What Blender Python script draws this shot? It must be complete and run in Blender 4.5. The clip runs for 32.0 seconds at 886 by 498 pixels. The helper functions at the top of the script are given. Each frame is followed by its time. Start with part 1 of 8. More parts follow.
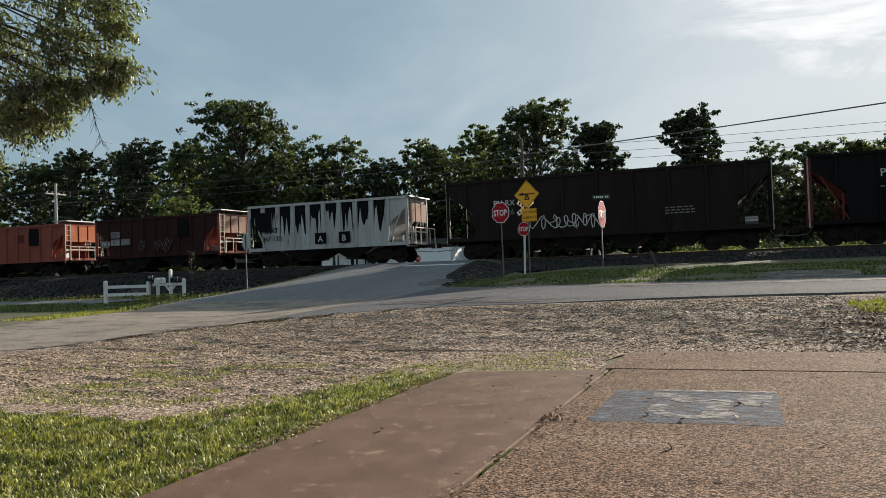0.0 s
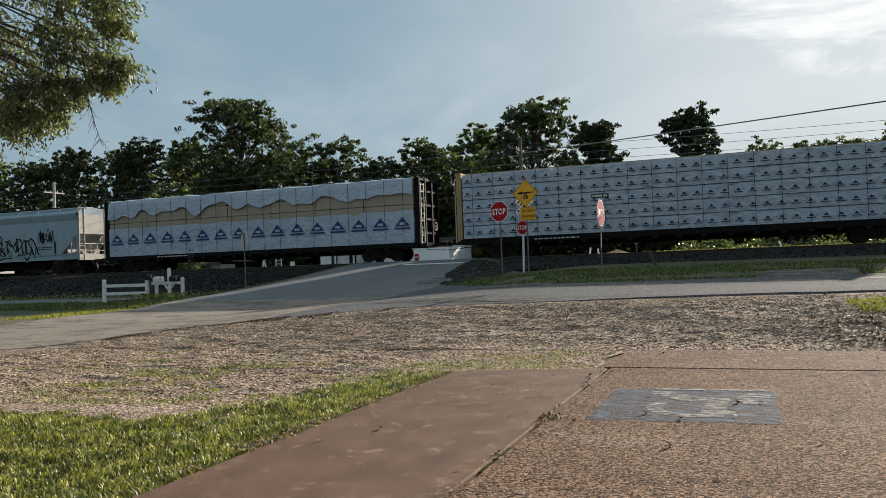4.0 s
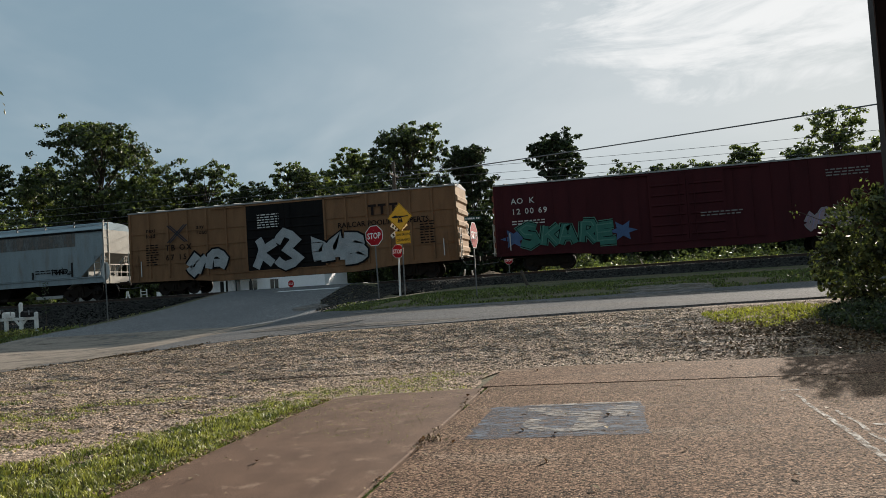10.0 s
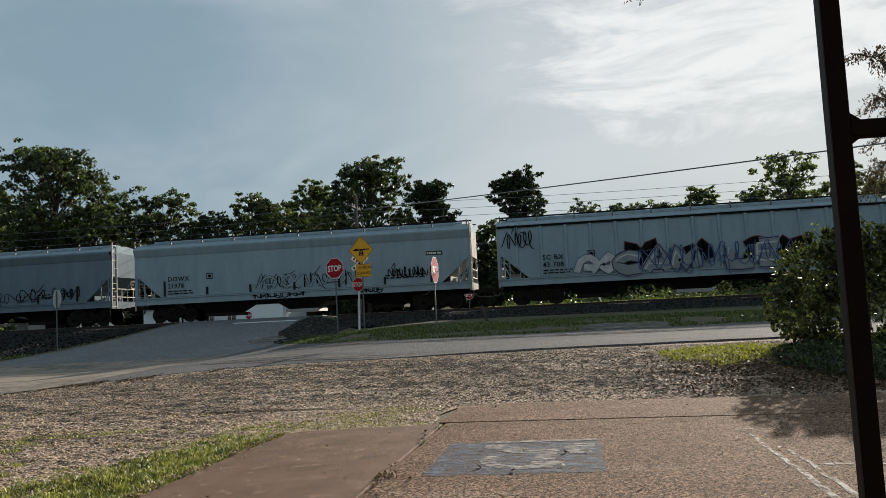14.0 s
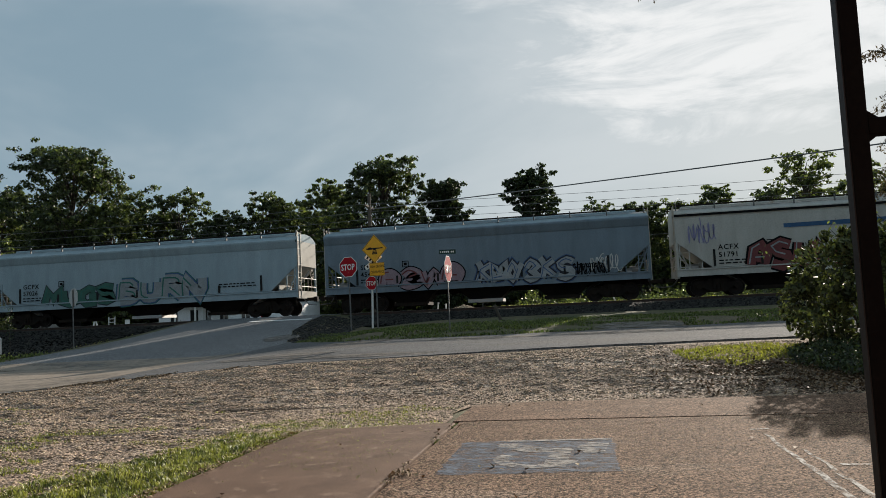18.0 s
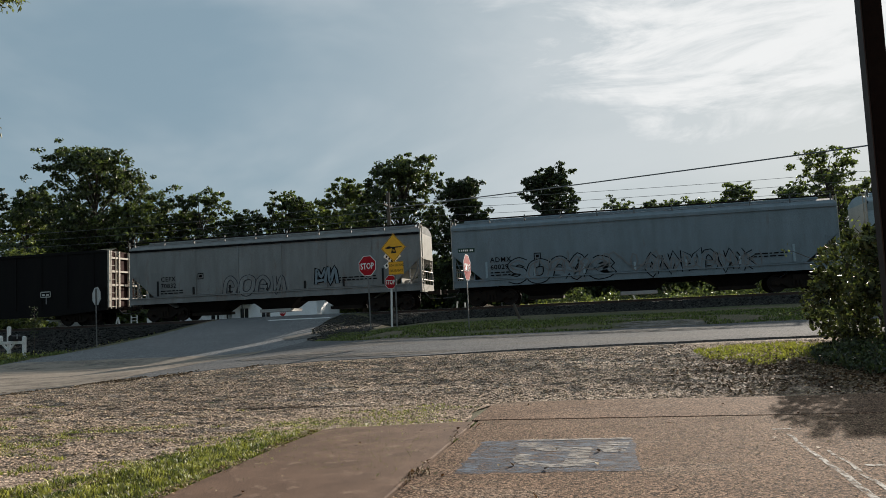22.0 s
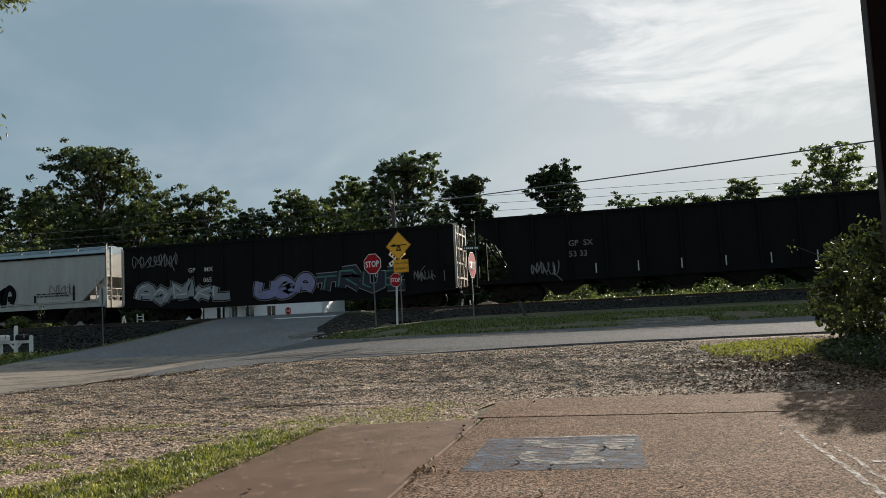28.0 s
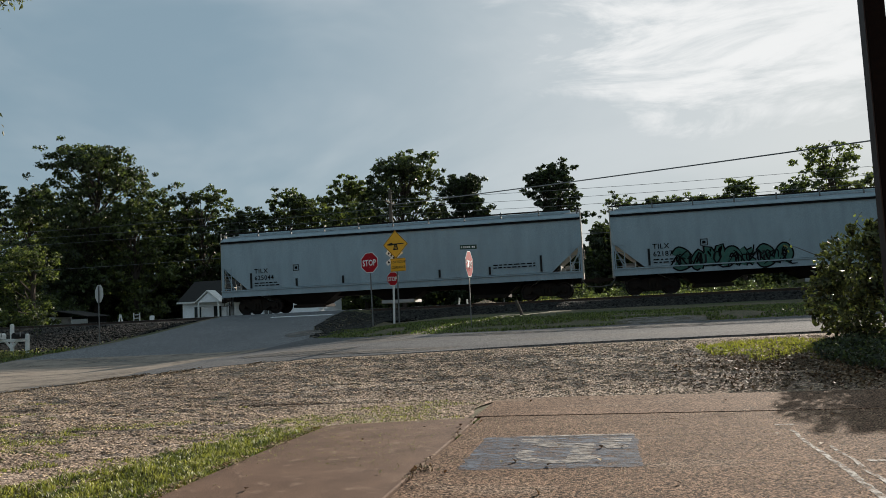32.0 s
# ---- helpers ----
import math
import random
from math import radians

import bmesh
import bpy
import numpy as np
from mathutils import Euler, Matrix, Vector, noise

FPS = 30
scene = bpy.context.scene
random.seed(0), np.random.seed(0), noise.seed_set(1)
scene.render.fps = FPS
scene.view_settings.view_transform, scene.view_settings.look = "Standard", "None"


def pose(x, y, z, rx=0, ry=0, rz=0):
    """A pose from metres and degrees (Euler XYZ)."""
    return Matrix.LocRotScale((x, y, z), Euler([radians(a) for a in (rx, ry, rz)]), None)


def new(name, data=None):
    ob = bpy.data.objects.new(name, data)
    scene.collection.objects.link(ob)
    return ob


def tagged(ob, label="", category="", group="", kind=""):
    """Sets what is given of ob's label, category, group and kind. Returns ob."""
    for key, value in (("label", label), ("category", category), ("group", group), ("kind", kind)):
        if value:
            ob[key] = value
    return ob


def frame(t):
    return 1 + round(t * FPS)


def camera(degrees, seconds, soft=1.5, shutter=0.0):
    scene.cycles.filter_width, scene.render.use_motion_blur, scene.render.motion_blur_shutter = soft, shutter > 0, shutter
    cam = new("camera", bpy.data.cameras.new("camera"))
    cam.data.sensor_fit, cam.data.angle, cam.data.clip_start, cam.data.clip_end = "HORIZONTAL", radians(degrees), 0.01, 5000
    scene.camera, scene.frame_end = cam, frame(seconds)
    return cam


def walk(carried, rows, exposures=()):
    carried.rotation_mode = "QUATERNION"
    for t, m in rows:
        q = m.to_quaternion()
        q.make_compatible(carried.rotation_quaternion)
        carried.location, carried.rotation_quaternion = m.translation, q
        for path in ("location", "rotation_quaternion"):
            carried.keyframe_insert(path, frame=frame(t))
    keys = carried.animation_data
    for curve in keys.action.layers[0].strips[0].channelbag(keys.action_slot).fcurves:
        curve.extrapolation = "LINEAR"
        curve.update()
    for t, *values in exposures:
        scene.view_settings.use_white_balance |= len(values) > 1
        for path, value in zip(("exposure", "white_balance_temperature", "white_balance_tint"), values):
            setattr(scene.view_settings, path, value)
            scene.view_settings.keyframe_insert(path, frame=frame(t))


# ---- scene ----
# ---------------------------------------------------------------- camera
cam = camera(59.03, 32.0, soft=0.55)
EYE = (0.0, 0.0, 1.4)
PATH = [
    (0, 91.49, 1.996, 21.412),
    (0.5, 91.488, 1.984, 21.405),
    (1, 91.475, 1.955, 21.387),
    (1.5, 91.473, 1.975, 21.386),
    (2, 91.461, 1.992, 21.34),
    (2.5, 91.453, 1.988, 21.347),
    (3, 91.444, 2.013, 21.34),
    (3.5, 91.412, 1.992, 21.327),
    (5.5, 91.383, 2.13, 21.263),
    (6, 91.371, 2.138, 21.236),
    (6.5, 91.371, 2.104, 21.219),
    (7, 91.373, 2.085, 21.213),
    (7.5, 91.555, 2.199, 20.906),
    (8, 91.701, 2.626, 19.68),
    (8.5, 91.72, 3.161, 17.863),
    (9, 92.008, 3.472, 15.332),
    (9.5, 92.378, 3.571, 13.216),
    (10, 92.705, 3.669, 12.278),
    (10.5, 93.201, 3.599, 11.734),
    (11, 93.989, 3.233, 11.356),
    (11.5, 94.392, 3.054, 10.777),
    (12, 94.686, 3.125, 10.431),
    (12.5, 94.876, 3.127, 10.247),
    (13, 94.973, 3.047, 9.973),
    (13.5, 95.042, 2.854, 9.695),
    (14, 95.059, 2.7, 9.349),
    (14.5, 95.029, 2.684, 9.243),
    (16.5, 95.021, 2.537, 9.578),
    (17, 95.013, 2.552, 9.959),
    (17.5, 95.018, 2.615, 10.144),
    (18, 95.017, 2.615, 10.318),
    (18.5, 94.997, 2.555, 10.56),
    (19, 94.992, 2.489, 10.881),
    (19.5, 94.984, 2.416, 11.409),
    (20, 94.989, 2.411, 11.646),
    (20.5, 95.03, 2.418, 11.75),
    (21, 94.988, 2.511, 11.723),
    (21.5, 94.983, 2.563, 11.742),
    (22, 94.989, 2.591, 11.708),
    (22.5, 94.977, 2.657, 11.682),
    (23, 94.957, 2.685, 11.682),
    (23.5, 94.932, 2.715, 11.741),
    (24, 94.936, 2.712, 11.864),
    (24.5, 94.936, 2.721, 11.869),
    (25, 94.917, 2.654, 11.924),
    (25.5, 94.92, 2.744, 12.014),
    (27.5, 94.845, 2.831, 12.096),
    (28, 94.838, 2.812, 12.09),
    (28.5, 94.82, 2.736, 12.043),
    (29, 94.798, 2.678, 12.017),
    (29.5, 94.789, 2.636, 11.997),
    (30, 94.759, 2.615, 11.939),
    (30.5, 94.745, 2.618, 11.927),
    (31, 94.74, 2.661, 11.913),
    (31.5, 94.735, 2.658, 11.972),
    (32, 94.747, 2.739, 11.872),
]
walk(cam, [(t, pose(*EYE, rx, ry, rz)) for t, rx, ry, rz in PATH], exposures=[(0, 0.85), (7.2, 0.85), (9.0, 0.73), (11.2, 0.65), (32, 0.65)])

# ---------------------------------------------------------------- light
SUN_WAY = Vector((0.34, 1.0, 0.325)).normalized()
SUN_EL = math.asin(SUN_WAY.z)
SUN_AZ = math.atan2(SUN_WAY.x, SUN_WAY.y)

sun_data = bpy.data.lights.new("sun", "SUN")
sun_data.energy, sun_data.angle, sun_data.color = 5.0, radians(0.6), (1.0, 0.895, 0.77)
sun = new("sun", sun_data)
sun.matrix_world = Matrix.Translation((0, 0, 60)) @ SUN_WAY.to_track_quat("Z", "Y").to_matrix().to_4x4()

world = bpy.data.worlds.new("sky")
scene.world = world
world.use_nodes = True
wn, wl = world.node_tree.nodes, world.node_tree.links
wn.clear()
sky = wn.new("ShaderNodeTexSky")
sky.sky_type, sky.sun_disc = "NISHITA", False
sky.sun_elevation, sky.sun_rotation = SUN_EL, SUN_AZ
sky.air_density, sky.dust_density, sky.ozone_density = 1.0, 1.0, 1.5
coord = wn.new("ShaderNodeTexCoord")


def w_node(kind, op=None, *values):
    """A node of the sky, its inputs set in order from numbers and sockets."""
    nd = wn.new(kind)
    if op:
        nd.operation = op
    for k, v in enumerate(values):
        if isinstance(v, (int, float)):
            nd.inputs[k].default_value = v
        elif isinstance(v, (tuple, Vector)):
            nd.inputs[k].default_value = v
        else:
            wl.new(v, nd.inputs[k])
    return nd


def w_math(op, *values):
    return w_node("ShaderNodeMath", op, *values).outputs[0]


def w_step(value, lo, hi, top=1.0):
    nd = wn.new("ShaderNodeMapRange")
    nd.interpolation_type = "SMOOTHSTEP"
    wl.new(value, nd.inputs["Value"])
    nd.inputs["From Min"].default_value, nd.inputs["From Max"].default_value, nd.inputs["To Max"].default_value = lo, hi, top
    return nd.outputs["Result"]


def w_noise(scale, detail, rough, warp, stretch, turn):
    mp = wn.new("ShaderNodeMapping")
    mp.inputs["Rotation"].default_value, mp.inputs["Scale"].default_value = turn, stretch
    wl.new(coord.outputs["Generated"], mp.inputs["Vector"])
    tx = wn.new("ShaderNodeTexNoise")
    for key, v in (("Scale", scale), ("Detail", detail), ("Roughness", rough), ("Distortion", warp)):
        tx.inputs[key].default_value = v
    wl.new(mp.outputs["Vector"], tx.inputs["Vector"])
    return tx.outputs["Fac"]


def w_mix(fac, a, b):
    m = wn.new("ShaderNodeMix")
    m.data_type = "RGBA"
    for sock, v in ((m.inputs["Factor"], fac), (m.inputs[6], a), (m.inputs[7], b)):
        if isinstance(v, (float, tuple)):
            sock.default_value = v
        else:
            wl.new(v, sock)
    return m.outputs[2]


xyz = w_node("ShaderNodeSeparateXYZ", None, coord.outputs["Generated"]).outputs
ahead = w_math("MAXIMUM", xyz[1], 0.08)
across, up_ = w_math("DIVIDE", xyz[0], ahead), w_math("DIVIDE", xyz[2], ahead)
# high haze: an even pale blue that whitens towards the sun
even = w_mix(0.86, sky.outputs["Color"], (2.5, 3.55, 4.25, 1))
to_sun = w_node("ShaderNodeVectorMath", "DOT_PRODUCT", coord.outputs["Generated"], Vector((0.36, 1.0, 0.27)).normalized()).outputs["Value"]
even = w_mix(w_step(to_sun, 0.70, 0.99, 0.66), even, (6.0, 6.5, 6.75, 1))
# broad thin veil everywhere, and a sheet of combed cirrus above the sun's side
broad_ = w_noise(1.7, 5.0, 0.55, 0.4, (1.0, 1.0, 2.6), (0.0, 0.25, 0.4))
fibre = w_noise(2.6, 9.0, 0.64, 0.45, (1.5, 1.5, 7.0), (0.0, 0.38, 0.0))
veil = w_step(broad_, 0.47, 0.70, 0.20)
lumps = w_noise(3.4, 6.0, 0.6, 0.5, (1.0, 1.0, 2.0), (0.0, -0.3, 0.0))
side_ = w_step(w_math("ADD", across, w_math("MULTIPLY", w_math("SUBTRACT", lumps, 0.5), 0.55)), -0.18, 0.06)
floor_ = w_step(w_math("ADD", up_, w_math("MULTIPLY", w_math("SUBTRACT", lumps, 0.5), 0.34)), 0.225, 0.30)
body_ = w_math("ADD", 0.12, w_step(fibre, 0.37, 0.60, 0.88))
bank_ = w_math("MULTIPLY", w_math("MULTIPLY", side_, floor_), w_math("MULTIPLY", body_, w_step(xyz[1], 0.1, 0.5)))
cover_ = w_math("MAXIMUM", veil, w_math("MULTIPLY", bank_, 0.95))
cloud_out = w_mix(cover_, even, (9.0, 9.1, 9.1, 1))
background = wn.new("ShaderNodeBackground")
background.inputs["Strength"].default_value = 0.063
wl.new(cloud_out, background.inputs["Color"])
wl.new(background.outputs["Background"], wn.new("ShaderNodeOutputWorld").inputs["Surface"])

# ---------------------------------------------------------------- mesh helpers


class Build:
    """Collects the corners and faces of one mesh."""

    def __init__(self):
        self.v, self.f = [], []

    def box(self, x0, y0, z0, x1, y1, z1):
        n = len(self.v)
        self.v += [(x0, y0, z0), (x1, y0, z0), (x1, y1, z0), (x0, y1, z0), (x0, y0, z1), (x1, y0, z1), (x1, y1, z1), (x0, y1, z1)]
        self.f += [tuple(n + i for i in q) for q in ((0, 3, 2, 1), (4, 5, 6, 7), (0, 1, 5, 4), (1, 2, 6, 5), (2, 3, 7, 6), (3, 0, 4, 7))]
        return self

    def prism(self, poly, axis, a, b):
        """A polygon drawn out from a to b along an axis; poly holds the other two coordinates in order."""
        n, k = len(self.v), len(poly)
        for d in (a, b):
            for p, q in poly:
                self.v.append({"x": (d, p, q), "y": (p, d, q), "z": (p, q, d)}[axis])
        self.f.append(tuple(range(n, n + k))[::-1])
        self.f.append(tuple(range(n + k, n + 2 * k)))
        for i in range(k):
            j = (i + 1) % k
            self.f.append((n + i, n + j, n + k + j, n + k + i))
        return self

    def tube(self, a, b, r0, r1=None, sides=8):
        a, b = Vector(a), Vector(b)
        r1 = r0 if r1 is None else r1
        w = (b - a).normalized()
        u = w.orthogonal().normalized()
        s = w.cross(u)
        n = len(self.v)
        for c, r in ((a, r0), (b, r1)):
            for i in range(sides):
                t = 2 * math.pi * i / sides
                self.v.append(tuple(c + u * (r * math.cos(t)) + s * (r * math.sin(t))))
        for i in range(sides):
            j = (i + 1) % sides
            self.f.append((n + i, n + j, n + sides + j, n + sides + i))
        self.f.append(tuple(range(n, n + sides))[::-1])
        self.f.append(tuple(range(n + sides, n + 2 * sides)))
        return self

    def path(self, pts, r0, r1=None, sides=7):
        """One bent tube through the points, tapering from r0 to r1."""
        r1 = r0 if r1 is None else r1
        pts = [Vector(p) for p in pts]
        k, n = len(pts) - 1, len(self.v)
        u = None
        for i, p in enumerate(pts):
            w = (pts[min(i + 1, k)] - pts[max(i - 1, 0)]).normalized()
            u = w.orthogonal().normalized() if u is None else (u - w * u.dot(w)).normalized()
            s, r = w.cross(u), r0 + (r1 - r0) * i / k
            for j in range(sides):
                t = 2 * math.pi * j / sides
                self.v.append(tuple(p + u * (r * math.cos(t)) + s * (r * math.sin(t))))
        for i in range(k):
            for j in range(sides):
                q = (j + 1) % sides
                a = n + i * sides
                self.f.append((a + j, a + q, a + sides + q, a + sides + j))
        self.f.append(tuple(range(n, n + sides))[::-1])
        self.f.append(tuple(range(n + k * sides, n + (k + 1) * sides)))
        return self

    def lathe(self, profile, y, cx=0.0, cz=0.0, sides=28):
        """A profile of (radius, y) turned about an axis along y."""
        n, k = len(self.v), len(profile)
        for i in range(sides):
            t = 2 * math.pi * i / sides
            for r, d in profile:
                self.v.append((cx + r * math.cos(t), y + d, cz + r * math.sin(t)))
        for i in range(sides):
            j = (i + 1) % sides
            for m in range(k - 1):
                self.f.append((n + i * k + m, n + i * k + m + 1, n + j * k + m + 1, n + j * k + m))
        return self

    def sheet(self, rows):
        """A skin over rows of points, all of one length."""
        n, k = len(self.v), len(rows[0])
        for row in rows:
            self.v += [tuple(p) for p in row]
        for i in range(len(rows) - 1):
            for j in range(k - 1):
                a = n + i * k + j
                self.f.append((a, a + 1, a + k + 1, a + k))
        return self

    def flat(self, poly, axis, d):
        n = len(self.v)
        for p, q in poly:
            self.v.append({"x": (d, p, q), "y": (p, d, q), "z": (p, q, d)}[axis])
        self.f.append(tuple(range(n, n + len(poly))))
        return self

    def mesh(self, name, material, bevel=0.0, smooth=False):
        me = bpy.data.meshes.new(name)
        me.from_pydata(self.v, [], self.f)
        if bevel > 0:
            bm = bmesh.new()
            bm.from_mesh(me)
            bmesh.ops.recalc_face_normals(bm, faces=bm.faces)
            bmesh.ops.bevel(bm, geom=bm.edges[:], offset=bevel, segments=1, affect="EDGES", clamp_overlap=True)
            bm.to_mesh(me)
            bm.free()
        if smooth:
            me.shade_smooth()
        me.materials.append(material)
        return me


def part(name, b, material, parent, label="", bevel=0.0, smooth=False):
    ob = new(name, b.mesh(name, material, bevel, smooth) if isinstance(b, Build) else b)
    ob.parent = parent
    return tagged(ob, label)


def thing(name, label, category, at=(0, 0, 0), group="", kind="", turn=0.0):
    ob = new(name)
    ob.matrix_basis = pose(*at, 0, 0, turn)
    return tagged(ob, label, category, group, kind)


def cards(name, material, centres, ways, ups, lengths, widths):
    """Many small pointed, slightly folded leaves as one mesh."""
    n = len(centres)
    side = np.cross(ways, ups)
    side /= np.linalg.norm(side, axis=1)[:, None] + 1e-9
    up = np.cross(side, ways)
    L, Wd = lengths[:, None], widths[:, None]
    v = np.empty((n, 4, 3), np.float32)
    v[:, 0] = centres - ways * L * 0.5
    v[:, 1] = centres + side * Wd * 0.5 + up * Wd * 0.18
    v[:, 2] = centres + ways * L * 0.5
    v[:, 3] = centres - side * Wd * 0.5 + up * Wd * 0.18
    return raw_mesh(name, material, v.reshape(-1, 3), np.arange(n * 4).reshape(n, 4)[:, [0, 1, 2, 0, 2, 3]].reshape(-1, 3))


def raw_mesh(name, material, v, tris):
    me = bpy.data.meshes.new(name)
    me.vertices.add(len(v))
    me.vertices.foreach_set("co", np.ascontiguousarray(v, np.float32).ravel())
    m = len(tris)
    me.loops.add(m * 3)
    me.loops.foreach_set("vertex_index", np.ascontiguousarray(tris, np.int32).ravel())
    me.polygons.add(m)
    me.polygons.foreach_set("loop_start", np.arange(0, m * 3, 3, dtype=np.int32))
    me.materials.append(material)
    me.update(calc_edges=True)
    me.validate()
    return me


def unit(rng, n):
    w = rng.normal(size=(n, 3))
    return w / np.linalg.norm(w, axis=1)[:, None]


LETTERS = {}


def text(parent, words, x, z, size, material, y, name="lettering", spacing=1.0, wide=1.0):
    """Words on a face that looks towards -y, in the parent's space."""
    key = (words, size, spacing, wide, material.name)
    if key not in LETTERS:
        cu = bpy.data.curves.new("lettering", "FONT")
        cu.body, cu.size, cu.space_character = words, size, spacing
        cu.resolution_u = 2
        cu.offset = size * (0.022 if words == "STOP" else 0.012)
        ob = bpy.data.objects.new("lettering", cu)
        scene.collection.objects.link(ob)
        me = bpy.data.meshes.new_from_object(ob.evaluated_get(bpy.context.evaluated_depsgraph_get()))
        bpy.data.objects.remove(ob)
        me.transform(Matrix.Rotation(radians(90), 4, "X") @ Matrix.Diagonal((wide, 1, 1, 1)))
        me.materials.clear()
        me.materials.append(material)
        LETTERS[key] = me
    ob = new(name, LETTERS[key])
    ob.parent = parent
    ob.location = (x, y, z)
    return ob


# ---------------------------------------------------------------- materials
def material(name, base, other=None, rough=0.7, metal=0.0, scale=3.0, fine=40.0, bump=0.15, amount=0.5, stretch=(1, 1, 1),
             third=None, third_at=(0.55, 0.75), space="Object", spread=0.0, translucent=0.0, spec=0.3, third_scale=None, depth=0.02, speck=0.2, pebble=None, pits=0.0):
    """Base and other colour mixed by broad noise, a third by patches, fine grain in tone and relief."""
    ma = bpy.data.materials.new(name)
    ma.use_nodes = True
    nt = ma.node_tree
    N, K = nt.nodes, nt.links
    bsdf = N["Principled BSDF"]
    bsdf.inputs["Roughness"].default_value = rough
    bsdf.inputs["Metallic"].default_value = metal
    bsdf.inputs["Specular IOR Level"].default_value = spec
    tc = N.new("ShaderNodeTexCoord")
    mp = N.new("ShaderNodeMapping")
    mp.inputs["Scale"].default_value = stretch
    K.new(tc.outputs[space], mp.inputs["Vector"])

    def tex(s, detail=4.0, rough_=0.6, src=mp.outputs[0]):
        t = N.new("ShaderNodeTexNoise")
        t.inputs["Scale"].default_value, t.inputs["Detail"].default_value, t.inputs["Roughness"].default_value = s, detail, rough_
        K.new(src, t.inputs["Vector"])
        return t

    def mix(fac, a, b, mode="MIX"):
        m = N.new("ShaderNodeMix")
        m.data_type, m.blend_type = "RGBA", mode
        if isinstance(fac, float):
            m.inputs["Factor"].default_value = fac
        else:
            K.new(fac, m.inputs["Factor"])
        for sock, val in ((m.inputs[6], a), (m.inputs[7], b)):
            if isinstance(val, tuple):
                sock.default_value = (*val, 1)
            else:
                K.new(val, sock)
        return m.outputs[2]

    def ramp(out, lo, hi, to=1.0):
        r = N.new("ShaderNodeMapRange")
        r.inputs["From Min"].default_value, r.inputs["From Max"].default_value, r.inputs["To Max"].default_value = lo, hi, to
        K.new(out, r.inputs["Value"])
        return r.outputs["Result"]

    other = other or tuple(c * 0.7 for c in base)
    broad = tex(scale)
    col = mix(ramp(broad.outputs["Fac"], 0.5 - amount * 0.4, 0.5 + amount * 0.4), base, other)
    if third:
        patch = tex(third_scale or scale * 0.43, 6.0, 0.65)
        col = mix(ramp(patch.outputs["Fac"], *third_at), col, third)
    grain = tex(fine, 3.0, 0.7, tc.outputs[space])
    tone = ramp(grain.outputs["Fac"], 0.38, 0.62) if speck > 0.3 else ramp(grain.outputs["Fac"], 0.25, 0.75)
    col = mix(tone, mix(1.0, col, (1 - speck,) * 3, "MULTIPLY"), mix(1.0, col, (1 + speck,) * 3, "MULTIPLY"))
    relief = grain.outputs["Fac"]
    if pebble:  # bound stones: each cell its own tone, dark mortar between, dark pits
        size_, contrast = pebble
        cell = N.new("ShaderNodeTexVoronoi")
        cell.inputs["Scale"].default_value = size_
        K.new(tc.outputs[space], cell.inputs["Vector"])
        own = N.new("ShaderNodeSeparateColor")
        K.new(cell.outputs["Color"], own.inputs["Color"])
        col = mix(ramp(own.outputs[0], 0.1, 0.9), mix(1.0, col, (1 - contrast,) * 3, "MULTIPLY"), mix(1.0, col, (1 + contrast, 1 + contrast, 1 + contrast * 0.92), "MULTIPLY"))
        col = mix(ramp(cell.outputs["Distance"], 0.42, 0.8, 0.75), col, mix(1.0, col, (0.35, 0.33, 0.32), "MULTIPLY"))
        add = N.new("ShaderNodeMath")
        add.operation = "SUBTRACT"
        K.new(grain.outputs["Fac"], add.inputs[0])
        K.new(cell.outputs["Distance"], add.inputs[1])
        relief = add.outputs[0]
    if pits:
        hole = tex(fine * 0.55, 2.0, 0.5, tc.outputs[space])
        col = mix(ramp(hole.outputs["Fac"], 0.62, 0.70, pits), col, mix(1.0, col, (0.2, 0.19, 0.18), "MULTIPLY"))
    if spread:
        info = N.new("ShaderNodeNewGeometry")
        lo, hi = 1 - spread, 1 + spread
        col = mix(info.outputs["Random Per Island"], mix(1.0, col, (lo, lo, lo), "MULTIPLY"), mix(1.0, col, (hi, hi, hi * 0.85), "MULTIPLY"))
    K.new(col, bsdf.inputs["Base Color"])
    if bump:
        bp = N.new("ShaderNodeBump")
        bp.inputs["Strength"].default_value, bp.inputs["Distance"].default_value = bump, depth
        K.new(relief, bp.inputs["Height"])
        K.new(bp.outputs["Normal"], bsdf.inputs["Normal"])
    if translucent:
        tl = N.new("ShaderNodeBsdfTranslucent")
        K.new(mix(1.0, col, (1.25, 1.4, 0.8), "MULTIPLY"), tl.inputs["Color"])
        ms = N.new("ShaderNodeMixShader")
        ms.inputs["Fac"].default_value = translucent
        K.new(bsdf.outputs[0], ms.inputs[1])
        K.new(tl.outputs[0], ms.inputs[2])
        K.new(ms.outputs[0], N["Material Output"].inputs["Surface"])
    return ma


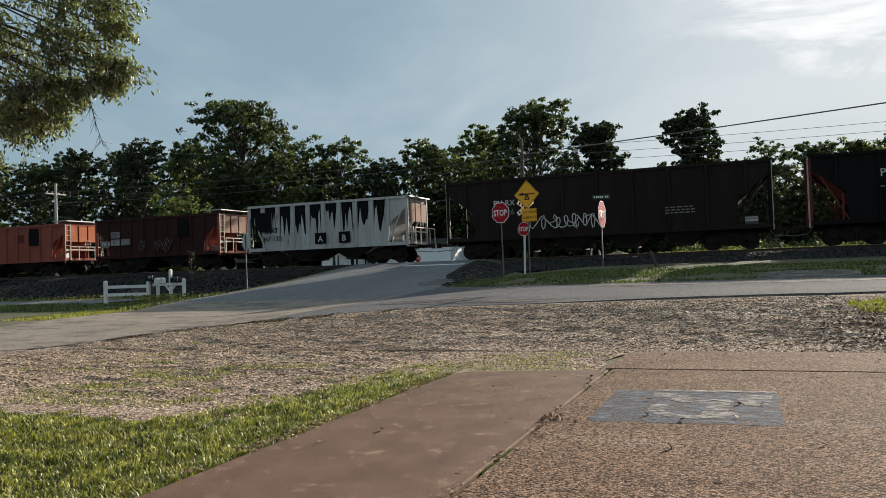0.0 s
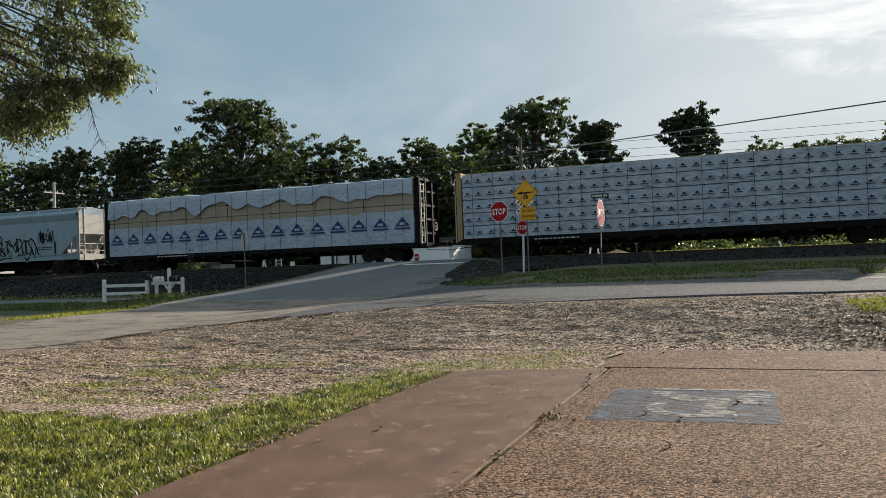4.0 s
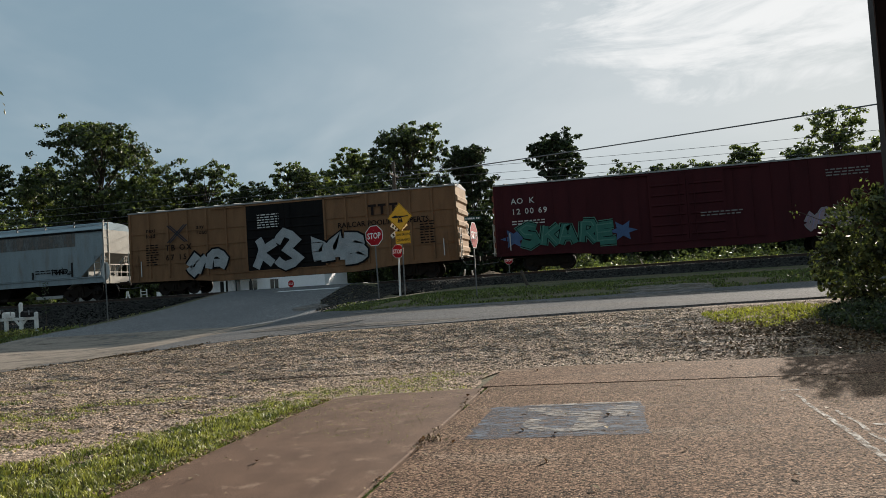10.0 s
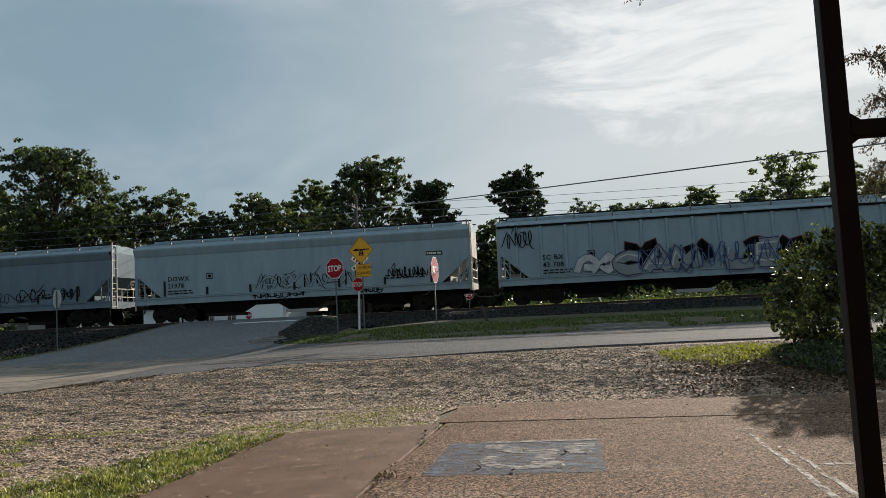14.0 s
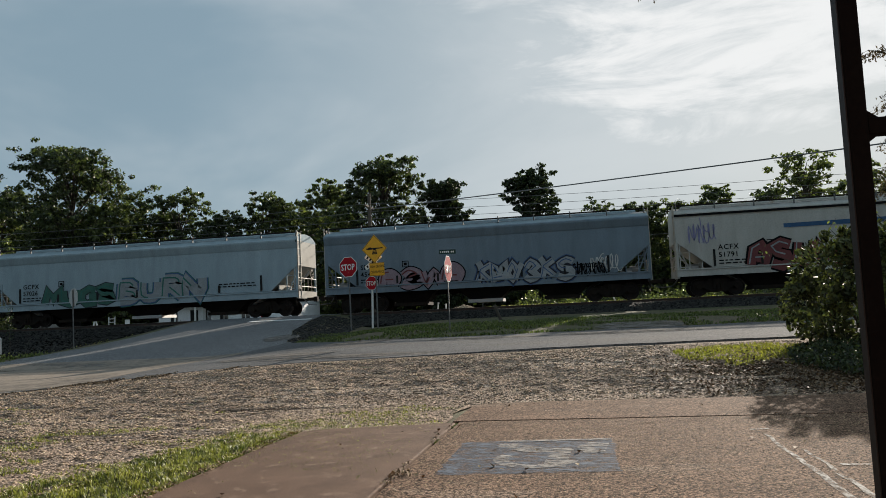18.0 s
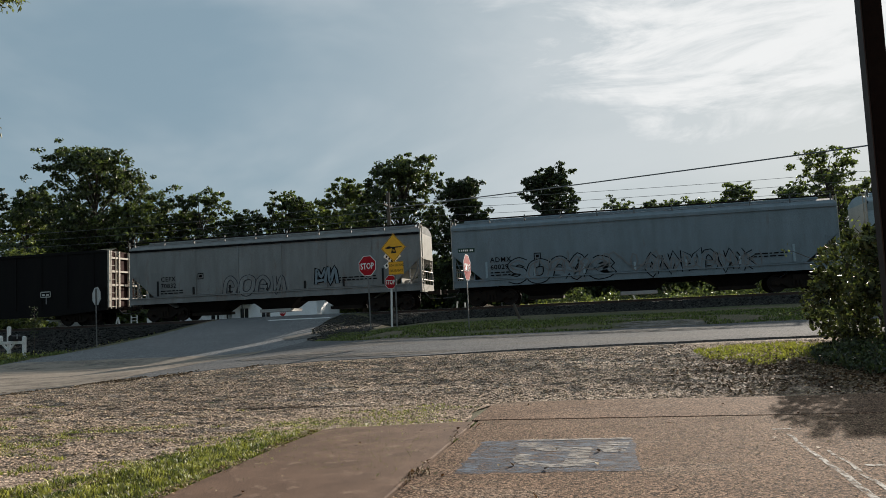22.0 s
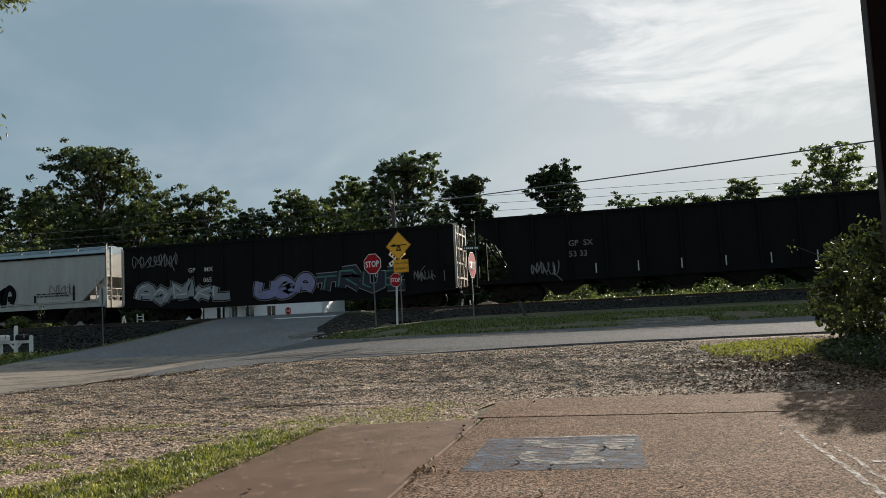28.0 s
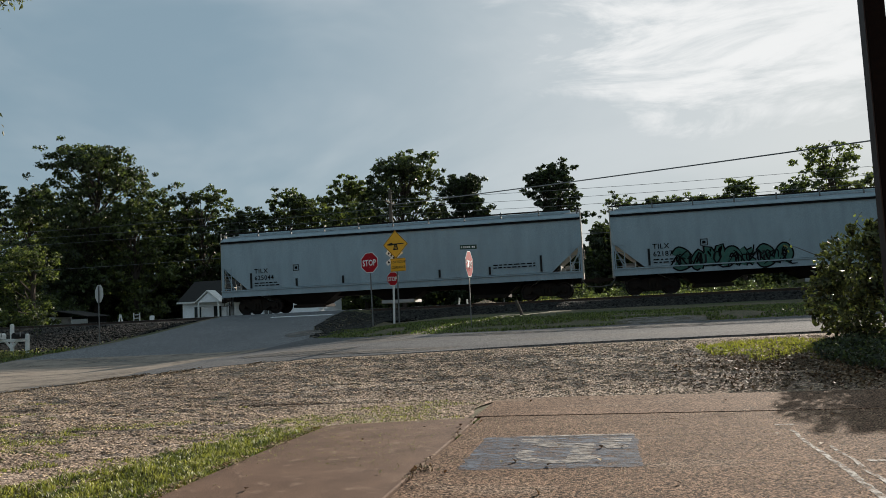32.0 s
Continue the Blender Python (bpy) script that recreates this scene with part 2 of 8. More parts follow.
def worn(name, base, cover=0.5, scale=9.0, stretch=(1, 1, 1), rough=0.8, soft=0.16):
    """Paint of which only part is left: the rest is bare."""
    ma = material(name, base, rough=rough, scale=6, fine=60, bump=0.05, spec=0.04, speck=0.3)
    N, K = ma.node_tree.nodes, ma.node_tree.links
    tc, mp, t = N.new("ShaderNodeTexCoord"), N.new("ShaderNodeMapping"), N.new("ShaderNodeTexNoise")
    mp.inputs["Scale"].default_value = stretch
    K.new(tc.outputs["Object"], mp.inputs["Vector"])
    K.new(mp.outputs["Vector"], t.inputs["Vector"])
    t.inputs["Scale"].default_value, t.inputs["Detail"].default_value, t.inputs["Roughness"].default_value = scale, 8, 0.75
    r = N.new("ShaderNodeMapRange")
    r.inputs["From Min"].default_value, r.inputs["From Max"].default_value = 0.26 + cover * 0.3, 0.26 + cover * 0.3 + soft
    K.new(t.outputs["Fac"], r.inputs["Value"])
    ms, tr = N.new("ShaderNodeMixShader"), N.new("ShaderNodeBsdfTransparent")
    K.new(r.outputs["Result"], ms.inputs["Fac"])
    K.new(N["Principled BSDF"].outputs[0], ms.inputs[1])
    K.new(tr.outputs[0], ms.inputs[2])
    K.new(ms.outputs[0], N["Material Output"].inputs["Surface"])
    return ma


def carpaint(name, base, grime=None, rust=None, rough=0.75, rust_at=(0.60, 0.80), amount=0.5, spec=0.05):
    """Freight car paint: dirt runs down it in streaks, rust in patches."""
    return material(name, base, grime or tuple(c * 0.6 + 0.012 for c in base), rough=rough, scale=0.9, fine=24, bump=0.06,
                    stretch=(2.2, 1.0, 0.45), third=rust, third_at=rust_at, third_scale=0.7, amount=amount, spec=spec)


M = {}
M["gravel"] = material("gravel", (0.483, 0.365, 0.284), (0.348, 0.26, 0.205), rough=0.9, spec=0.05, scale=0.7, fine=48, bump=1.0, third=(0.541, 0.429, 0.349), third_at=(0.52, 0.64), third_scale=0.6, depth=0.03, stretch=(0.5, 1.6, 1), speck=0.45, amount=0.6, pebble=(30, 0.55))
M["soil"] = material("soil", (0.17, 0.13, 0.09), (0.10, 0.09, 0.05), rough=0.95, scale=0.35, fine=30, bump=0.8, third=(0.075, 0.085, 0.035), third_at=(0.42, 0.6), depth=0.05, speck=0.55)
M["asphalt"] = material("asphalt", (0.193, 0.196, 0.201), (0.149, 0.152, 0.16), rough=0.75, spec=0.25, scale=0.35, fine=22, bump=0.5, third=(0.261, 0.254, 0.246), third_at=(0.55, 0.7), speck=0.4, pebble=(24, 0.35))
M["street"] = material("street_asphalt", (0.184, 0.184, 0.186), (0.124, 0.124, 0.126), rough=0.95, spec=0.04, scale=0.5, fine=22, bump=0.5, third=(0.157, 0.147, 0.136), third_at=(0.54, 0.68), speck=0.25, stretch=(0.5, 1.4, 1), pebble=(24, 0.16), pits=0.5)
M["concrete"] = material("aggregate_concrete", (0.244, 0.157, 0.11), (0.157, 0.0998, 0.0702), rough=0.95, spec=0.06, scale=1.5, fine=60, bump=0.5, third=(0.271, 0.199, 0.153), third_at=(0.56, 0.7), third_scale=0.9, depth=0.008, speck=0.45, stretch=(0.6, 1.2, 1), amount=0.6, pebble=(58, 0.85), pits=0.9)
M["slab"] = material("smooth_concrete", (0.175, 0.108, 0.074), (0.092, 0.056, 0.039), rough=0.85, spec=0.1, scale=2.4, fine=95, bump=0.3, stretch=(1.0, 0.8, 1), third=(0.25, 0.17, 0.122), third_at=(0.56, 0.72), third_scale=4.5, depth=0.004, speck=0.6, amount=0.7, pits=0.8)
# near-black stone colours: the train's shade on the bank is in them
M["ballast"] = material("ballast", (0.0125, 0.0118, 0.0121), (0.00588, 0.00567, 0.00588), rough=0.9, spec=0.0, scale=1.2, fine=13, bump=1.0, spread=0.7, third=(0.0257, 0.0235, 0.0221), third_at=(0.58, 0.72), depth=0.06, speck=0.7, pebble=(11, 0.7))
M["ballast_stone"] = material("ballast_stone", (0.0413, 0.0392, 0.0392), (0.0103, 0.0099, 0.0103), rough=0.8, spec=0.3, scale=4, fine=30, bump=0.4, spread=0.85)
M["stone"] = material("stone", (0.515, 0.4, 0.319), (0.221, 0.167, 0.134), rough=0.9, spec=0.12, scale=9, fine=40, bump=0.4, spread=0.65)
M["pebble"] = material("pebble", (0.506, 0.38, 0.275), (0.165, 0.119, 0.0825), rough=0.8, spec=0.15, scale=9, fine=60, bump=0.3, spread=0.8)
M["grass"] = material("grass", (0.0805, 0.101, 0.026), (0.356, 0.336, 0.105), rough=0.5, spec=0.4, scale=3.6, fine=30, bump=0.0, spread=0.8, translucent=0.26, amount=0.35)
# darker copy of the grass: the train's shade on the verge, as colour
M["verge"] = material("verge_grass", (0.0775, 0.11, 0.0375), (0.138, 0.156, 0.0575), rough=0.7, scale=1.2, fine=20, bump=0.0, spread=0.6, translucent=0.25)
# brightened grass: sunlight on two patches is in the blade colour
M["sunlit_grass"] = material("sunlit_grass", (0.27, 0.245, 0.065), (0.18, 0.19, 0.045), rough=0.6, scale=1.2, fine=20, bump=0.0, spread=0.45, translucent=0.45)
M["leaf"] = material("leaf", (0.038, 0.051, 0.025), (0.078, 0.094, 0.042), rough=0.42, spec=0.5, scale=0.2, fine=4, bump=0.0, spread=0.8, translucent=0.42)
M["leaf_light"] = material("leaf_light", (0.115, 0.13, 0.05), (0.062, 0.078, 0.033), rough=0.42, spec=0.5, scale=0.2, fine=4, bump=0.0, spread=0.75, translucent=0.46)
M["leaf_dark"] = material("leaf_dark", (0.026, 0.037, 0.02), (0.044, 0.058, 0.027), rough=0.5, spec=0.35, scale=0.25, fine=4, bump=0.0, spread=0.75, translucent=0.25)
M["leaf_near"] = material("leaf_near", (0.182, 0.196, 0.0945), (0.0675, 0.0783, 0.0405), rough=0.42, spec=0.5, scale=1.2, fine=8, bump=0.0, spread=0.75, translucent=0.4, amount=0.35)
M["leaf_red"] = material("leaf_red", (0.10, 0.055, 0.035), (0.06, 0.05, 0.028), rough=0.55, spec=0.3, scale=2.0, fine=8, bump=0.0, spread=0.6, translucent=0.25)
M["leaf_bush"] = material("leaf_bush", (0.0924, 0.104, 0.0458), (0.0308, 0.037, 0.0176), rough=0.5, spec=0.25, scale=3.0, fine=12, bump=0.0, spread=0.8, translucent=0.3, amount=0.35)
M["bark"] = material("bark", (0.085, 0.065, 0.05), (0.05, 0.04, 0.033), rough=0.95, scale=4, fine=18, bump=0.8, stretch=(1, 1, 0.25))
M["dead_leaf"] = material("dead_leaf", (0.19, 0.115, 0.062), (0.40, 0.30, 0.20), rough=0.8, scale=9, fine=20, bump=0.0, spread=0.6)
M["mulch"] = material("mulch", (0.07, 0.046, 0.03), (0.20, 0.142, 0.092), rough=0.7, scale=6, fine=20, bump=0.0, spread=0.7)
M["rail"] = material("rail_steel", (0.075, 0.05, 0.04), (0.05, 0.04, 0.035), rough=0.6, metal=0.6, scale=3, fine=30)
M["railtop"] = material("polished_steel", (0.55, 0.53, 0.5), rough=0.28, metal=1.0, scale=3, fine=30, bump=0.0)
M["tie"] = material("creosote_wood", (0.06, 0.047, 0.038), (0.1, 0.085, 0.07), rough=0.95, scale=3, fine=30, bump=0.5, stretch=(1, 6, 1))
M["sign_post"] = material("weathered_post_steel", (0.20, 0.20, 0.195), (0.13, 0.13, 0.125), rough=0.7, metal=0.4, scale=6, fine=40, bump=0.05)
M["galv"] = material("galvanised_steel", (0.42, 0.42, 0.41), (0.32, 0.32, 0.31), rough=0.5, metal=0.7, scale=6, fine=40, bump=0.05)
M["signback"] = material("bare_aluminium", (0.48, 0.48, 0.47), (0.40, 0.40, 0.39), rough=0.5, metal=0.4, scale=4, fine=40, bump=0.02)
M["sign_red"] = material("sign_red", (0.40, 0.016, 0.024), (0.33, 0.013, 0.02), rough=0.6, spec=0.08, scale=3, fine=40, bump=0.0)
M["sign_white"] = material("sign_white", (0.80, 0.80, 0.78), (0.7, 0.7, 0.68), rough=0.45, scale=3, fine=40, bump=0.0)
M["sign_yellow"] = material("sign_yellow", (0.85, 0.42, 0.02), (0.75, 0.36, 0.02), rough=0.45, scale=3, fine=40, bump=0.0)
M["sign_green"] = material("sign_green", (0.012, 0.05, 0.035), rough=0.45, scale=3, fine=40, bump=0.0)
M["black"] = material("black_paint", (0.012, 0.012, 0.013), (0.018, 0.017, 0.016), rough=0.5, spec=0.15, scale=2, fine=30, bump=0.05)
M["white"] = material("white_paint", (0.78, 0.78, 0.76), (0.62, 0.62, 0.59), rough=0.6, scale=2.5, fine=30, bump=0.08)
M["wood_pole"] = material("weathered_wood", (0.1, 0.085, 0.07), (0.065, 0.055, 0.045), rough=0.95, scale=4, fine=26, bump=0.5, stretch=(1, 1, 0.15))
# lit copy of the pole wood, sunlight put into its colour
M["sunlit_pole"] = material("sunlit_wood", (0.403, 0.39, 0.37), (0.312, 0.299, 0.28), rough=0.9, scale=4, fine=26, bump=0.4, stretch=(1, 1, 0.15))
M["cable"] = material("cable", (0.17, 0.17, 0.175), rough=0.5, bump=0.0)
M["post"] = material("dark_steel", (0.006, 0.005, 0.005), (0.009, 0.008, 0.007), rough=0.8, spec=0.02, scale=5, fine=50, bump=0.05)
# paler than the post: sky light on its left face, as colour
M["post_edge"] = material("skylit_steel", (0.02, 0.0176, 0.016), (0.012, 0.0108, 0.01), rough=0.6, spec=0.2, scale=9, fine=60, bump=0.05)
# lit tone for roof brackets, paler than the backlit boards
M["lit_bracket"] = material("lit_bracket_steel", (0.16, 0.16, 0.158), (0.10, 0.10, 0.098), rough=0.6, metal=0.3, scale=6, fine=40, bump=0.05)
M["roof"] = material("shingle", (0.0203, 0.0193, 0.0189), (0.0315, 0.0297, 0.027), rough=0.95, scale=5, fine=25, bump=0.4)
M["siding"] = material("white_siding", (0.88, 0.89, 0.91), (0.82, 0.83, 0.85), rough=0.6, scale=1.5, fine=20, bump=0.05)
M["glass"] = material("window_glass", (0.02, 0.025, 0.03), rough=0.08, spec=0.6, bump=0.0)
M["roof_sheet"] = material("roof_sheet", (0.34, 0.34, 0.335), (0.24, 0.24, 0.235), rough=0.75, metal=0.1, spec=0.1, scale=2, fine=30, bump=0.05)
M["wheel"] = material("wheel_steel", (0.0275, 0.021, 0.018), (0.0175, 0.015, 0.014), rough=0.6, metal=0.5, scale=4, fine=30)
M["truck"] = material("truck_iron", (0.015, 0.0125, 0.011), (0.03, 0.0225, 0.0175), rough=0.85, spec=0.12, scale=3, fine=20, bump=0.3)
M["under"] = material("underframe", (0.0096, 0.0084, 0.0078), (0.018, 0.015, 0.0132), rough=0.85, spec=0.12, scale=2, fine=16, bump=0.2)
M["brick"] = material("brick_wall", (0.33, 0.19, 0.14), (0.26, 0.15, 0.11), rough=0.9, scale=2, fine=30, bump=0.4)
M["blue_worn"] = worn("worn_blue_paint", (0.165, 0.188, 0.225), 0.42, 8.0, (0.7, 1.3, 1), soft=0.25)
M["white_worn"] = worn("worn_white_paint", (0.46, 0.42, 0.38), 0.42, 9.0, (0.7, 1.3, 1), soft=0.2)
M["line_worn"] = worn("worn_line_paint", (0.488, 0.455, 0.409), 0.40, 11.0, (1.2, 0.5, 1), soft=0.22)
# dust colour also holds the warm tan of the sunlit road
M["dust"] = worn("road_dust", (0.32, 0.272, 0.225), 0.72, 1.1, (0.6, 1.2, 1), soft=0.3)

# ---------------------------------------------------------------- ground
def along(table, v):
    return float(np.interp(v, [p for p, _ in table], [q for _, q in table]))


WEST = [(12.7, -0.03), (18, 0.18), (24, 0.22), (28, 0.32), (33, 0.5), (37, 0.7), (60, 1.1), (75, 1.2), (400, 1.6)]
EAST = [(12.7, -0.03), (17.5, 0.45), (20, 0.58), (24, 0.74), (27, 1.0), (33, 1.22), (37, 1.3), (46, 1.55), (60, 1.6), (400, 1.7)]
RAIL_Z, TRACK_Y = 1.87, 42.15
ROAD_RISE = [(24, 0.27), (28, 0.62), (33, 1.13), (37, 1.60), (39.5, 1.84), (44.8, 1.86), (47.5, 1.75), (56, 1.35), (75, 1.2), (400, 1.6)]
ROAD_L = [(-40, -23.0), (10, -20.2), (16.7, -20.6), (20, -21.4), (24.5, -22.0), (27, -21.6), (30, -20.7), (35, -20.4), (60, -20.4), (120, -20.4)]
ROAD_R = [(-40, -17.5), (8, -15.6), (12, -14.8), (14, -13.8), (15.7, -13.1), (16.8, -11.4), (29, -11.4), (30, -11.8), (33, -12.8), (36.5, -13.2), (40, -13.5), (60, -13.5), (120, -13.5)]
STREET_N = [(-11.4, 16.8), (-9, 17.6), (-5.5, 18.1), (-2.8, 18.6), (-0.4, 19.0), (4.7, 19.4), (20, 20.2), (300, 20.2)]
STREET_F = [(-11.4, 29.0), (-10.2, 26.9), (-8.9, 25.4), (-7.6, 24.5), (-6, 24.25), (-2, 24.4), (4.9, 24.9), (20, 25.6), (300, 25.6)]


def smooth01(u):
    u = min(1.0, max(0.0, u))
    return u * u * (3 - 2 * u)


def height(x, y):
    u = smooth01((x + 16) / 10)
    z = along(WEST, y) * (1 - u) + along(EAST, y) * u
    if y > 24:
        gap = max(along(ROAD_L, y) - x, x - along(ROAD_R, y), 0.0)
        w = 1 - smooth01((gap - 0.4) / 3.2)
        z = z * (1 - w) + max(z, along(ROAD_RISE, y)) * w
    return z


def steps(*spans):
    out = []
    for a, b, d in spans:
        n = max(1, int(round((b - a) / d)))
        out += [a + (b - a) * i / n for i in range(n)]
    return out + [spans[-1][1]]


rng0 = random.Random(5)
xs = steps((-3000, -400, 520), (-400, -60, 20), (-60, -24, 3), (-24, -9, 0.6), (-9, 12, 0.9), (12, 60, 4), (60, 400, 34), (400, 3000, 520))
ys = steps((-600, -20, 58), (-20, 4, 2), (4, 50, 0.6), (50, 100, 2.5), (100, 400, 25), (400, 4000, 400))
ground = tagged(new("ground", Build().sheet([[(x, y, height(x, y) - 0.012 + (0.02 * noise.noise((x * 0.6, y * 0.6, 0)) if 13 < y < 38 else 0)) for x in xs] for y in ys]).mesh("ground", M["soil"])),
                "brown soil with thin green grass between road and track", "ground", kind="structure")


def strip_y(name, left, right, y0, y1, d, lift, mat, label, category, across=8, wob=0.0, relief=None):
    rows = []
    for y in steps((y0, y1, d)):
        a, b = left(y), right(y)
        a += wob * noise.noise((y * 0.9, 3.1, 0))
        b += wob * noise.noise((y * 0.9, 7.7, 0))
        rows.append([(a + (b - a) * i / across, y, height(a + (b - a) * i / across, y) + lift + (relief(a + (b - a) * i / across, y) if relief else 0)) for i in range(across + 1)])
    return tagged(new(name, Build().sheet(rows).mesh(name, mat)), label, category, kind="structure")


def lot_right(y):
    return along([(6.3, -4.9), (9.1, -4.7), (9.7, -4.0), (10.0, -3.5), (10.2, -1.9), (12.6, -1.9), (12.72, 7.5), (15, 7.0), (17, 6.5), (18.5, 6.4), (20, 6.0)], y)


def rough_lot(x, y):
    """Low ruts and ridges of the lot, drawn out along the street."""
    k = min(1.0, max(0.0, (y - 6.6) / 1.5)) * min(1.0, max(0.0, (along(STREET_N, max(x, -11.4)) - y) / 0.8))
    if x > -4.9:
        k *= min(1.0, max(0.0, (y - 12.9) / 0.8))
    sink = 0.07 * (1 - smooth01((y - 5.9) / 0.7)) * (x > -13)  # runs out under the turf of the lawn
    return -sink + k * (0.036 * noise.noise((x * 0.9, y * 2.6, 3)) + 0.030 * noise.noise((x * 2.6, y * 6.4, 7)) + 0.016 * noise.noise((x * 6.0, y * 11.0, 4)))


strip_y("gravel_lot", lambda y: along(ROAD_R, min(y, 16.6)) - 0.4, lot_right, 5.4, 20.0, 0.09, 0.012, M["gravel"], "worn brown-grey gravel lot beside the street", "gravel", 130, 0.25, rough_lot)
strip_y("road", lambda y: along(ROAD_L, y), lambda y: along(ROAD_R, y), -40, 120, 0.8, 0.022, M["asphalt"], "grey asphalt road humping up over the railway crossing", "road", 12, 0.12)
rows = []
for x in steps((-11.4, 6, 0.5), (6, 30, 3), (30, 300, 45)):
    a, b = along(STREET_N, x) + 0.10 * noise.noise((x, 1, 0)), along(STREET_F, x) + 0.08 * noise.noise((x, 5, 0))
    lip = 0.022 + 0.045 * smooth01((x + 6) / 5) * (0.75 + 0.5 * noise.noise((x * 1.3, 2, 2)))
    rows.append([(x, a - 0.01, height(x, a) - 0.06)] + [(x, a + (b - a) * i / 10, height(x, a + (b - a) * i / 10) + 0.022 + (lip - 0.022) * (1 - i / 10) ** 2) for i in range(11)])
tagged(new("street", Build().sheet(rows).mesh("street", M["street"])), "patched grey asphalt street running along the railway", "road", kind="structure")
# old patches and dirt washed over the asphalt
M["patch"] = worn("asphalt_patch", (0.07, 0.069, 0.068), 0.5, 1.6, (1, 1, 1), soft=0.3)
M["dirt"] = worn("road_dirt", (0.22, 0.20, 0.18), 0.42, 2.0, (0.7, 1.3, 1), soft=0.3)
pr = random.Random(12)
for cx, cy, rx, ry, mat in ((-8.4, 20.2, 1.5, 0.9, "dirt"), (-3.0, 23.4, 1.6, 0.5, "dirt"), (1.5, 23.6, 2.2, 0.6, "dirt"), (-7.2, 24.0, 1.1, 0.5, "dirt"), (3.8, 21.0, 1.6, 0.5, "patch"), (-5.6, 19.0, 2.6, 0.45, "dirt"), (0.8, 19.6, 2.8, 0.4, "dirt"), (-12.2, 30.2, 0.7, 1.0, "dirt")):
    pts = []
    for j in range(22):
        t = 6.283 * j / 22
        q = 1 + 0.35 * noise.noise((math.cos(t) * 1.7 + cx, math.sin(t) * 1.7 + cy, 2))
        pts.append((cx + rx * q * math.cos(t), cy + ry * q * math.sin(t)))
    rings = [[(cx + (p - cx) * u, cy + (q - cy) * u, height(cx + (p - cx) * u, cy + (q - cy) * u) + 0.034) for p, q in pts + pts[:1]] for u in (0.02, 0.35, 0.7, 1.0)]
    tagged(new("road_patch", Build().sheet(rings).mesh("road_patch", M[mat])), "pale dirt washed over the asphalt" if mat == "dirt" else "dark asphalt patch in the road", "road patch", kind="structure")
# covers the sunlit stretch only; part of its tan is painted sunlight
strip_y("road_dust", lambda y: along(ROAD_L, y) + 0.15, lambda y: along(ROAD_R, y) - 0.1, 4, 25.5, 0.8, 0.03, M["dust"], "tan dust over the asphalt, with the road's sunlit tone in its colour", "dust", 12, 0.3)
# unpaved lane behind the fence
strip_y("lane", lambda y: -90.0, lambda y: -22.6 - 0.4 * (y - 29), 28.6, 31.0, 0.6, 0.015, M["asphalt"], "narrow grey lane along the foot of the ballast", "lane", 10)
# pale dirt patch on the verge
strip_y("dirt_patch", lambda y: 0.2 + 0.5 * abs(y - 25.4), lambda y: 3.2 - 0.6 * abs(y - 25.6), 24.6, 26.6, 0.2, 0.02, M["dirt"], "pale bare dirt patch on the grass verge", "dirt", 8, 0.3)

# ---------------------------------------------------------------- concrete apron
apron = thing("concrete_apron", "brown concrete apron with open joints and worn parking paint", "pavement", kind="structure")
slab_poly = [(-3.72, -3), (-1.80, -3), (-1.80, 10.46), (-2.6, 10.30), (-3.35, 10.14), (-3.62, 10.06), (-3.74, 9.9), (-3.80, 8.6), (-3.76, 6.0)]
part("slab", Build().prism(slab_poly, "z", -0.12, 0.0), M["slab"], apron, "smooth brown stained concrete slab", bevel=0.012)
part("slab", Build().box(-1.76, -3, -0.12, 9.5, 10.52, 0.0), M["concrete"], apron, "rough concrete slab with exposed pebbles", bevel=0.012)
edge = [(-1.86, 10.56), (9.5, 10.56), (9.5, 12.62), (5.5, 12.66), (2.0, 12.60), (-0.6, 12.68), (-1.5, 12.62), (-1.84, 12.35)]
part("slab", Build().prism(edge, "z", -0.12, 0.004), M["concrete"], apron, "long front concrete slab", bevel=0.012)


def ragged(poly, d, n=14):
    """The polygon with worn, uneven edges."""
    out = []
    for i, (ax, ay) in enumerate(poly):
        bx, by = poly[(i + 1) % len(poly)]
        for j in range(n):
            p, q = ax + (bx - ax) * j / n, ay + (by - ay) * j / n
            out.append((p + d * noise.noise((p * 7, q * 7, 1)), q + d * noise.noise((p * 7, q * 7, 8))))
    return out


paint = part("painted_panel", Build().flat(ragged([(-1.42, 7.0), (0.24, 7.08), (0.20, 8.88), (-1.42, 8.80)], 0.05), "z", 0.004), M["blue_worn"], apron, "faded blue painted parking panel")
ring = Build()
arc = [(-0.55 + 0.42 * math.cos(t), 7.72 + 0.46 * math.sin(t)) for t in np.linspace(2.6, 6.0, 18)]
arc += [(-0.55 + 0.27 * math.cos(t), 7.72 + 0.30 * math.sin(t)) for t in np.linspace(6.0, 2.6, 18)]
for i in range(17):
    ring.flat([arc[i], arc[i + 1], arc[34 - i], arc[35 - i]], "z", 0.007)
ring.flat([(-1.0, 8.42), (-0.7, 8.1), (-0.25, 8.05), (-0.2, 8.2), (-0.55, 8.35), (-0.8, 8.62), (-1.0, 8.62)], "z", 0.0075)
ring.flat([(-0.48, 7.3), (-0.26, 7.3), (-0.22, 8.3), (-0.42, 8.3)], "z", 0.008)
ring.flat([(-0.1, 8.0), (0.1, 8.0), (0.16, 8.55), (-0.05, 8.62), (-0.18, 8.35)], "z", 0.0085)
ring.flat([(-1.0, 8.72), (0.2, 8.78), (0.2, 8.88), (-1.0, 8.83)], "z", 0.009)
part("painted_mark", ring, M["white_worn"], apron, "worn white painted parking mark")
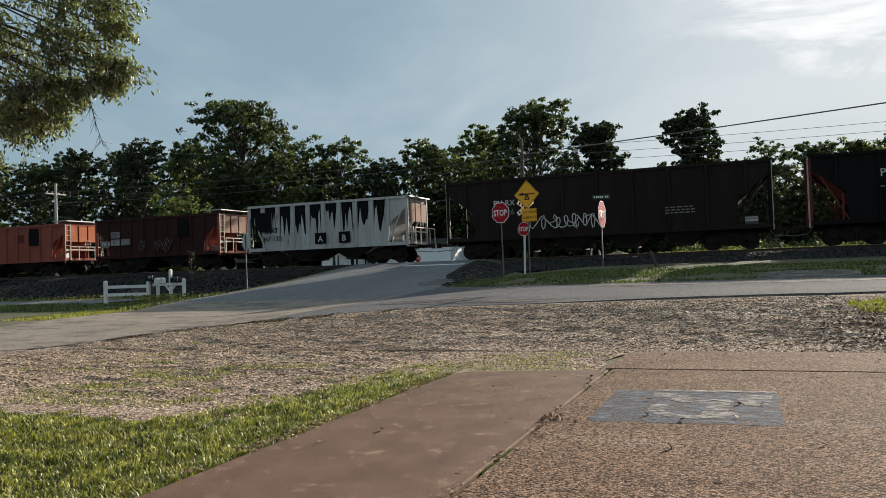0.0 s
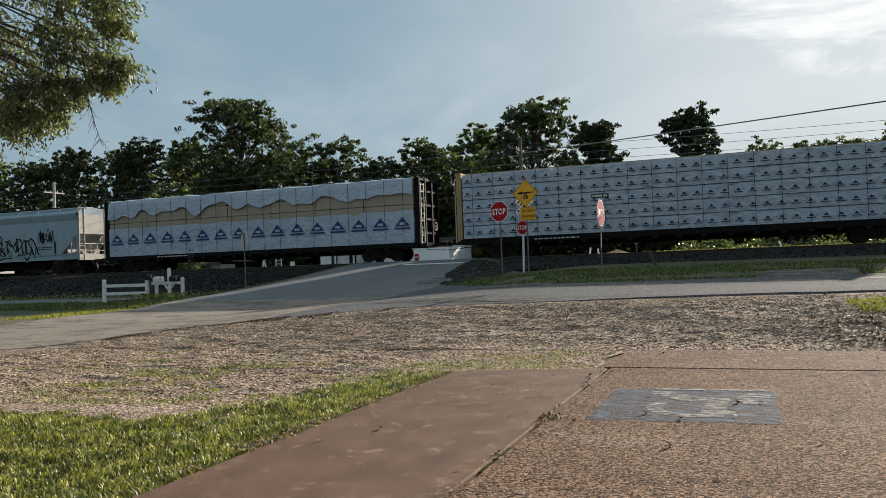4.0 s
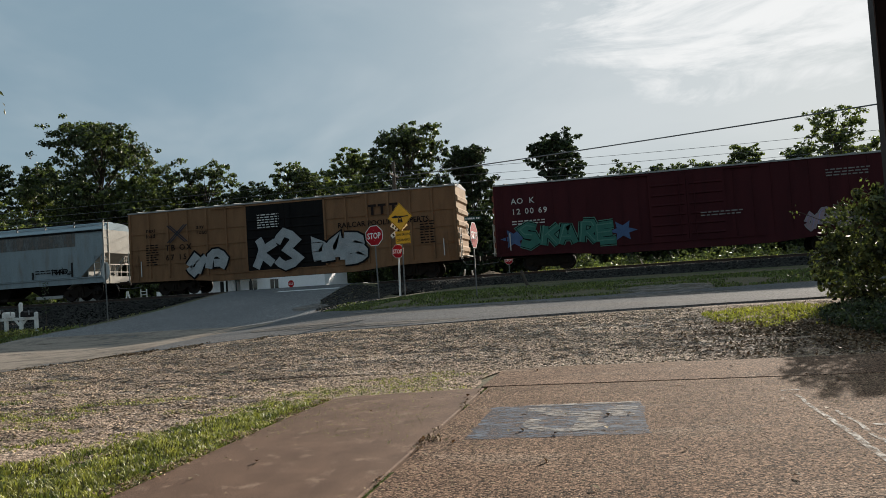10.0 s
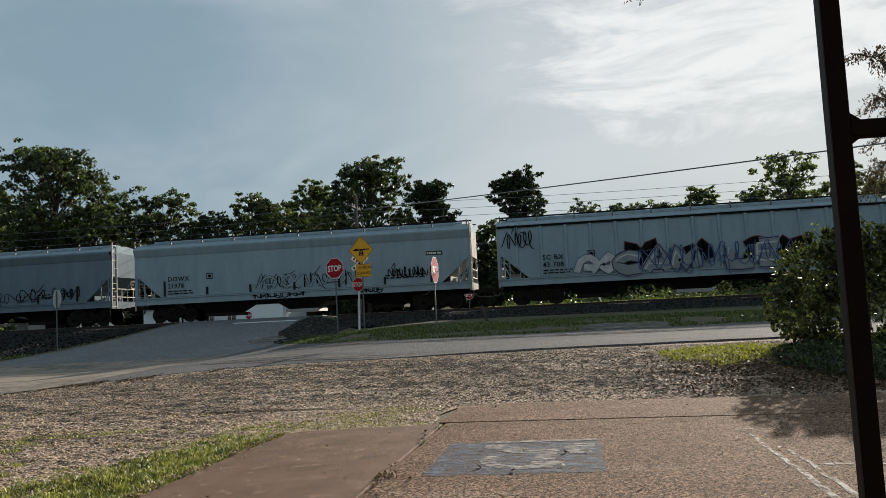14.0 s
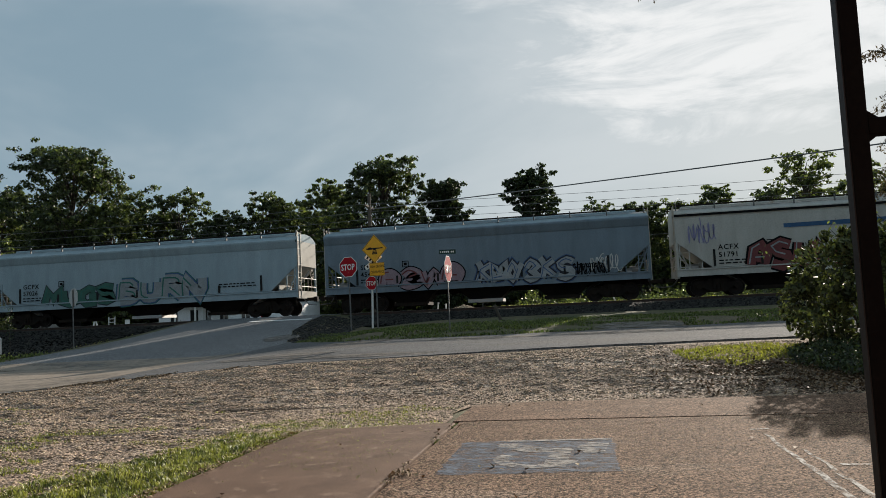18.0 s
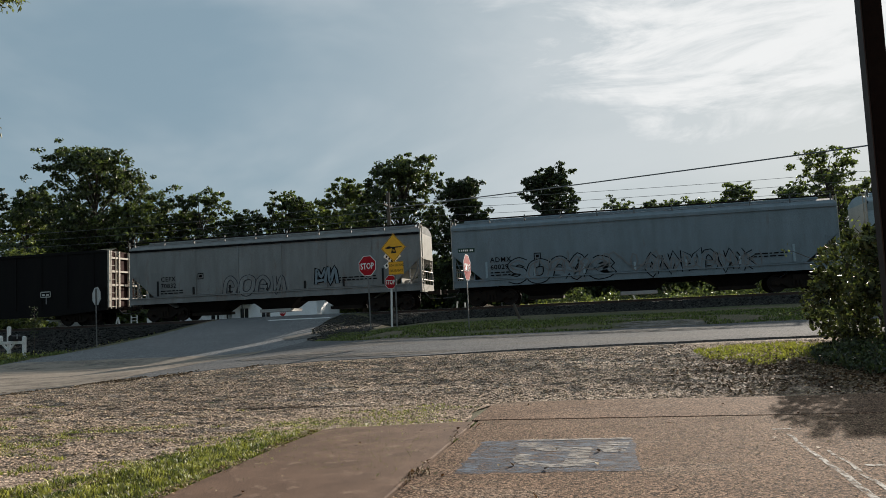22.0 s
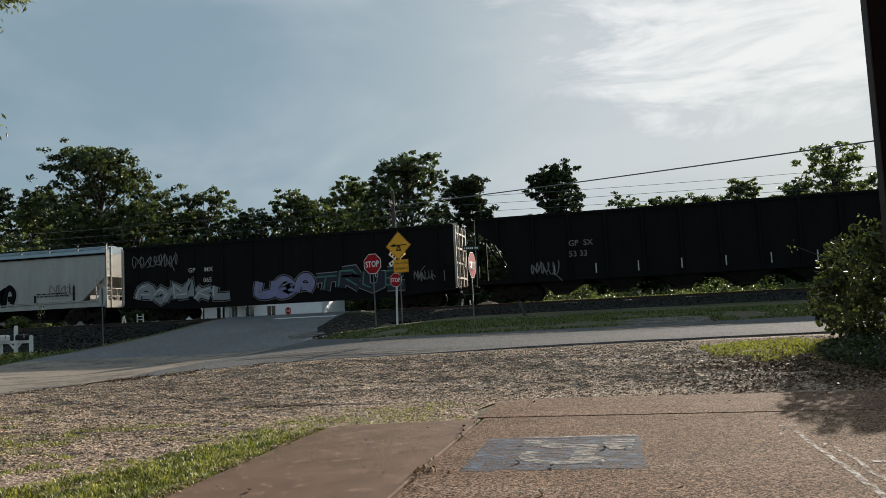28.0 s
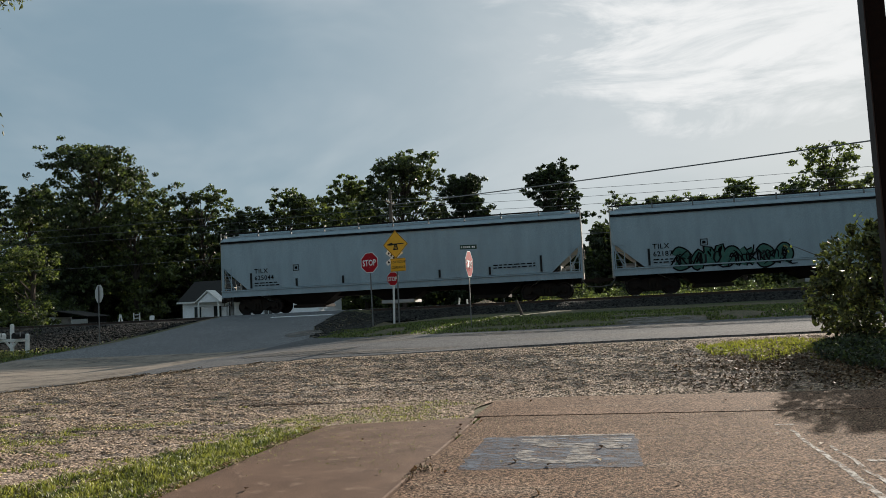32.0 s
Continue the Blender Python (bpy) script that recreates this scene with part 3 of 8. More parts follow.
for pts in ([(1.79, 9.0), (1.83, 9.0), (1.80, 5.2), (1.73, 5.2)], [(1.94, 8.0), (1.97, 8.0), (1.96, 5.2), (1.89, 5.2)], [(1.72, 9.30), (1.92, 9.33), (1.93, 9.40), (1.73, 9.38)], [(2.06, 7.25), (3.2, 7.15), (3.2, 7.24), (2.06, 7.32)]):
    part("painted_line", Build().flat(ragged(pts, 0.026, 16), "z", 0.005), M["line_worn"], apron, "scuffed white parking line")

# stop line across the approach lane, on the road's slope
line = Build().sheet([[(x, y, height(x, y) + 0.032) for x in steps((-16.7, -13.4, 0.4))] for y in (36.9, 37.35)])
tagged(new("stop_line", line.mesh("stop_line", M["white"])), "white painted stop line before the railway crossing", "road marking", kind="structure")

# ---------------------------------------------------------------- railway
bed_sec = [(-10.5, -1.55), (-8.6, -1.28), (-6.6, -0.98), (-4.9, -0.62), (-2.45, -0.22), (-1.4, -0.17), (1.4, -0.17), (2.45, -0.22), (4.9, -0.62), (5.6, -0.95)]
rows = []
for x in steps((-620, -60, 20), (-60, -20.9, 0.5), (-13.1, 40, 0.5), (40, 620, 20)):
    rows.append([(x, TRACK_Y + p + 0.05 * noise.noise((x, p, 1)), RAIL_Z + q + 0.04 * noise.noise((x * 1.7, p * 1.7, 4)) * (abs(p) < 9)) for p, q in bed_sec])
bed = thing("track_bed", "grey crushed stone ballast bed under the railway track, darkened for the train's shade", "ballast", kind="structure")
near_rows = [r for r in rows if r[0][0] <= -20.9 + 0.01]
far_rows = [r for r in rows if r[0][0] >= -13.2]
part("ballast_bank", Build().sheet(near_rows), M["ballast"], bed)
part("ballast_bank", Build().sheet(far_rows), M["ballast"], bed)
# loose stones on the near slope of the bank
rs = np.random.default_rng(11)


def stones(n, px, py, pz, lo, hi, flat=1.0):
    """n rough little stones (squashed octahedra) at the given places."""
    size = rs.uniform(lo, hi, n)
    base = np.array([(1, 0, 0), (0, 1, 0), (-1, 0, 0), (0, -1, 0), (0, 0, 0.7 * flat), (0, 0, -0.6 * flat)])
    v = base[None] * size[:, None, None] * rs.uniform(0.6, 1.25, (n, 6, 3))
    a = rs.uniform(0, 6.28, n)
    c, s = np.cos(a)[:, None], np.sin(a)[:, None]
    v = np.stack([v[..., 0] * c - v[..., 1] * s, v[..., 0] * s + v[..., 1] * c, v[..., 2]], -1)
    v += np.stack([px, py, pz], -1)[:, None]
    t = np.array([(0, 1, 4), (1, 2, 4), (2, 3, 4), (3, 0, 4), (1, 0, 5), (2, 1, 5), (3, 2, 5), (0, 3, 5)])
    return v.reshape(-1, 3), (np.arange(n)[:, None, None] * 6 + t[None]).reshape(-1, 3)


n = 34000
px = rs.uniform(-48, 20, n)
keep = (px < -21.0) | (px > -13.0)
px = px[keep]
q = np.where(px < -20, rs.uniform(-9.2, -1.6, len(px)), rs.uniform(-5.3, -1.6, len(px)))
pz = RAIL_Z + np.interp(q, [p for p, _ in bed_sec], [w for _, w in bed_sec])
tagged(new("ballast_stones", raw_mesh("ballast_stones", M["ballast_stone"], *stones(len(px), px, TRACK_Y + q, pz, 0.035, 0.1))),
       "loose grey ballast stones on the bank, darkened for the train's shade", "stones", kind="stuff")

track = thing("railway_track", "steel rails on dark wooden ties across the road", "railway track", kind="structure")
rail_sec = [(-0.07, -0.17), (0.07, -0.17), (0.07, -0.155), (0.012, -0.14), (0.012, -0.045), (0.036, -0.035), (0.036, -0.004), (-0.036, -0.004), (-0.036, -0.035), (-0.012, -0.045), (-0.012, -0.14), (-0.07, -0.155)]
for sy in (-0.76, 0.76):
    r = part("rail", Build().prism([(TRACK_Y + sy + p, RAIL_Z + q) for p, q in rail_sec], "x", -640, 640), M["rail"], track)
    part("rail_head", Build().box(-640, TRACK_Y + sy - 0.034, RAIL_Z - 0.004, 640, TRACK_Y + sy + 0.034, RAIL_Z), M["railtop"], r, "polished running surface")
tie_mesh = Build().box(-0.115, -1.3, -0.20, 0.115, 1.3, -0.165).mesh("tie", M["tie"], bevel=0.01)
x = -58.0
while x < 40:
    if not -21 < x < -13:
        t_ob = part("tie", tie_mesh, None, track)
        t_ob.location = (x + rng0.uniform(-0.03, 0.03), TRACK_Y + rng0.uniform(-0.05, 0.05), RAIL_Z)
    x += 0.53
panel = Build()
for a, b in ((-2.4, -0.86), (-0.62, 0.62), (0.86, 2.4)):
    panel.box(-20.7, TRACK_Y + a, RAIL_Z - 0.2, -13.2, TRACK_Y + b, RAIL_Z - 0.008)
part("crossing_panel", panel, M["asphalt"], track, "asphalt crossing panels between the rails", bevel=0.02)

# unseen wall behind the camera, added to bounce warm sunlight over the apron
tagged(new("wall_south", Build().box(-14, -3.3, -0.1, 14, -3.05, 3.6).mesh("wall_south", M["brick"])), "unseen plain brick wall behind the apron, added to bounce sunlight", "wall", kind="structure")

# ---------------------------------------------------------------- vegetation
def tree(x, y, top, crown, leaf, count, size, mat, label, seed, base=None, trunk=0.35, low=0.25, name="tree", squash=1.0):
    """Tapered trunk and limbs to each clump; crown: half width; clumps of small leaves with gaps between."""
    r = np.random.default_rng(seed)
    z0 = height(x, y) - 0.1 if base is None else base
    hgt = top - z0
    ob = thing(name, label, "tree", (x, y, z0))
    k = leaf
    cen = []
    for i in range(k):
        a = r.uniform(0, 6.283)
        u = low + (1 - low) * (i + r.random()) / k
        wid = crown * math.sin(math.pi * (0.24 + 0.66 * (u - low) / (1 - low))) ** 0.6
        wid *= 0.78 + 0.75 * noise.noise((math.cos(a) * 1.2 + seed, math.sin(a) * 1.2, u * 3.5))
        d = wid * math.sqrt(r.uniform(0.05, 1.0)) * r.uniform(0.75, 1.08)
        cen.append((d * math.cos(a), d * math.sin(a) * squash, min(u, 0.95 - 0.26 * (d / crown) ** 2 + 0.05 * noise.noise((a * 2, seed, 1))) * hgt))
    wood = Build()
    lean = (r.uniform(-0.3, 0.3), r.uniform(-0.3, 0.3))
    mid = (lean[0], lean[1], hgt * 0.55)
    wood.path([(0, 0, 0), (lean[0] * 0.4, lean[1] * 0.4, hgt * 0.25), mid, (lean[0] * 1.6, lean[1] * 1.6, hgt * 0.85)], trunk, trunk * 0.25)
    for c in cen:
        s = min(0.8, max(0.2, c[2] / hgt - 0.22))
        a0 = Vector((lean[0] * s * 1.4, lean[1] * s * 1.4, hgt * s))
        b0 = Vector(c)
        m0 = (a0 + b0) / 2 + Vector((r.uniform(-.4, .4), r.uniform(-.4, .4), 0.1 * crown * 0.3))
        wood.path([a0, m0, b0], trunk * 0.28, trunk * 0.06, 5)
    part("trunk", wood, M["bark"], ob)
    # each clump is a handful of sprays, each spray a tight tuft of leaves, with gaps between
    sprays = 11
    per = max(6, int(count * 1.05) // (k * sprays))
    pts, out = [], []
    for c in cen:
        rad = (0.65 + 0.85 * r.random()) * (crown ** 0.5) * 0.66
        way0 = unit(r, sprays)
        hub = np.array(c) + way0 * (rad * (0.35 + 0.65 * r.random(sprays) ** 0.5))[:, None] * np.array([1.15, 1.15, 0.7])
        tuft = r.uniform(0.22, 0.42, sprays) * (0.7 + 0.09 * crown)
        w = unit(r, sprays * per).reshape(sprays, per, 3)
        d = tuft[:, None] * r.random((sprays, per)) ** 0.55
        pts.append((hub[:, None] + w * d[..., None] * np.array([1.25, 1.25, 0.75])).reshape(-1, 3))
        out.append((w * 0.5 + way0[:, None]).reshape(-1, 3))
    pts, out = np.concatenate(pts), np.concatenate(out)
    ways = unit(r, len(pts)) * 0.9 + out * 0.5 + np.array((0, 0, -0.25))
    ways /= np.linalg.norm(ways, axis=1)[:, None]
    faces_ = unit(r, len(pts)) * 0.75 + out * 0.35 + np.array((0, 0, 0.75))
    sz = r.uniform(0.6, 1.25, len(pts)) * size * 0.92
    part("crown", cards("crown", M[mat], pts, ways, faces_, sz, sz * 0.66), None, ob)
    return ob


FAR = "leafy green tree, dark against the evening light, behind the railway"
WOODS = [  # x, y, top, half width, clumps, leaves, leaf size, leaf colour
    (-61, 85, 24.2, 10.5, 126, 40500, 0.46, "leaf"), (-53.5, 82, 16.5, 5.0, 50, 12150, 0.45, "leaf_light"), (-70, 84, 17.0, 5.0, 50, 10800, 0.45, "leaf_light"),
    (-22.2, 85, 20.0, 6.4, 92, 27000, 0.42, "leaf"), (-15.2, 86, 17.4, 4.7, 71, 21600, 0.42, "leaf_dark"), (-27.5, 88, 15.0, 4.0, 42, 10800, 0.42, "leaf_light"), (-4.9, 85, 17.2, 4.2, 71, 20250, 0.42, "leaf_dark"),
    (-9.2, 90, 12.0, 2.6, 29, 6750, 0.42, "leaf"), (2.0, 88, 13.6, 2.4, 25, 2970, 0.42, "leaf"), (0.5, 92, 11.0, 3.4, 33, 8100, 0.44, "leaf"), (21.8, 80, 16.0, 4.4, 44, 7600, 0.40, "leaf_light"),
]
wr = random.Random(17)
for k in range(20):  # the wood's edge, west
    x = -122 + k * 4.75 + wr.uniform(-1, 1)
    WOODS.append((x, 96 + wr.uniform(-3, 3), (22.0 if x < -76 else 17.6) + wr.uniform(-1.6, 1.6), wr.uniform(5.0, 6.4), 56, 12500, 0.5, wr.choice(("leaf", "leaf", "leaf_light", "leaf_dark"))))
for k in range(11):  # and east
    x = 6.0 + k * 4.8 + wr.uniform(-0.8, 0.8)
    WOODS.append((x, 92 + wr.uniform(-2, 2), 14.2 + wr.uniform(-1.2, 0.9) + (1.5 if x > 26 else 0), wr.uniform(4.0, 4.8), 44, 7600, 0.44, wr.choice(("leaf", "leaf_light", "leaf_light"))))
for i, (x, y, top, half, k, cnt, size, mat) in enumerate(WOODS):
    tree(x, y, top, half, k, cnt, size, mat, FAR, 40 + i, low=0.1)
tree(-49.5, 60, 9.2, 4.2, 20, 8000, 0.30, "leaf_light", "sunlit light green tree beside a dark yard", 91, low=0.1)
tree(-66, 62, 8.0, 4.0, 16, 5000, 0.32, "leaf", "low green tree behind the railway bank", 92, low=0.12)

# dense undergrowth along the wood's edge, one mass of leaves
r = np.random.default_rng(3)
n = 50000
gx = r.uniform(-135, 70, n)
top = 11.0 + 1.6 * np.sin(gx * 0.33) + 1.2 * np.sin(gx * 0.81 + 1) - np.where(gx > -27, 1.5, 0)
gy = 98 + r.uniform(-2.5, 4, n) + 2 * np.sin(gx * 0.21)
gz = 0.8 + (1 - (1 - r.random(n)) ** 0.8) * top
tagged(new("undergrowth", cards("undergrowth", M["leaf_dark"], np.stack([gx, gy, gz], 1), unit(r, n), unit(r, n), r.uniform(0.5, 1.1, n), r.uniform(0.4, 0.8, n))),
       "dense dark undergrowth along the edge of the wood", "undergrowth", kind="stuff")
bank = Build().sheet([[(x, 101 + 2 * math.sin(x * 0.21) + 0.35 * k, 0.6 + k * (1.0 + 0.12 * math.sin(x * 0.33 + k))) for x in steps((-220, 160, 4))] for k in range(9)])
tagged(new("far_woods", bank.mesh("far_woods", M["leaf_dark"])), "dark wall of far woodland", "woodland", kind="stuff")


def scrub(name, label, n, region, size, mat, seed, tall=1.0, kind="stuff", category="plants"):
    """Low leaves heaped over a stretch: region gives x, y and top height for random numbers."""
    r = np.random.default_rng(seed)
    x, y, z = region(r, n)
    w = unit(r, n)
    w[:, 2] = np.abs(w[:, 2]) * tall
    w /= np.linalg.norm(w, axis=1)[:, None]
    s = r.uniform(0.6, 1.4, n) * size
    return tagged(new(name, cards(name, M[mat], np.stack([x, y, z], 1), w, unit(r, n), s, s * 0.55)), label, category, kind=kind)


def heap(cx, cy, rx, ry, top, z0):
    def region(r, n):
        d, a = np.sqrt(r.random(n)), r.uniform(0, 6.283, n)
        x, y = cx + rx * d * np.cos(a), cy + ry * d * np.sin(a)
        lump = np.array([0.62 + 0.9 * noise.noise((p * 0.9, q * 0.9, 3)) + 0.5 * noise.noise((p * 2.4, q * 2.4, 8)) for p, q in zip(x, y)]).clip(0.1, 1.4)
        return x, y, z0 + top * np.sqrt(np.maximum(0.0, 1 - d * d)) * lump * r.uniform(0.3, 1.05, n)
    return region


for i, (cx, cy, rx, ry, top) in enumerate(((7.6, 52, 4.6, 2.5, 1.7), (0.9, 53, 3.0, 1.5, 1.2), (13.5, 53, 4.5, 2.5, 1.6), (3.8, 55, 3.6, 2, 1.0), (20, 54, 5, 3, 2.2), (-2.6, 58, 3.0, 2, 1.8))):
    scrub("brush_heap", "heap of green brush and vines beyond the track", 2600, heap(cx, cy, rx, ry, top, 1.5), 0.17, "leaf_light" if i % 2 else "leaf", 60 + i, category="brush", kind="stuff")


def field(x0, x1, y0, y1, lo, hi):
    def region(r, n):
        x, y = r.uniform(x0, x1, n), r.uniform(y0, y1, n)
        return x, y, np.array([height(a, b) for a, b in zip(x, y)]) + r.uniform(lo, hi, n)
    return region


scrub("weeds", "sunlit yellow-green weeds beyond the track", 5200, field(-6, 14, 47.0, 50.5, 0.05, 0.4), 0.14, "grass", 71, 2.0)
scrub("weeds", "sparse green weeds at the foot of the ballast bank", 3000, field(-50, -22, 31.2, 35.5, 0.0, 0.14), 0.09, "grass", 72, 2.0)


def turf(name, label, n, inside, box, lo, hi, seed, mat, wide=0.012, clump=0.0):
    """Upright blades of grass over an area."""
    r = np.random.default_rng(seed)
    x, y = r.uniform(box[0], box[1], n), r.uniform(box[2], box[3], n)
    keep = np.array([inside(a, b) for a, b in zip(x, y)])
    x, y = x[keep], y[keep]
    n = len(x)
    z = np.array([height(a, b) for a, b in zip(x, y)])
    hgt = r.uniform(lo, hi, n)
    if clump:
        hgt *= np.array([0.75 + clump * noise.noise((p * 2.6, q * 2.6, 3)) + clump * 0.8 * noise.noise((p * 9, q * 9, 5)) for p, q in zip(x, y)]).clip(0.15, 2)
        hgt *= np.where(y > 9.9, 0.55, 1.0)
    a, lean = r.uniform(0, 6.283, n), r.uniform(0.2, 1.5, n) * hgt
    w = wide * r.uniform(0.7, 1.4, n)
    dx, dy = np.cos(a), np.sin(a)
    v = np.empty((n, 5, 3), np.float32)
    ox, oy = -dy * w, dx * w
    v[:, 0] = np.stack([x - ox, y - oy, z - 0.01], 1)
    v[:, 1] = np.stack([x + ox, y + oy, z - 0.01], 1)
    v[:, 2] = np.stack([x + ox * 0.8 + dx * lean * 0.35, y + oy * 0.8 + dy * lean * 0.35, z + hgt * 0.6], 1)
    v[:, 3] = np.stack([x - ox * 0.8 + dx * lean * 0.35, y - oy * 0.8 + dy * lean * 0.35, z + hgt * 0.6], 1)
    v[:, 4] = np.stack([x + dx * lean, y + dy * lean, z + hgt], 1)
    t = np.array([(0, 1, 2), (0, 2, 3), (3, 2, 4)])
    return tagged(new(name, raw_mesh(name, M[mat], v.reshape(-1, 3), (np.arange(n)[:, None, None] * 5 + t[None]).reshape(-1, 3))), label, "grass", kind="stuff")


def lawn(x, y):
    edge = along([(-14, 5.6), (-8, 6.5), (-5.9, 6.4), (-5.3, 6.9), (-4.95, 9.1), (-4.6, 11.0), (-3.6, 11.2), (-1.9, 10.9)], x) + 0.45 * noise.noise((x * 1.7, y * 0.4, 2))
    bare = noise.noise((x * 1.6, y * 1.9, 12)) + 0.6 * noise.noise((x * 5, y * 6, 4))
    return x < -3.78 + 0.05 * noise.noise((y * 3, 1, 1)) and y < edge and bare < 0.75 + 2.0 * (edge - y)


def seam(x, y):
    return -1.80 < x < -1.755 and noise.noise((0, y * 0.8, 9)) > 0.12


turf("lawn_grass", "short green lawn grass beside the concrete apron", 185000, lawn, (-11.5, -1.9, 2.8, 11.4), 0.016, 0.062, 21, "grass", 0.0062, 1.1)
turf("lot_grass", "thin dry grass creeping over the gravel lot", 60000, lambda x, y: noise.noise((x * 0.45, y * 1.1, 6)) + 0.55 * noise.noise((x * 2, y * 3, 2)) > 0.20 + 0.09 * (y - 10) - 0.30 * smooth01((x + 7) / 3) * (y < 11.9) and y > 6.6, (-11.5, -2, 6.8, 14.0), 0.012, 0.045, 22, "grass", 0.006)
turf("verge_grass", "green grass on the verge before the ballast", 20000, lambda x, y: y > along(STREET_F, x) + 0.15 and x > along(ROAD_R, y) + 0.5 + 1.2 * noise.noise((x, y, 0)) and noise.noise((x * 0.6, y * 0.8, 1)) > -0.22 and not (0.2 < x < 3 and y < 26.6), (-11, 9, 24.4, 31.5), 0.02, 0.075, 23, "verge", 0.02)
turf("verge_grass", "yellow-green grass patch beside the bush, sunlight put into its colour", 15000, lambda x, y: ((x - 3.6) / 2.1) ** 2 + ((y - 16.9) / 1.5) ** 2 < 0.75 + 0.7 * noise.noise((x * 1.3, y * 1.6, 0)), (0.8, 6.4, 14.6, 19.0), 0.03, 0.09, 24, "sunlit_grass", 0.011)
turf("verge_grass", "rough green roadside grass under the white fence", 9000, lambda x, y: x < along(ROAD_L, y) - 0.2 + 0.3 * noise.noise((x, y, 5)) and noise.noise((x * 0.5, y * 0.9, 1)) > -0.25, (-38, -20.5, 24, 28.6), 0.03, 0.13, 25, "verge", 0.022)
turf("verge_grass", "yellow grass along the road's edge, sunlight put into its colour", 5000, lambda x, y: along(ROAD_L, y) - 2.4 - 0.8 * noise.noise((x, y, 5)) < x < along(ROAD_L, y) - 0.1 + 0.2 * noise.noise((x * 2, y * 2, 5)), (-27, -20, 19.0, 25.0), 0.03, 0.1, 28, "sunlit_grass", 0.014)
turf("joint_weeds", "small weeds growing in the concrete joint", 16000, seam, (-1.81, -1.75, 4.8, 10.5), 0.008, 0.02, 26, "verge", 0.004)

# gravel on the lot
n = 66000
gy = 6.8 + 12.0 * rs.random(n) ** 0.85
gx = rs.uniform(-13.5, 4.8, n)
keep = np.array([a < lot_right(b) - 0.1 and a > along(ROAD_R, min(b, 16.6)) and (a < -4.8 or b > 10.5 or (a < -3.9 and b > 9.8)) and b < along(STREET_N, max(a, -11.4)) - 0.15 and noise.noise((a * 0.5, b * 1.1, 8)) > -0.8 + 0.3 * noise.noise((a * 4, b * 4, 1)) for a, b in zip(gx, gy)])
gx, gy = gx[keep], gy[keep]
gz = np.array([height(a, b) + rough_lot(a, b) for a, b in zip(gx, gy)]) + 0.012
tagged(new("gravel_stones", raw_mesh("gravel_stones", M["stone"], *stones(len(gx), gx, gy, gz, 0.010, 0.038, 0.6))), "loose grey and brown gravel on the lot", "gravel", kind="stuff")
# stones and dirt on the shoulder of the road's ramp
n = 5200
sx_, sy_ = rs.uniform(-13.4, -8.6, n), rs.uniform(28.5, 38.6, n)
keep = np.array([a > along(ROAD_R, b) + 0.05 + 0.2 * noise.noise((a, b, 2)) and a < along(ROAD_R, b) + 2.6 for a, b in zip(sx_, sy_)])
sx_, sy_ = sx_[keep], sy_[keep]
tagged(new("shoulder_stones", raw_mesh("shoulder_stones", M["ballast_stone"], *stones(len(sx_), sx_, sy_, np.array([height(a, b) for a, b in zip(sx_, sy_)]), 0.03, 0.09, 0.7))), "grey stones on the shoulder of the road's ramp", "stones", kind="stuff")
# brown litter raked up along the road's edge
n = 5200
u = rs.random(n)
ex = -13.9 + 5.6 * u + rs.normal(0, 0.12, n)
ey = np.interp(ex, [-14, -13.1, -11.6, -9, -8], [13.6, 15.4, 16.7, 17.5, 17.8]) + rs.normal(0, 0.16, n) - 0.12
keep = np.array([noise.noise((a * 1.1, 0.3, 4)) > -0.2 for a in ex])
ex, ey = ex[keep], ey[keep]
ez = np.array([height(a, b) for a, b in zip(ex, ey)]) + rs.uniform(0.0, 0.035, len(ex))
w = unit(np.random.default_rng(81), len(ex))
tagged(new("leaf_litter", cards("leaf_litter", M["mulch"], np.stack([ex, ey, ez], 1), w, unit(np.random.default_rng(82), len(ex)), rs.uniform(0.03, 0.07, len(ex)), rs.uniform(0.02, 0.04, len(ex)))),
       "dark brown litter along the edge of the asphalt", "litter", kind="stuff")
# brown leaves under and around the bush
n = 16000
bx, by = 4.6 + rs.normal(0, 1.5, n), 14.6 + rs.normal(0, 1.1, n)
keep = np.array([a > 0.6 and 12.75 < b < along(STREET_N, a) - 0.25 and noise.noise((a * 1.5, b * 2, 3)) > -0.35 for a, b in zip(bx, by)])
bx, by = bx[keep], by[keep]
bz = np.array([height(a, b) for a, b in zip(bx, by)]) + rs.uniform(0.015, 0.05, len(bx))
w = unit(np.random.default_rng(83), len(bx))
w[:, 2] *= 0.4
tagged(new("leaf_litter", cards("leaf_litter", M["mulch"], np.stack([bx, by, bz], 1), w / np.linalg.norm(w, axis=1)[:, None], np.tile((0.1, 0.05, 1.0), (len(bx), 1)) + rs.normal(0, 0.3, (len(bx), 3)), rs.uniform(0.04, 0.1, len(bx)), rs.uniform(0.025, 0.05, len(bx)))),
       "fallen brown leaves on the ground round the bush", "leaves", kind="stuff")
# pebbles standing out of the rough concrete
n = 30000
cx_, cy_ = rs.uniform(-1.7, 5.6, n), 4.6 + 7.9 * rs.random(n) ** 0.8
keep = (np.abs(cy_ - 10.54) > 0.05) & ~((cx_ > -1.42) & (cx_ < 0.24) & (cy_ > 7.0) & (cy_ < 8.85) & (rs.random(n) < 0.7))
cx_, cy_ = cx_[keep], cy_[keep]
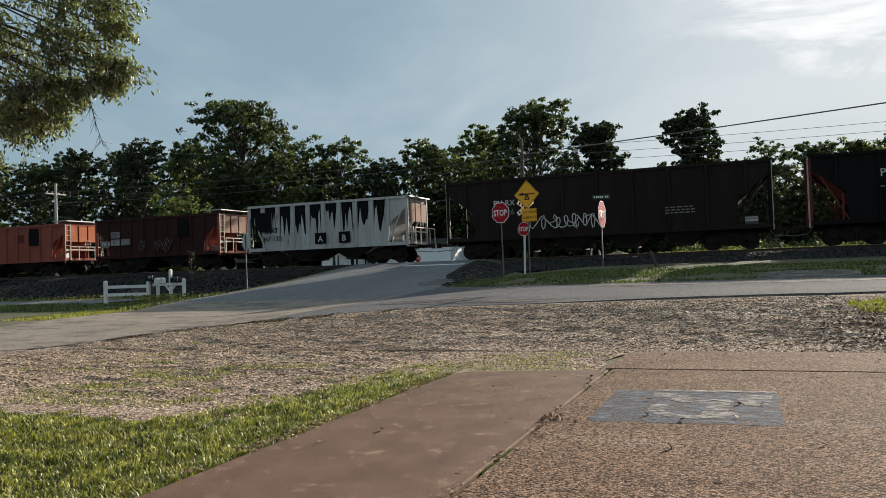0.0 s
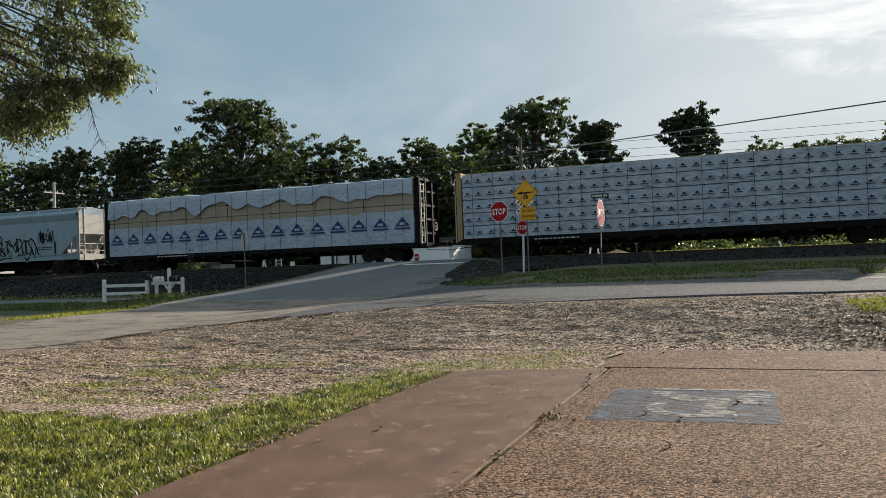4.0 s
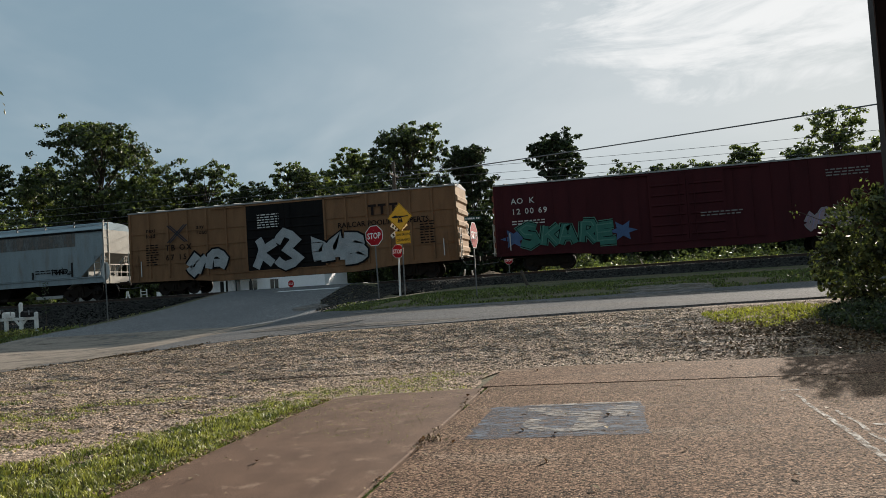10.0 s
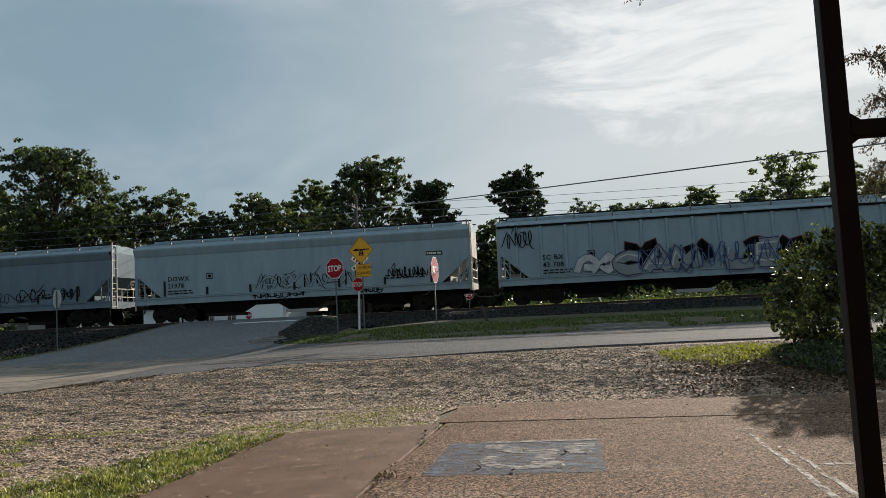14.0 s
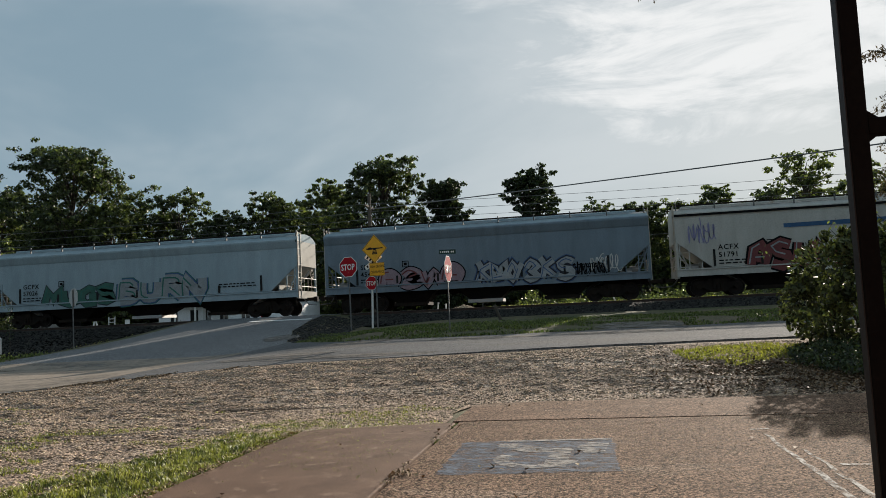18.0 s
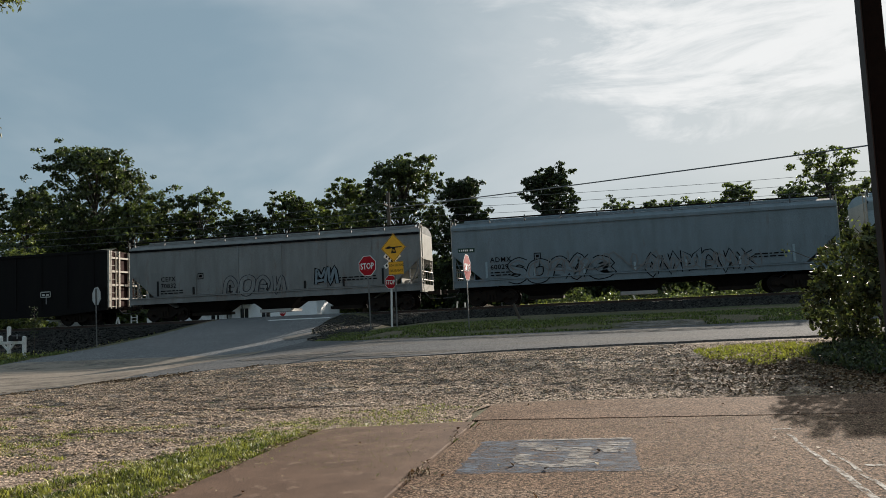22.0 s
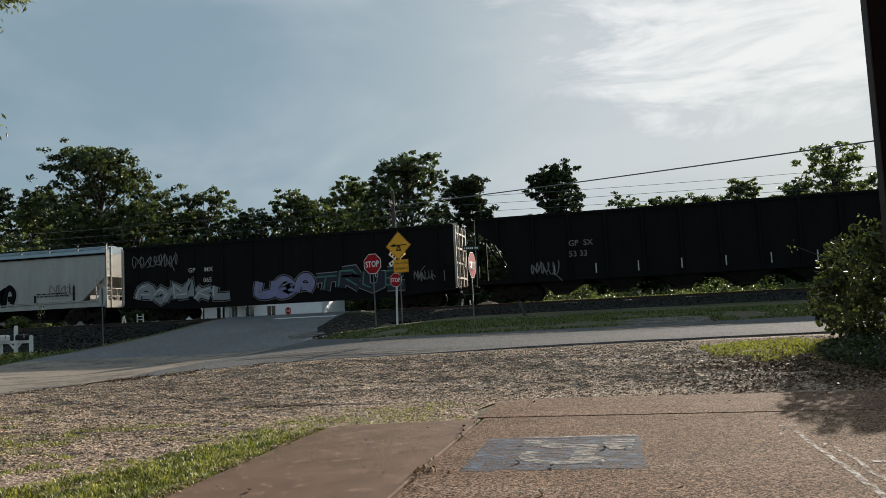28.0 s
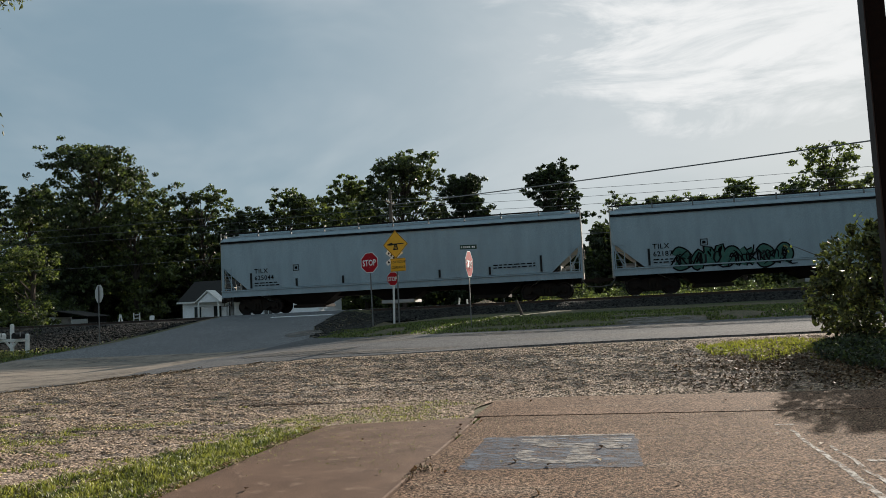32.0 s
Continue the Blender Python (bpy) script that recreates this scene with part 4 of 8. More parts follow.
tagged(new("pebbles", raw_mesh("pebbles", M["pebble"], *stones(len(cx_), cx_, cy_, np.full(len(cx_), 0.0), 0.005, 0.013, 0.42))), "small brown pebbles worn proud of the concrete", "pebbles", kind="stuff")
# dead leaves and grit on the apron
n = 170
lx, ly = rs.uniform(-3.6, 6, n), rs.uniform(5, 12.5, n)
w = unit(np.random.default_rng(8), n)
w[:, 2] *= 0.25
sz = rs.uniform(0.025, 0.085, n)
tagged(new("leaf_litter", cards("leaf_litter", M["dead_leaf"], np.stack([lx, ly, np.full(n, 0.020)], 1), w / np.linalg.norm(w, axis=1)[:, None], np.tile((0.1, 0.05, 1.0), (n, 1)), sz, sz * 0.6)),
       "dry brown leaves scattered over the concrete", "leaves", kind="stuff")


# dry leaves and dirt gathered along the lawn's edge and in the open joint
n = 2600
ly = 3.0 + 7.2 * rs.random(n)
lx = np.where(rs.random(n) < 0.82, -3.80 + rs.normal(0, 0.055, n), -1.78 + rs.normal(0, 0.022, n))
drift = np.array([noise.noise((a, b * 1.7, 5)) for a, b in zip(lx, ly)]) > -0.12
lx, ly = lx[drift], ly[drift]
w = unit(np.random.default_rng(9), len(lx))
w[:, 2] *= 0.4
sz = rs.uniform(0.012, 0.045, len(lx))
tagged(new("leaf_litter", cards("leaf_litter", M["dead_leaf"], np.stack([lx, ly, rs.uniform(0.006, 0.03, len(lx))], 1), w / np.linalg.norm(w, axis=1)[:, None], np.tile((0.1, 0.05, 1.0), (len(lx), 1)) + rs.normal(0, 0.3, (len(lx), 3)), sz, sz * 0.55)),
       "dry leaves and crumbs along the edge of the lawn", "leaves", kind="stuff")
n = 26
lx, ly = -1.72 + rs.normal(0, 0.05, n), 7.02 + rs.normal(0, 0.05, n)
w = unit(np.random.default_rng(19), n)
sz = rs.uniform(0.03, 0.07, n)
tagged(new("leaf_litter", cards("leaf_litter", M["dead_leaf"], np.stack([lx, ly, rs.uniform(0.010, 0.03, n)], 1), w, np.tile((0.1, 0.05, 1.0), (n, 1)) + rs.normal(0, 0.4, (n, 3)), sz, sz * 0.5)),
       "heap of curled dead leaves caught in the concrete joint", "leaves", kind="stuff")


def curve3(pts, n=5):
    """Points of a smooth line in space through the given ones."""
    out, k = [], len(pts)
    for i in range(k - 1):
        a, b, c, d = pts[max(i - 1, 0)], pts[i], pts[i + 1], pts[min(i + 2, k - 1)]
        for j in range(n):
            t = j / n
            out.append(0.5 * (2 * b + (c - a) * t + (2 * a - 5 * b + 4 * c - d) * t * t + (3 * b - a - 3 * c + d) * t ** 3))
    return out + [pts[-1]]


# near tree whose boughs hang in from beyond the lawn
def near_tree(x, y, z0, boughs, label, seed, leaves, size, trunk_top, mat="leaf_near"):
    r = np.random.default_rng(seed)
    ob = thing("tree", label, "tree", (x, y, z0))
    wood = Build().path([(0, 0, -0.2), (0.1, 0.05, 1.6), (0.0, 0.1, 3.2), (0.15, 0.0, trunk_top)], 0.26, 0.12, 12)
    pts, ways = [], []
    for bx, by, bz, rad in boughs:
        a0, b0 = Vector((0.05, 0.05, min(trunk_top, max(2.2, bz - z0 + 1.1)))), Vector((bx - x, by - y, bz - z0))
        m0 = a0.lerp(b0, 0.5) + Vector((0, 0, 0.35))
        wood.path([a0, m0 + Vector((0, 0, 0.25)), b0], 0.035, 0.010, 6)
        for j in range(18):  # twigs that arch out and droop, leafy towards their ends
            w = Vector(unit(r, 1)[0]) * rad * r.uniform(0.55, 1.15)
            w.z = w.z * 0.6 - 0.12 * rad
            root = b0.lerp(m0, r.uniform(0, 0.25))
            bend = root.lerp(b0 + w, 0.55) + Vector((0, 0, 0.10 * rad))
            tip = b0 + w - Vector((0, 0, 0.22 * rad))
            wood.path([root, bend, tip], 0.010, 0.003, 4)
            k = max(4, leaves // (18 * len(boughs)))
            u = 0.3 + 0.75 * r.random(k)
            p0, p1, p2 = (np.array(q) for q in (root, bend, tip))
            line = p0 * ((1 - u) ** 2)[:, None] + p1 * (2 * u * (1 - u))[:, None] + p2 * (u * u)[:, None]
            pts.append(line + r.normal(0, 0.045, (k, 3)))
            g = np.array(tip - bend)[None] / rad * 0.5 + r.normal(0, 0.55, (k, 3)) + np.array((0, 0, -0.45))
            ways.append(g / np.linalg.norm(g, axis=1)[:, None])
    part("trunk", wood, M["bark"], ob)
    pts, ways = np.concatenate(pts), np.concatenate(ways)
    sz = r.uniform(0.7, 1.3, len(pts)) * size
    part("crown", cards("crown", M[mat], pts, ways, unit(r, len(pts)), sz, sz * 0.36), None, ob)
    return ob


LEFT_BOUGHS = [(-11.2, 9.5, 4.15, 0.5), (-10.65, 9.5, 4.1, 0.45), (-10.2, 9.5, 4.25, 0.4), (-10.8, 9.5, 4.6, 0.55), (-9.75, 9.5, 4.45, 0.35), (-9.2, 9.5, 4.5, 0.3), (-8.95, 9.5, 5.3, 0.32), (-8.22, 9.5, 6.42, 0.27), (-8.85, 9.5, 4.7, 0.3), (-10.0, 9.5, 4.95, 0.6), (-11.8, 9.6, 4.5, 0.75), (-11.0, 9.4, 5.0, 0.8), (-10.2, 9.4, 5.4, 0.75), (-9.5, 9.5, 5.2, 0.75), (-9.1, 9.6, 4.75, 0.55), (-9.0, 9.4, 5.65, 0.42), (-10.6, 9.7, 6.1, 0.85), (-9.3, 9.6, 6.2, 0.7),
               (-11.9, 9.8, 5.7, 0.9), (-12.4, 9.5, 4.6, 0.8), (-12.8, 9.3, 5.4, 0.9), (-10.3, 9.3, 4.55, 0.5), (-13.6, 9.0, 5.0, 0.9), (-14.5, 8.5, 6.0, 1.0), (-15.5, 9.5, 5.6, 1.0), (-14.6, 10.6, 6.2, 1.0), (-11.4, 9.9, 4.1, 0.55), (-12.1, 9.6, 3.95, 0.6), (-10.9, 9.5, 4.4, 0.6), (-9.9, 9.9, 5.9, 0.7), (-11.2, 9.2, 5.6, 0.8), (-12.2, 9.2, 6.4, 0.9)]
near_tree(-14.6, 9.3, -0.03, LEFT_BOUGHS, "olive-green tree with narrow drooping leaves beside the lawn", 14, 25000, 0.092, 8.2)
twig = thing("bare_branch", "thin bare drooping branch of the tree", "branch", (-9.75, 9.5, 4.5))
b = Build().path([(0, 0, 0), (0.12, 0, -0.28), (0.22, 0, -0.62), (0.35, 0.02, -0.98)], 0.011, 0.003, 5)
tw = random.Random(4)
for i in range(22):
    s = tw.uniform(0.15, 1)
    p = Vector((0.35 * s, 0, -0.98 * s))
    b.path([p, p + Vector((tw.uniform(-0.2, 0.22), tw.uniform(-0.1, 0.1), tw.uniform(-0.24, -0.05)))], 0.004, 0.0015, 4)
part("twig", b, M["bark"], twig)
RIGHT_BOUGHS = [(7.7, 20.6, 7.4, 0.8), (8.4, 21.6, 5.6, 1.0), (8.0, 20.2, 4.4, 0.8), (9.2, 22.6, 6.6, 1.1), (8.8, 23.6, 5.0, 1.0), (10.0, 20.4, 6.0, 1.1), (9.4, 24.6, 7.2, 1.0), (11.0, 22.6, 7.6, 1.2), (9.6, 21.0, 3.6, 0.9), (10.6, 24.2, 4.4, 1.0), (8.2, 19.4, 6.3, 0.7), (11.6, 21.4, 5.2, 1.1)]
right_tree = near_tree(10.6, 22.2, height(10.6, 22.2), RIGHT_BOUGHS, "tree with red-tinged leaves standing beside the street", 15, 7000, 0.095, 6.4, "leaf_red")


limb_r = np.random.default_rng(44)
limb_at = Vector(right_tree.location)
limb = [Vector(p) - limb_at for p in ((10.75, 22.2, 6.4), (8.6, 21.6, 10.6), (5.6, 20.9, 12.6), (3.2, 20.4, 11.6), (2.1, 20.1, 10.0))]
part("limb", Build().path(curve3(limb), 0.07, 0.012, 6), M["bark"], right_tree, "long limb arching out over the street")
tips, hang = [], Build()
for _ in range(26):
    a0 = limb[3].lerp(limb[4], limb_r.uniform(0.2, 1.0))
    b0 = a0 + Vector((limb_r.normal(0, 0.5), limb_r.normal(0, 0.4), limb_r.uniform(-0.75, -0.1)))
    hang.path([a0, a0.lerp(b0, 0.5) + Vector((0, 0, 0.08)), b0], 0.012, 0.004, 4)
    tips += [np.array(a0.lerp(b0, limb_r.uniform(0.5, 1.05))) + limb_r.normal(0, 0.05, 3) for _ in range(16)]
tips = np.array(tips)
part("sprig", hang, M["bark"], right_tree)
part("sprig_leaves", cards("sprig_leaves", M["leaf_red"], tips, unit(limb_r, len(tips)), unit(limb_r, len(tips)), np.full(len(tips), 0.11), np.full(len(tips), 0.05)), None, right_tree)


def bush():
    r = np.random.default_rng(31)
    ob = thing("bush", "dense leafy bush with yellow-green tips beside the apron", "bush", (6.1, 17.9, height(6.1, 17.9)))
    lobes = [(0, 0, 0.9, 1.15), (-0.75, -0.1, 1.45, 0.75), (-0.95, 0.05, 0.85, 0.7), (0.2, 0.1, 1.75, 0.75), (0.9, 0, 1.5, 0.9), (1.5, 0.1, 1.2, 1.0), (-0.3, -0.3, 1.9, 0.5), (0.75, -0.2, 2.0, 0.55), (2.3, 0, 1.3, 1.0), (1.5, 0.2, 2.1, 0.7)]
    lobes = [(p * 1.22, q * 1.1, k * 0.97, d * 1.12) for p, q, k, d in lobes]
    pts, out = [], []
    for cx, cy, cz, rad in lobes:
        k = int(2300 * rad)
        w = unit(r, k)
        d = rad * (0.45 + 0.62 * r.random(k) ** 0.7)
        pts.append(np.array((cx, cy, cz)) + w * d[:, None])
        out.append(w)
    for _ in range(90):  # leafy sprays standing out of the mass
        cx, cy, cz, rad = lobes[r.integers(len(lobes))]
        w0 = unit(r, 1)[0] * np.array((1, 1, 0.9))
        k = 46
        w = unit(r, k)
        pts.append(np.array((cx, cy, cz)) + w0 * rad * r.uniform(0.92, 1.2) + w * r.uniform(0.08, 0.2) * r.random(k)[:, None] ** 0.5)
        out.append(np.tile(w0, (k, 1)))
    pts, out = np.concatenate(pts), np.concatenate(out)
    keep = pts[:, 2] > 0.05
    pts, out = pts[keep], out[keep]
    g = out * 0.7 + unit(r, len(pts)) * 0.8
    g /= np.linalg.norm(g, axis=1)[:, None]
    sz = r.uniform(0.08, 0.18, len(pts))
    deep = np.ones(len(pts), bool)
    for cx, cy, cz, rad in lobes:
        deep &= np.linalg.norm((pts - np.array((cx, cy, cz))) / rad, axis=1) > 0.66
    # inner leaves take a darker colour that imitates shade within the bush
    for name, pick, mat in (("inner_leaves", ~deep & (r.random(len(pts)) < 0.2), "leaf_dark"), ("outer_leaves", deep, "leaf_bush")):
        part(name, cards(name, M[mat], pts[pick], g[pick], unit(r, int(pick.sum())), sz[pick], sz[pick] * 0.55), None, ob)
    tips = []
    for cx, cy, cz, rad in lobes:
        part("stem", Build().path([(cx * 0.25, cy * 0.2, 0), (cx * 0.7, cy, cz * 0.5), (cx, cy, cz)], 0.035, 0.012, 6), M["bark"], ob)
    for a, b_, c in (((-0.6, -0.1, 2.1), (-0.9, -0.1, 2.45), (-0.75, -0.1, 2.65)), ((-1.6, 0, 1.75), (-2.1, 0, 2.0), (-2.3, 0, 2.02)), ((-1.6, -0.2, 0.9), (-2.2, -0.2, 0.72), (-2.45, -0.2, 0.68)), ((0.36, 0, 2.4), (0.1, 0, 2.7), (-0.15, 0, 2.8)), ((-1.5, -0.2, 1.1), (-1.85, -0.2, 1.15), (-2.0, -0.2, 1.02))):
        part("stem", Build().path([a, b_, c], 0.009, 0.004, 5), M["bark"], ob)
        for _ in range(7):
            t = r.uniform(0.3, 1)
            tips.append(np.array(b_) * (1 - t) + np.array(c) * t + r.normal(0, 0.05, 3))
    tips = np.array(tips)
    part("shoot_leaves", cards("shoot_leaves", M["leaf_light"], tips, unit(r, len(tips)), unit(r, len(tips)), np.full(len(tips), 0.09), np.full(len(tips), 0.05)), None, ob)
    tagged(ob.children[-1], kind="stuff")
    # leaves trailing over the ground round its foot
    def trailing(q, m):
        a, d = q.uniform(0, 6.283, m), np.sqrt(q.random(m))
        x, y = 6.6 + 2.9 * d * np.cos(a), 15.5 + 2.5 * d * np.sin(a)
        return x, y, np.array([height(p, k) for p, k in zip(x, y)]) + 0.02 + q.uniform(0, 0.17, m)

    # dark leaves here paint in the shadow that the bush throws
    scrub("ground_ivy", "ivy and leaf litter under the bush, its shade put into their dark colour", 17000, trailing, 0.08, "leaf_dark", 33, category="ivy")


bush()

# ---------------------------------------------------------------- signs
OCT = [(math.cos(math.pi / 8 + math.pi / 4 * i), math.sin(math.pi / 8 + math.pi / 4 * i)) for i in range(8)]


def u_post(b, x, y, z0, z1):
    """Flanged sign post."""
    b.prism([(x - 0.035, y + 0.0), (x - 0.02, y - 0.02), (x + 0.02, y - 0.02), (x + 0.035, y), (x + 0.035, y + 0.008), (x + 0.016, y - 0.008), (x - 0.016, y - 0.008), (x - 0.035, y + 0.008)], "z", z0, z1)


def stop_sign(x, y, centre, width, turn, label, face=True, base=None, lean=0.0, name_plate=False):
    z0 = height(x, y) if base is None else base
    ob = thing("stop_sign", label, "sign", (x, y, z0), turn=turn)
    if lean:
        ob.matrix_basis = pose(x, y, z0, 0, lean, turn)
    c, R = centre - z0, width / 2 / math.cos(math.pi / 8)
    b = Build()
    u_post(b, 0, 0.03, -0.3, c + R * 0.8)
    part("post", b, M["sign_post"], ob, "weathered galvanised steel post")
    plate = part("sign_plate", Build().prism([(p * R, c + q * R) for p, q in OCT], "y", -0.0015, 0.0015), M["signback"], ob)
    if face:
        part("border", Build().prism([(p * R, c + q * R) for p, q in OCT], "y", -0.006, -0.003), M["sign_white"], plate)
        part("face", Build().prism([(p * R * 0.94, c + q * R * 0.94) for p, q in OCT], "y", -0.0085, -0.0065), M["sign_red"], plate)
        s = width * 0.42
        text(plate, "STOP", -width * 0.405, c - s * 0.36, s, M["sign_white"], -0.011, wide=0.78)
    for dz in (-0.25, 0.25):
        part("bolt", Build().tube((0, -0.016, c + dz * width), (0, 0.0, c + dz * width), 0.008), M["signback"], ob)
    if name_plate:
        np_ = part("street_name_plate", Build().box(-0.29, -0.003, c + R * 1.06, 0.29, 0.003, c + R * 1.06 + 0.15), M["sign_green"], ob, "green street name plate")
        for k, (a, w) in enumerate(((-0.25, 0.03), (-0.18, 0.04), (-0.12, 0.05), (-0.05, 0.04), (0.01, 0.05), (0.12, 0.04), (0.18, 0.05))):
            part("bar", Build().box(a, -0.006, c + R * 1.06 + 0.045, a + w, -0.0035, c + R * 1.06 + 0.105), M["sign_white"], np_)
        np_.rotation_euler = (0, 0, radians(-70))
    return ob


stop_sign(-10.25, 33.5, 3.84, 0.90, -16, "red stop sign on a steel post before the railway crossing", lean=-0.8)
stop_sign(-4.57, 26.5, 3.07, 0.89, 84.0, "red stop sign with a green name plate beside the street", name_plate=True)
stop_sign(-21.35, 30.0, 2.98, 0.76, 150, "bare metal back of a stop sign beside the road", lean=2.0)
stop_sign(-26.6, 62, 2.41, 0.62, -12, "small red stop sign beyond the railway", base=1.2)
stop_sign(-7.5, 58, 3.0, 0.62, 8, "red stop sign beyond the railway near a gravel heap", base=1.5)


def crossing_sign():
    x, y = -9.75, 35.3
    z0 = height(x, y)
    ob = thing("crossbuck", "white railway crossbuck with a stop sign below on a white post", "sign", (x, y, z0), turn=-14)
    ob.matrix_basis = pose(x, y, z0, 0, 1.6, -14)
    part("post", Build().box(-0.036, -0.036, -0.3, 0.036, 0.036, 3.1), M["white"], ob, "white square post")
    for a in (-35, 35):
        bl = part("blade", Build().box(-0.5, -0.075, -0.1, 0.5, -0.065 + 0.02 * (a > 0), 0.1), M["sign_white"], ob)
        bl.matrix_basis = pose(0.1, 0, 3.06, 0, a, 0)
        for k in range(5):
            part("bar", Build().box(-0.40 + k * 0.17, -0.082, -0.055, -0.32 + k * 0.17, -0.078, 0.055), M["black"], bl)
    plate = part("sign_plate", Build().prism([(p * 0.34, 2.08 + q * 0.34) for p, q in OCT], "y", -0.066, -0.06), M["sign_white"], ob)
    part("face", Build().prism([(p * 0.32, 2.08 + q * 0.32) for p, q in OCT], "y", -0.07, -0.067), M["sign_red"], plate)
    text(plate, "STOP", -0.27, 1.98, 0.28, M["sign_white"], -0.074, wide=0.74)


def clearance_sign():
    x, y = -9.35, 34.6
    z0 = height(x, y)
    ob = thing("warning_sign", "yellow low ground clearance warning signs on a steel post", "sign", (x, y, z0), turn=-15)
    b = Build()
    u_post(b, 0.02, 0.03, -0.3, 3.75)
    part("post", b, M["sign_post"], ob, "weathered galvanised steel post")
    c, R = 4.68 - z0, 0.66
    dia = [(0, c - R), (R, c), (0, c + R), (-R, c)]
    plate = part("diamond_plate", Build().prism(dia, "y", -0.003, 0.0), M["sign_yellow"], ob)
    for i in range(4):
        (ax, az), (bx, bz) = dia[i], dia[(i + 1) % 4]
        k = 0.93
        part("border", Build().flat([(ax * 0.97, c + (az - c) * 0.97), (bx * 0.97, c + (bz - c) * 0.97), (bx * k, c + (bz - c) * k), (ax * k, c + (az - c) * k)], "y", -0.005), M["black"], plate)
    sym = Build()
    sym.flat([(-0.42, c - 0.02), (0.44, c + 0.0), (0.44, c + 0.045), (-0.42, c + 0.045)], "y", -0.006)
    sym.flat([(-0.34, c - 0.03), (-0.1, c - 0.03), (-0.1, c + 0.03), (-0.2, c + 0.09), (-0.33, c + 0.07)], "y", -0.0065)
    sym.flat([(-0.06, c + 0.0), (0.08, c + 0.0), (0.15, c - 0.25), (-0.13, c - 0.25)], "y", -0.007)
    part("truck_and_rails_symbol", sym, M["black"], plate)
    for dz in (-0.06, -0.12, -0.18):
        part("symbol_gap", Build().flat([(-0.045, c + dz), (0.065, c + dz), (0.07, c + dz - 0.02), (-0.05, c + dz - 0.02)], "y", -0.0085), M["sign_yellow"], plate)
    lo = part("word_plate", Build().box(-0.29, -0.003, c - R - 0.58, 0.49, 0.0, c - R + 0.02), M["sign_yellow"], ob)
    for a in (c - R - 0.565, c - R - 0.005):
        part("border", Build().box(-0.275, -0.0055, a, 0.475, -0.0045, a + 0.012), M["black"], lo)
    text(lo, "LOW GROUND", -0.25, c - R - 0.20, 0.16, M["black"], -0.006, wide=0.70)
    text(lo, "CLEARANCE", -0.25, c - R - 0.45, 0.16, M["black"], -0.006, wide=0.80)


crossing_sign()
clearance_sign()
stub = thing("marker_stub", "leaning grey wooden stub post beside the ballast", "post", (-3.55, 33.0, height(-3.55, 33.0)))
stub.matrix_basis = pose(-3.55, 33.0, height(-3.55, 33.0), 0, -20, 0)
part("post", Build().tube((0, 0, -0.2), (0, 0, 0.66), 0.07, 0.06, 10), M["wood_pole"], stub)
for (x, y, hgt, a) in ((1.9, 47.2, 0.75, -22), (-9.0, 47.5, 0.8, 8), (-8.4, 47.6, 0.7, -5)):
    st = thing("marker_post", "white marker post leaning beyond the rails", "post", (x, y, 1.5))
    st.matrix_basis = pose(x, y, 1.55, 0, a, 0)
    part("post", Build().box(-0.045, -0.03, -0.2, 0.045, 0.03, hgt), M["white"], st, bevel=0.008)
pile_v, pile_t = stones(2600, *(lambda a, d: (-7.7 + 1.9 * d * np.cos(a), 50 + 1.2 * d * np.sin(a), 1.5 + 0.62 * (1 - d)))(rs.uniform(0, 6.283, 2600), np.sqrt(rs.random(2600))), 0.06, 0.14)
tagged(new("gravel_heap", raw_mesh("gravel_heap", M["stone"], pile_v, pile_t)), "pale heap of gravel beyond the track", "gravel", kind="stuff")

# ---------------------------------------------------------------- fence and mailboxes
fz = 0.30
fence = thing("rail_fence", "short white rail fence beside the road", "fence", (-27.75, 28.0, fz))
for dx, hh in ((0, 1.12), (2.5, 1.25)):
    part("post", Build().prism([(dx - 0.07, 0), (dx + 0.07, 0), (dx + 0.07, hh - 0.05), (dx, hh), (dx - 0.07, hh - 0.05)], "y", -0.07, 0.07), M["white"], fence, bevel=0.008)
for zz in (0.38, 0.74):
    part("rail", Build().box(0.07, -0.02, zz, 2.43, 0.02, zz + 0.14), M["white"], fence, bevel=0.006)
stand = thing("mailbox_stand", "white timber mailbox stand with a cross beam", "mailbox stand", (-24.0, 28.0, fz + 0.12))
for dx, hh in ((-0.72, 1.05), (0.0, 1.42), (0.72, 1.0)):
    part("post", Build().prism([(dx - 0.06, 0), (dx + 0.06, 0), (dx + 0.06, hh - 0.05), (dx, hh), (dx - 0.06, hh - 0.05)], "y", -0.06, 0.06), M["white"], stand, bevel=0.008)
part("cross_beam", Build().box(-0.95, -0.09, 0.68, 0.85, -0.06, 0.80), M["white"], stand, bevel=0.006)
for s in (-1, 1):
    part("brace", Build().prism([(s * 0.06, 0.42), (s * 0.06, 0.54), (s * 0.34, 0.80), (s * 0.42, 0.80)], "y", -0.05, -0.01), M["white"], stand)


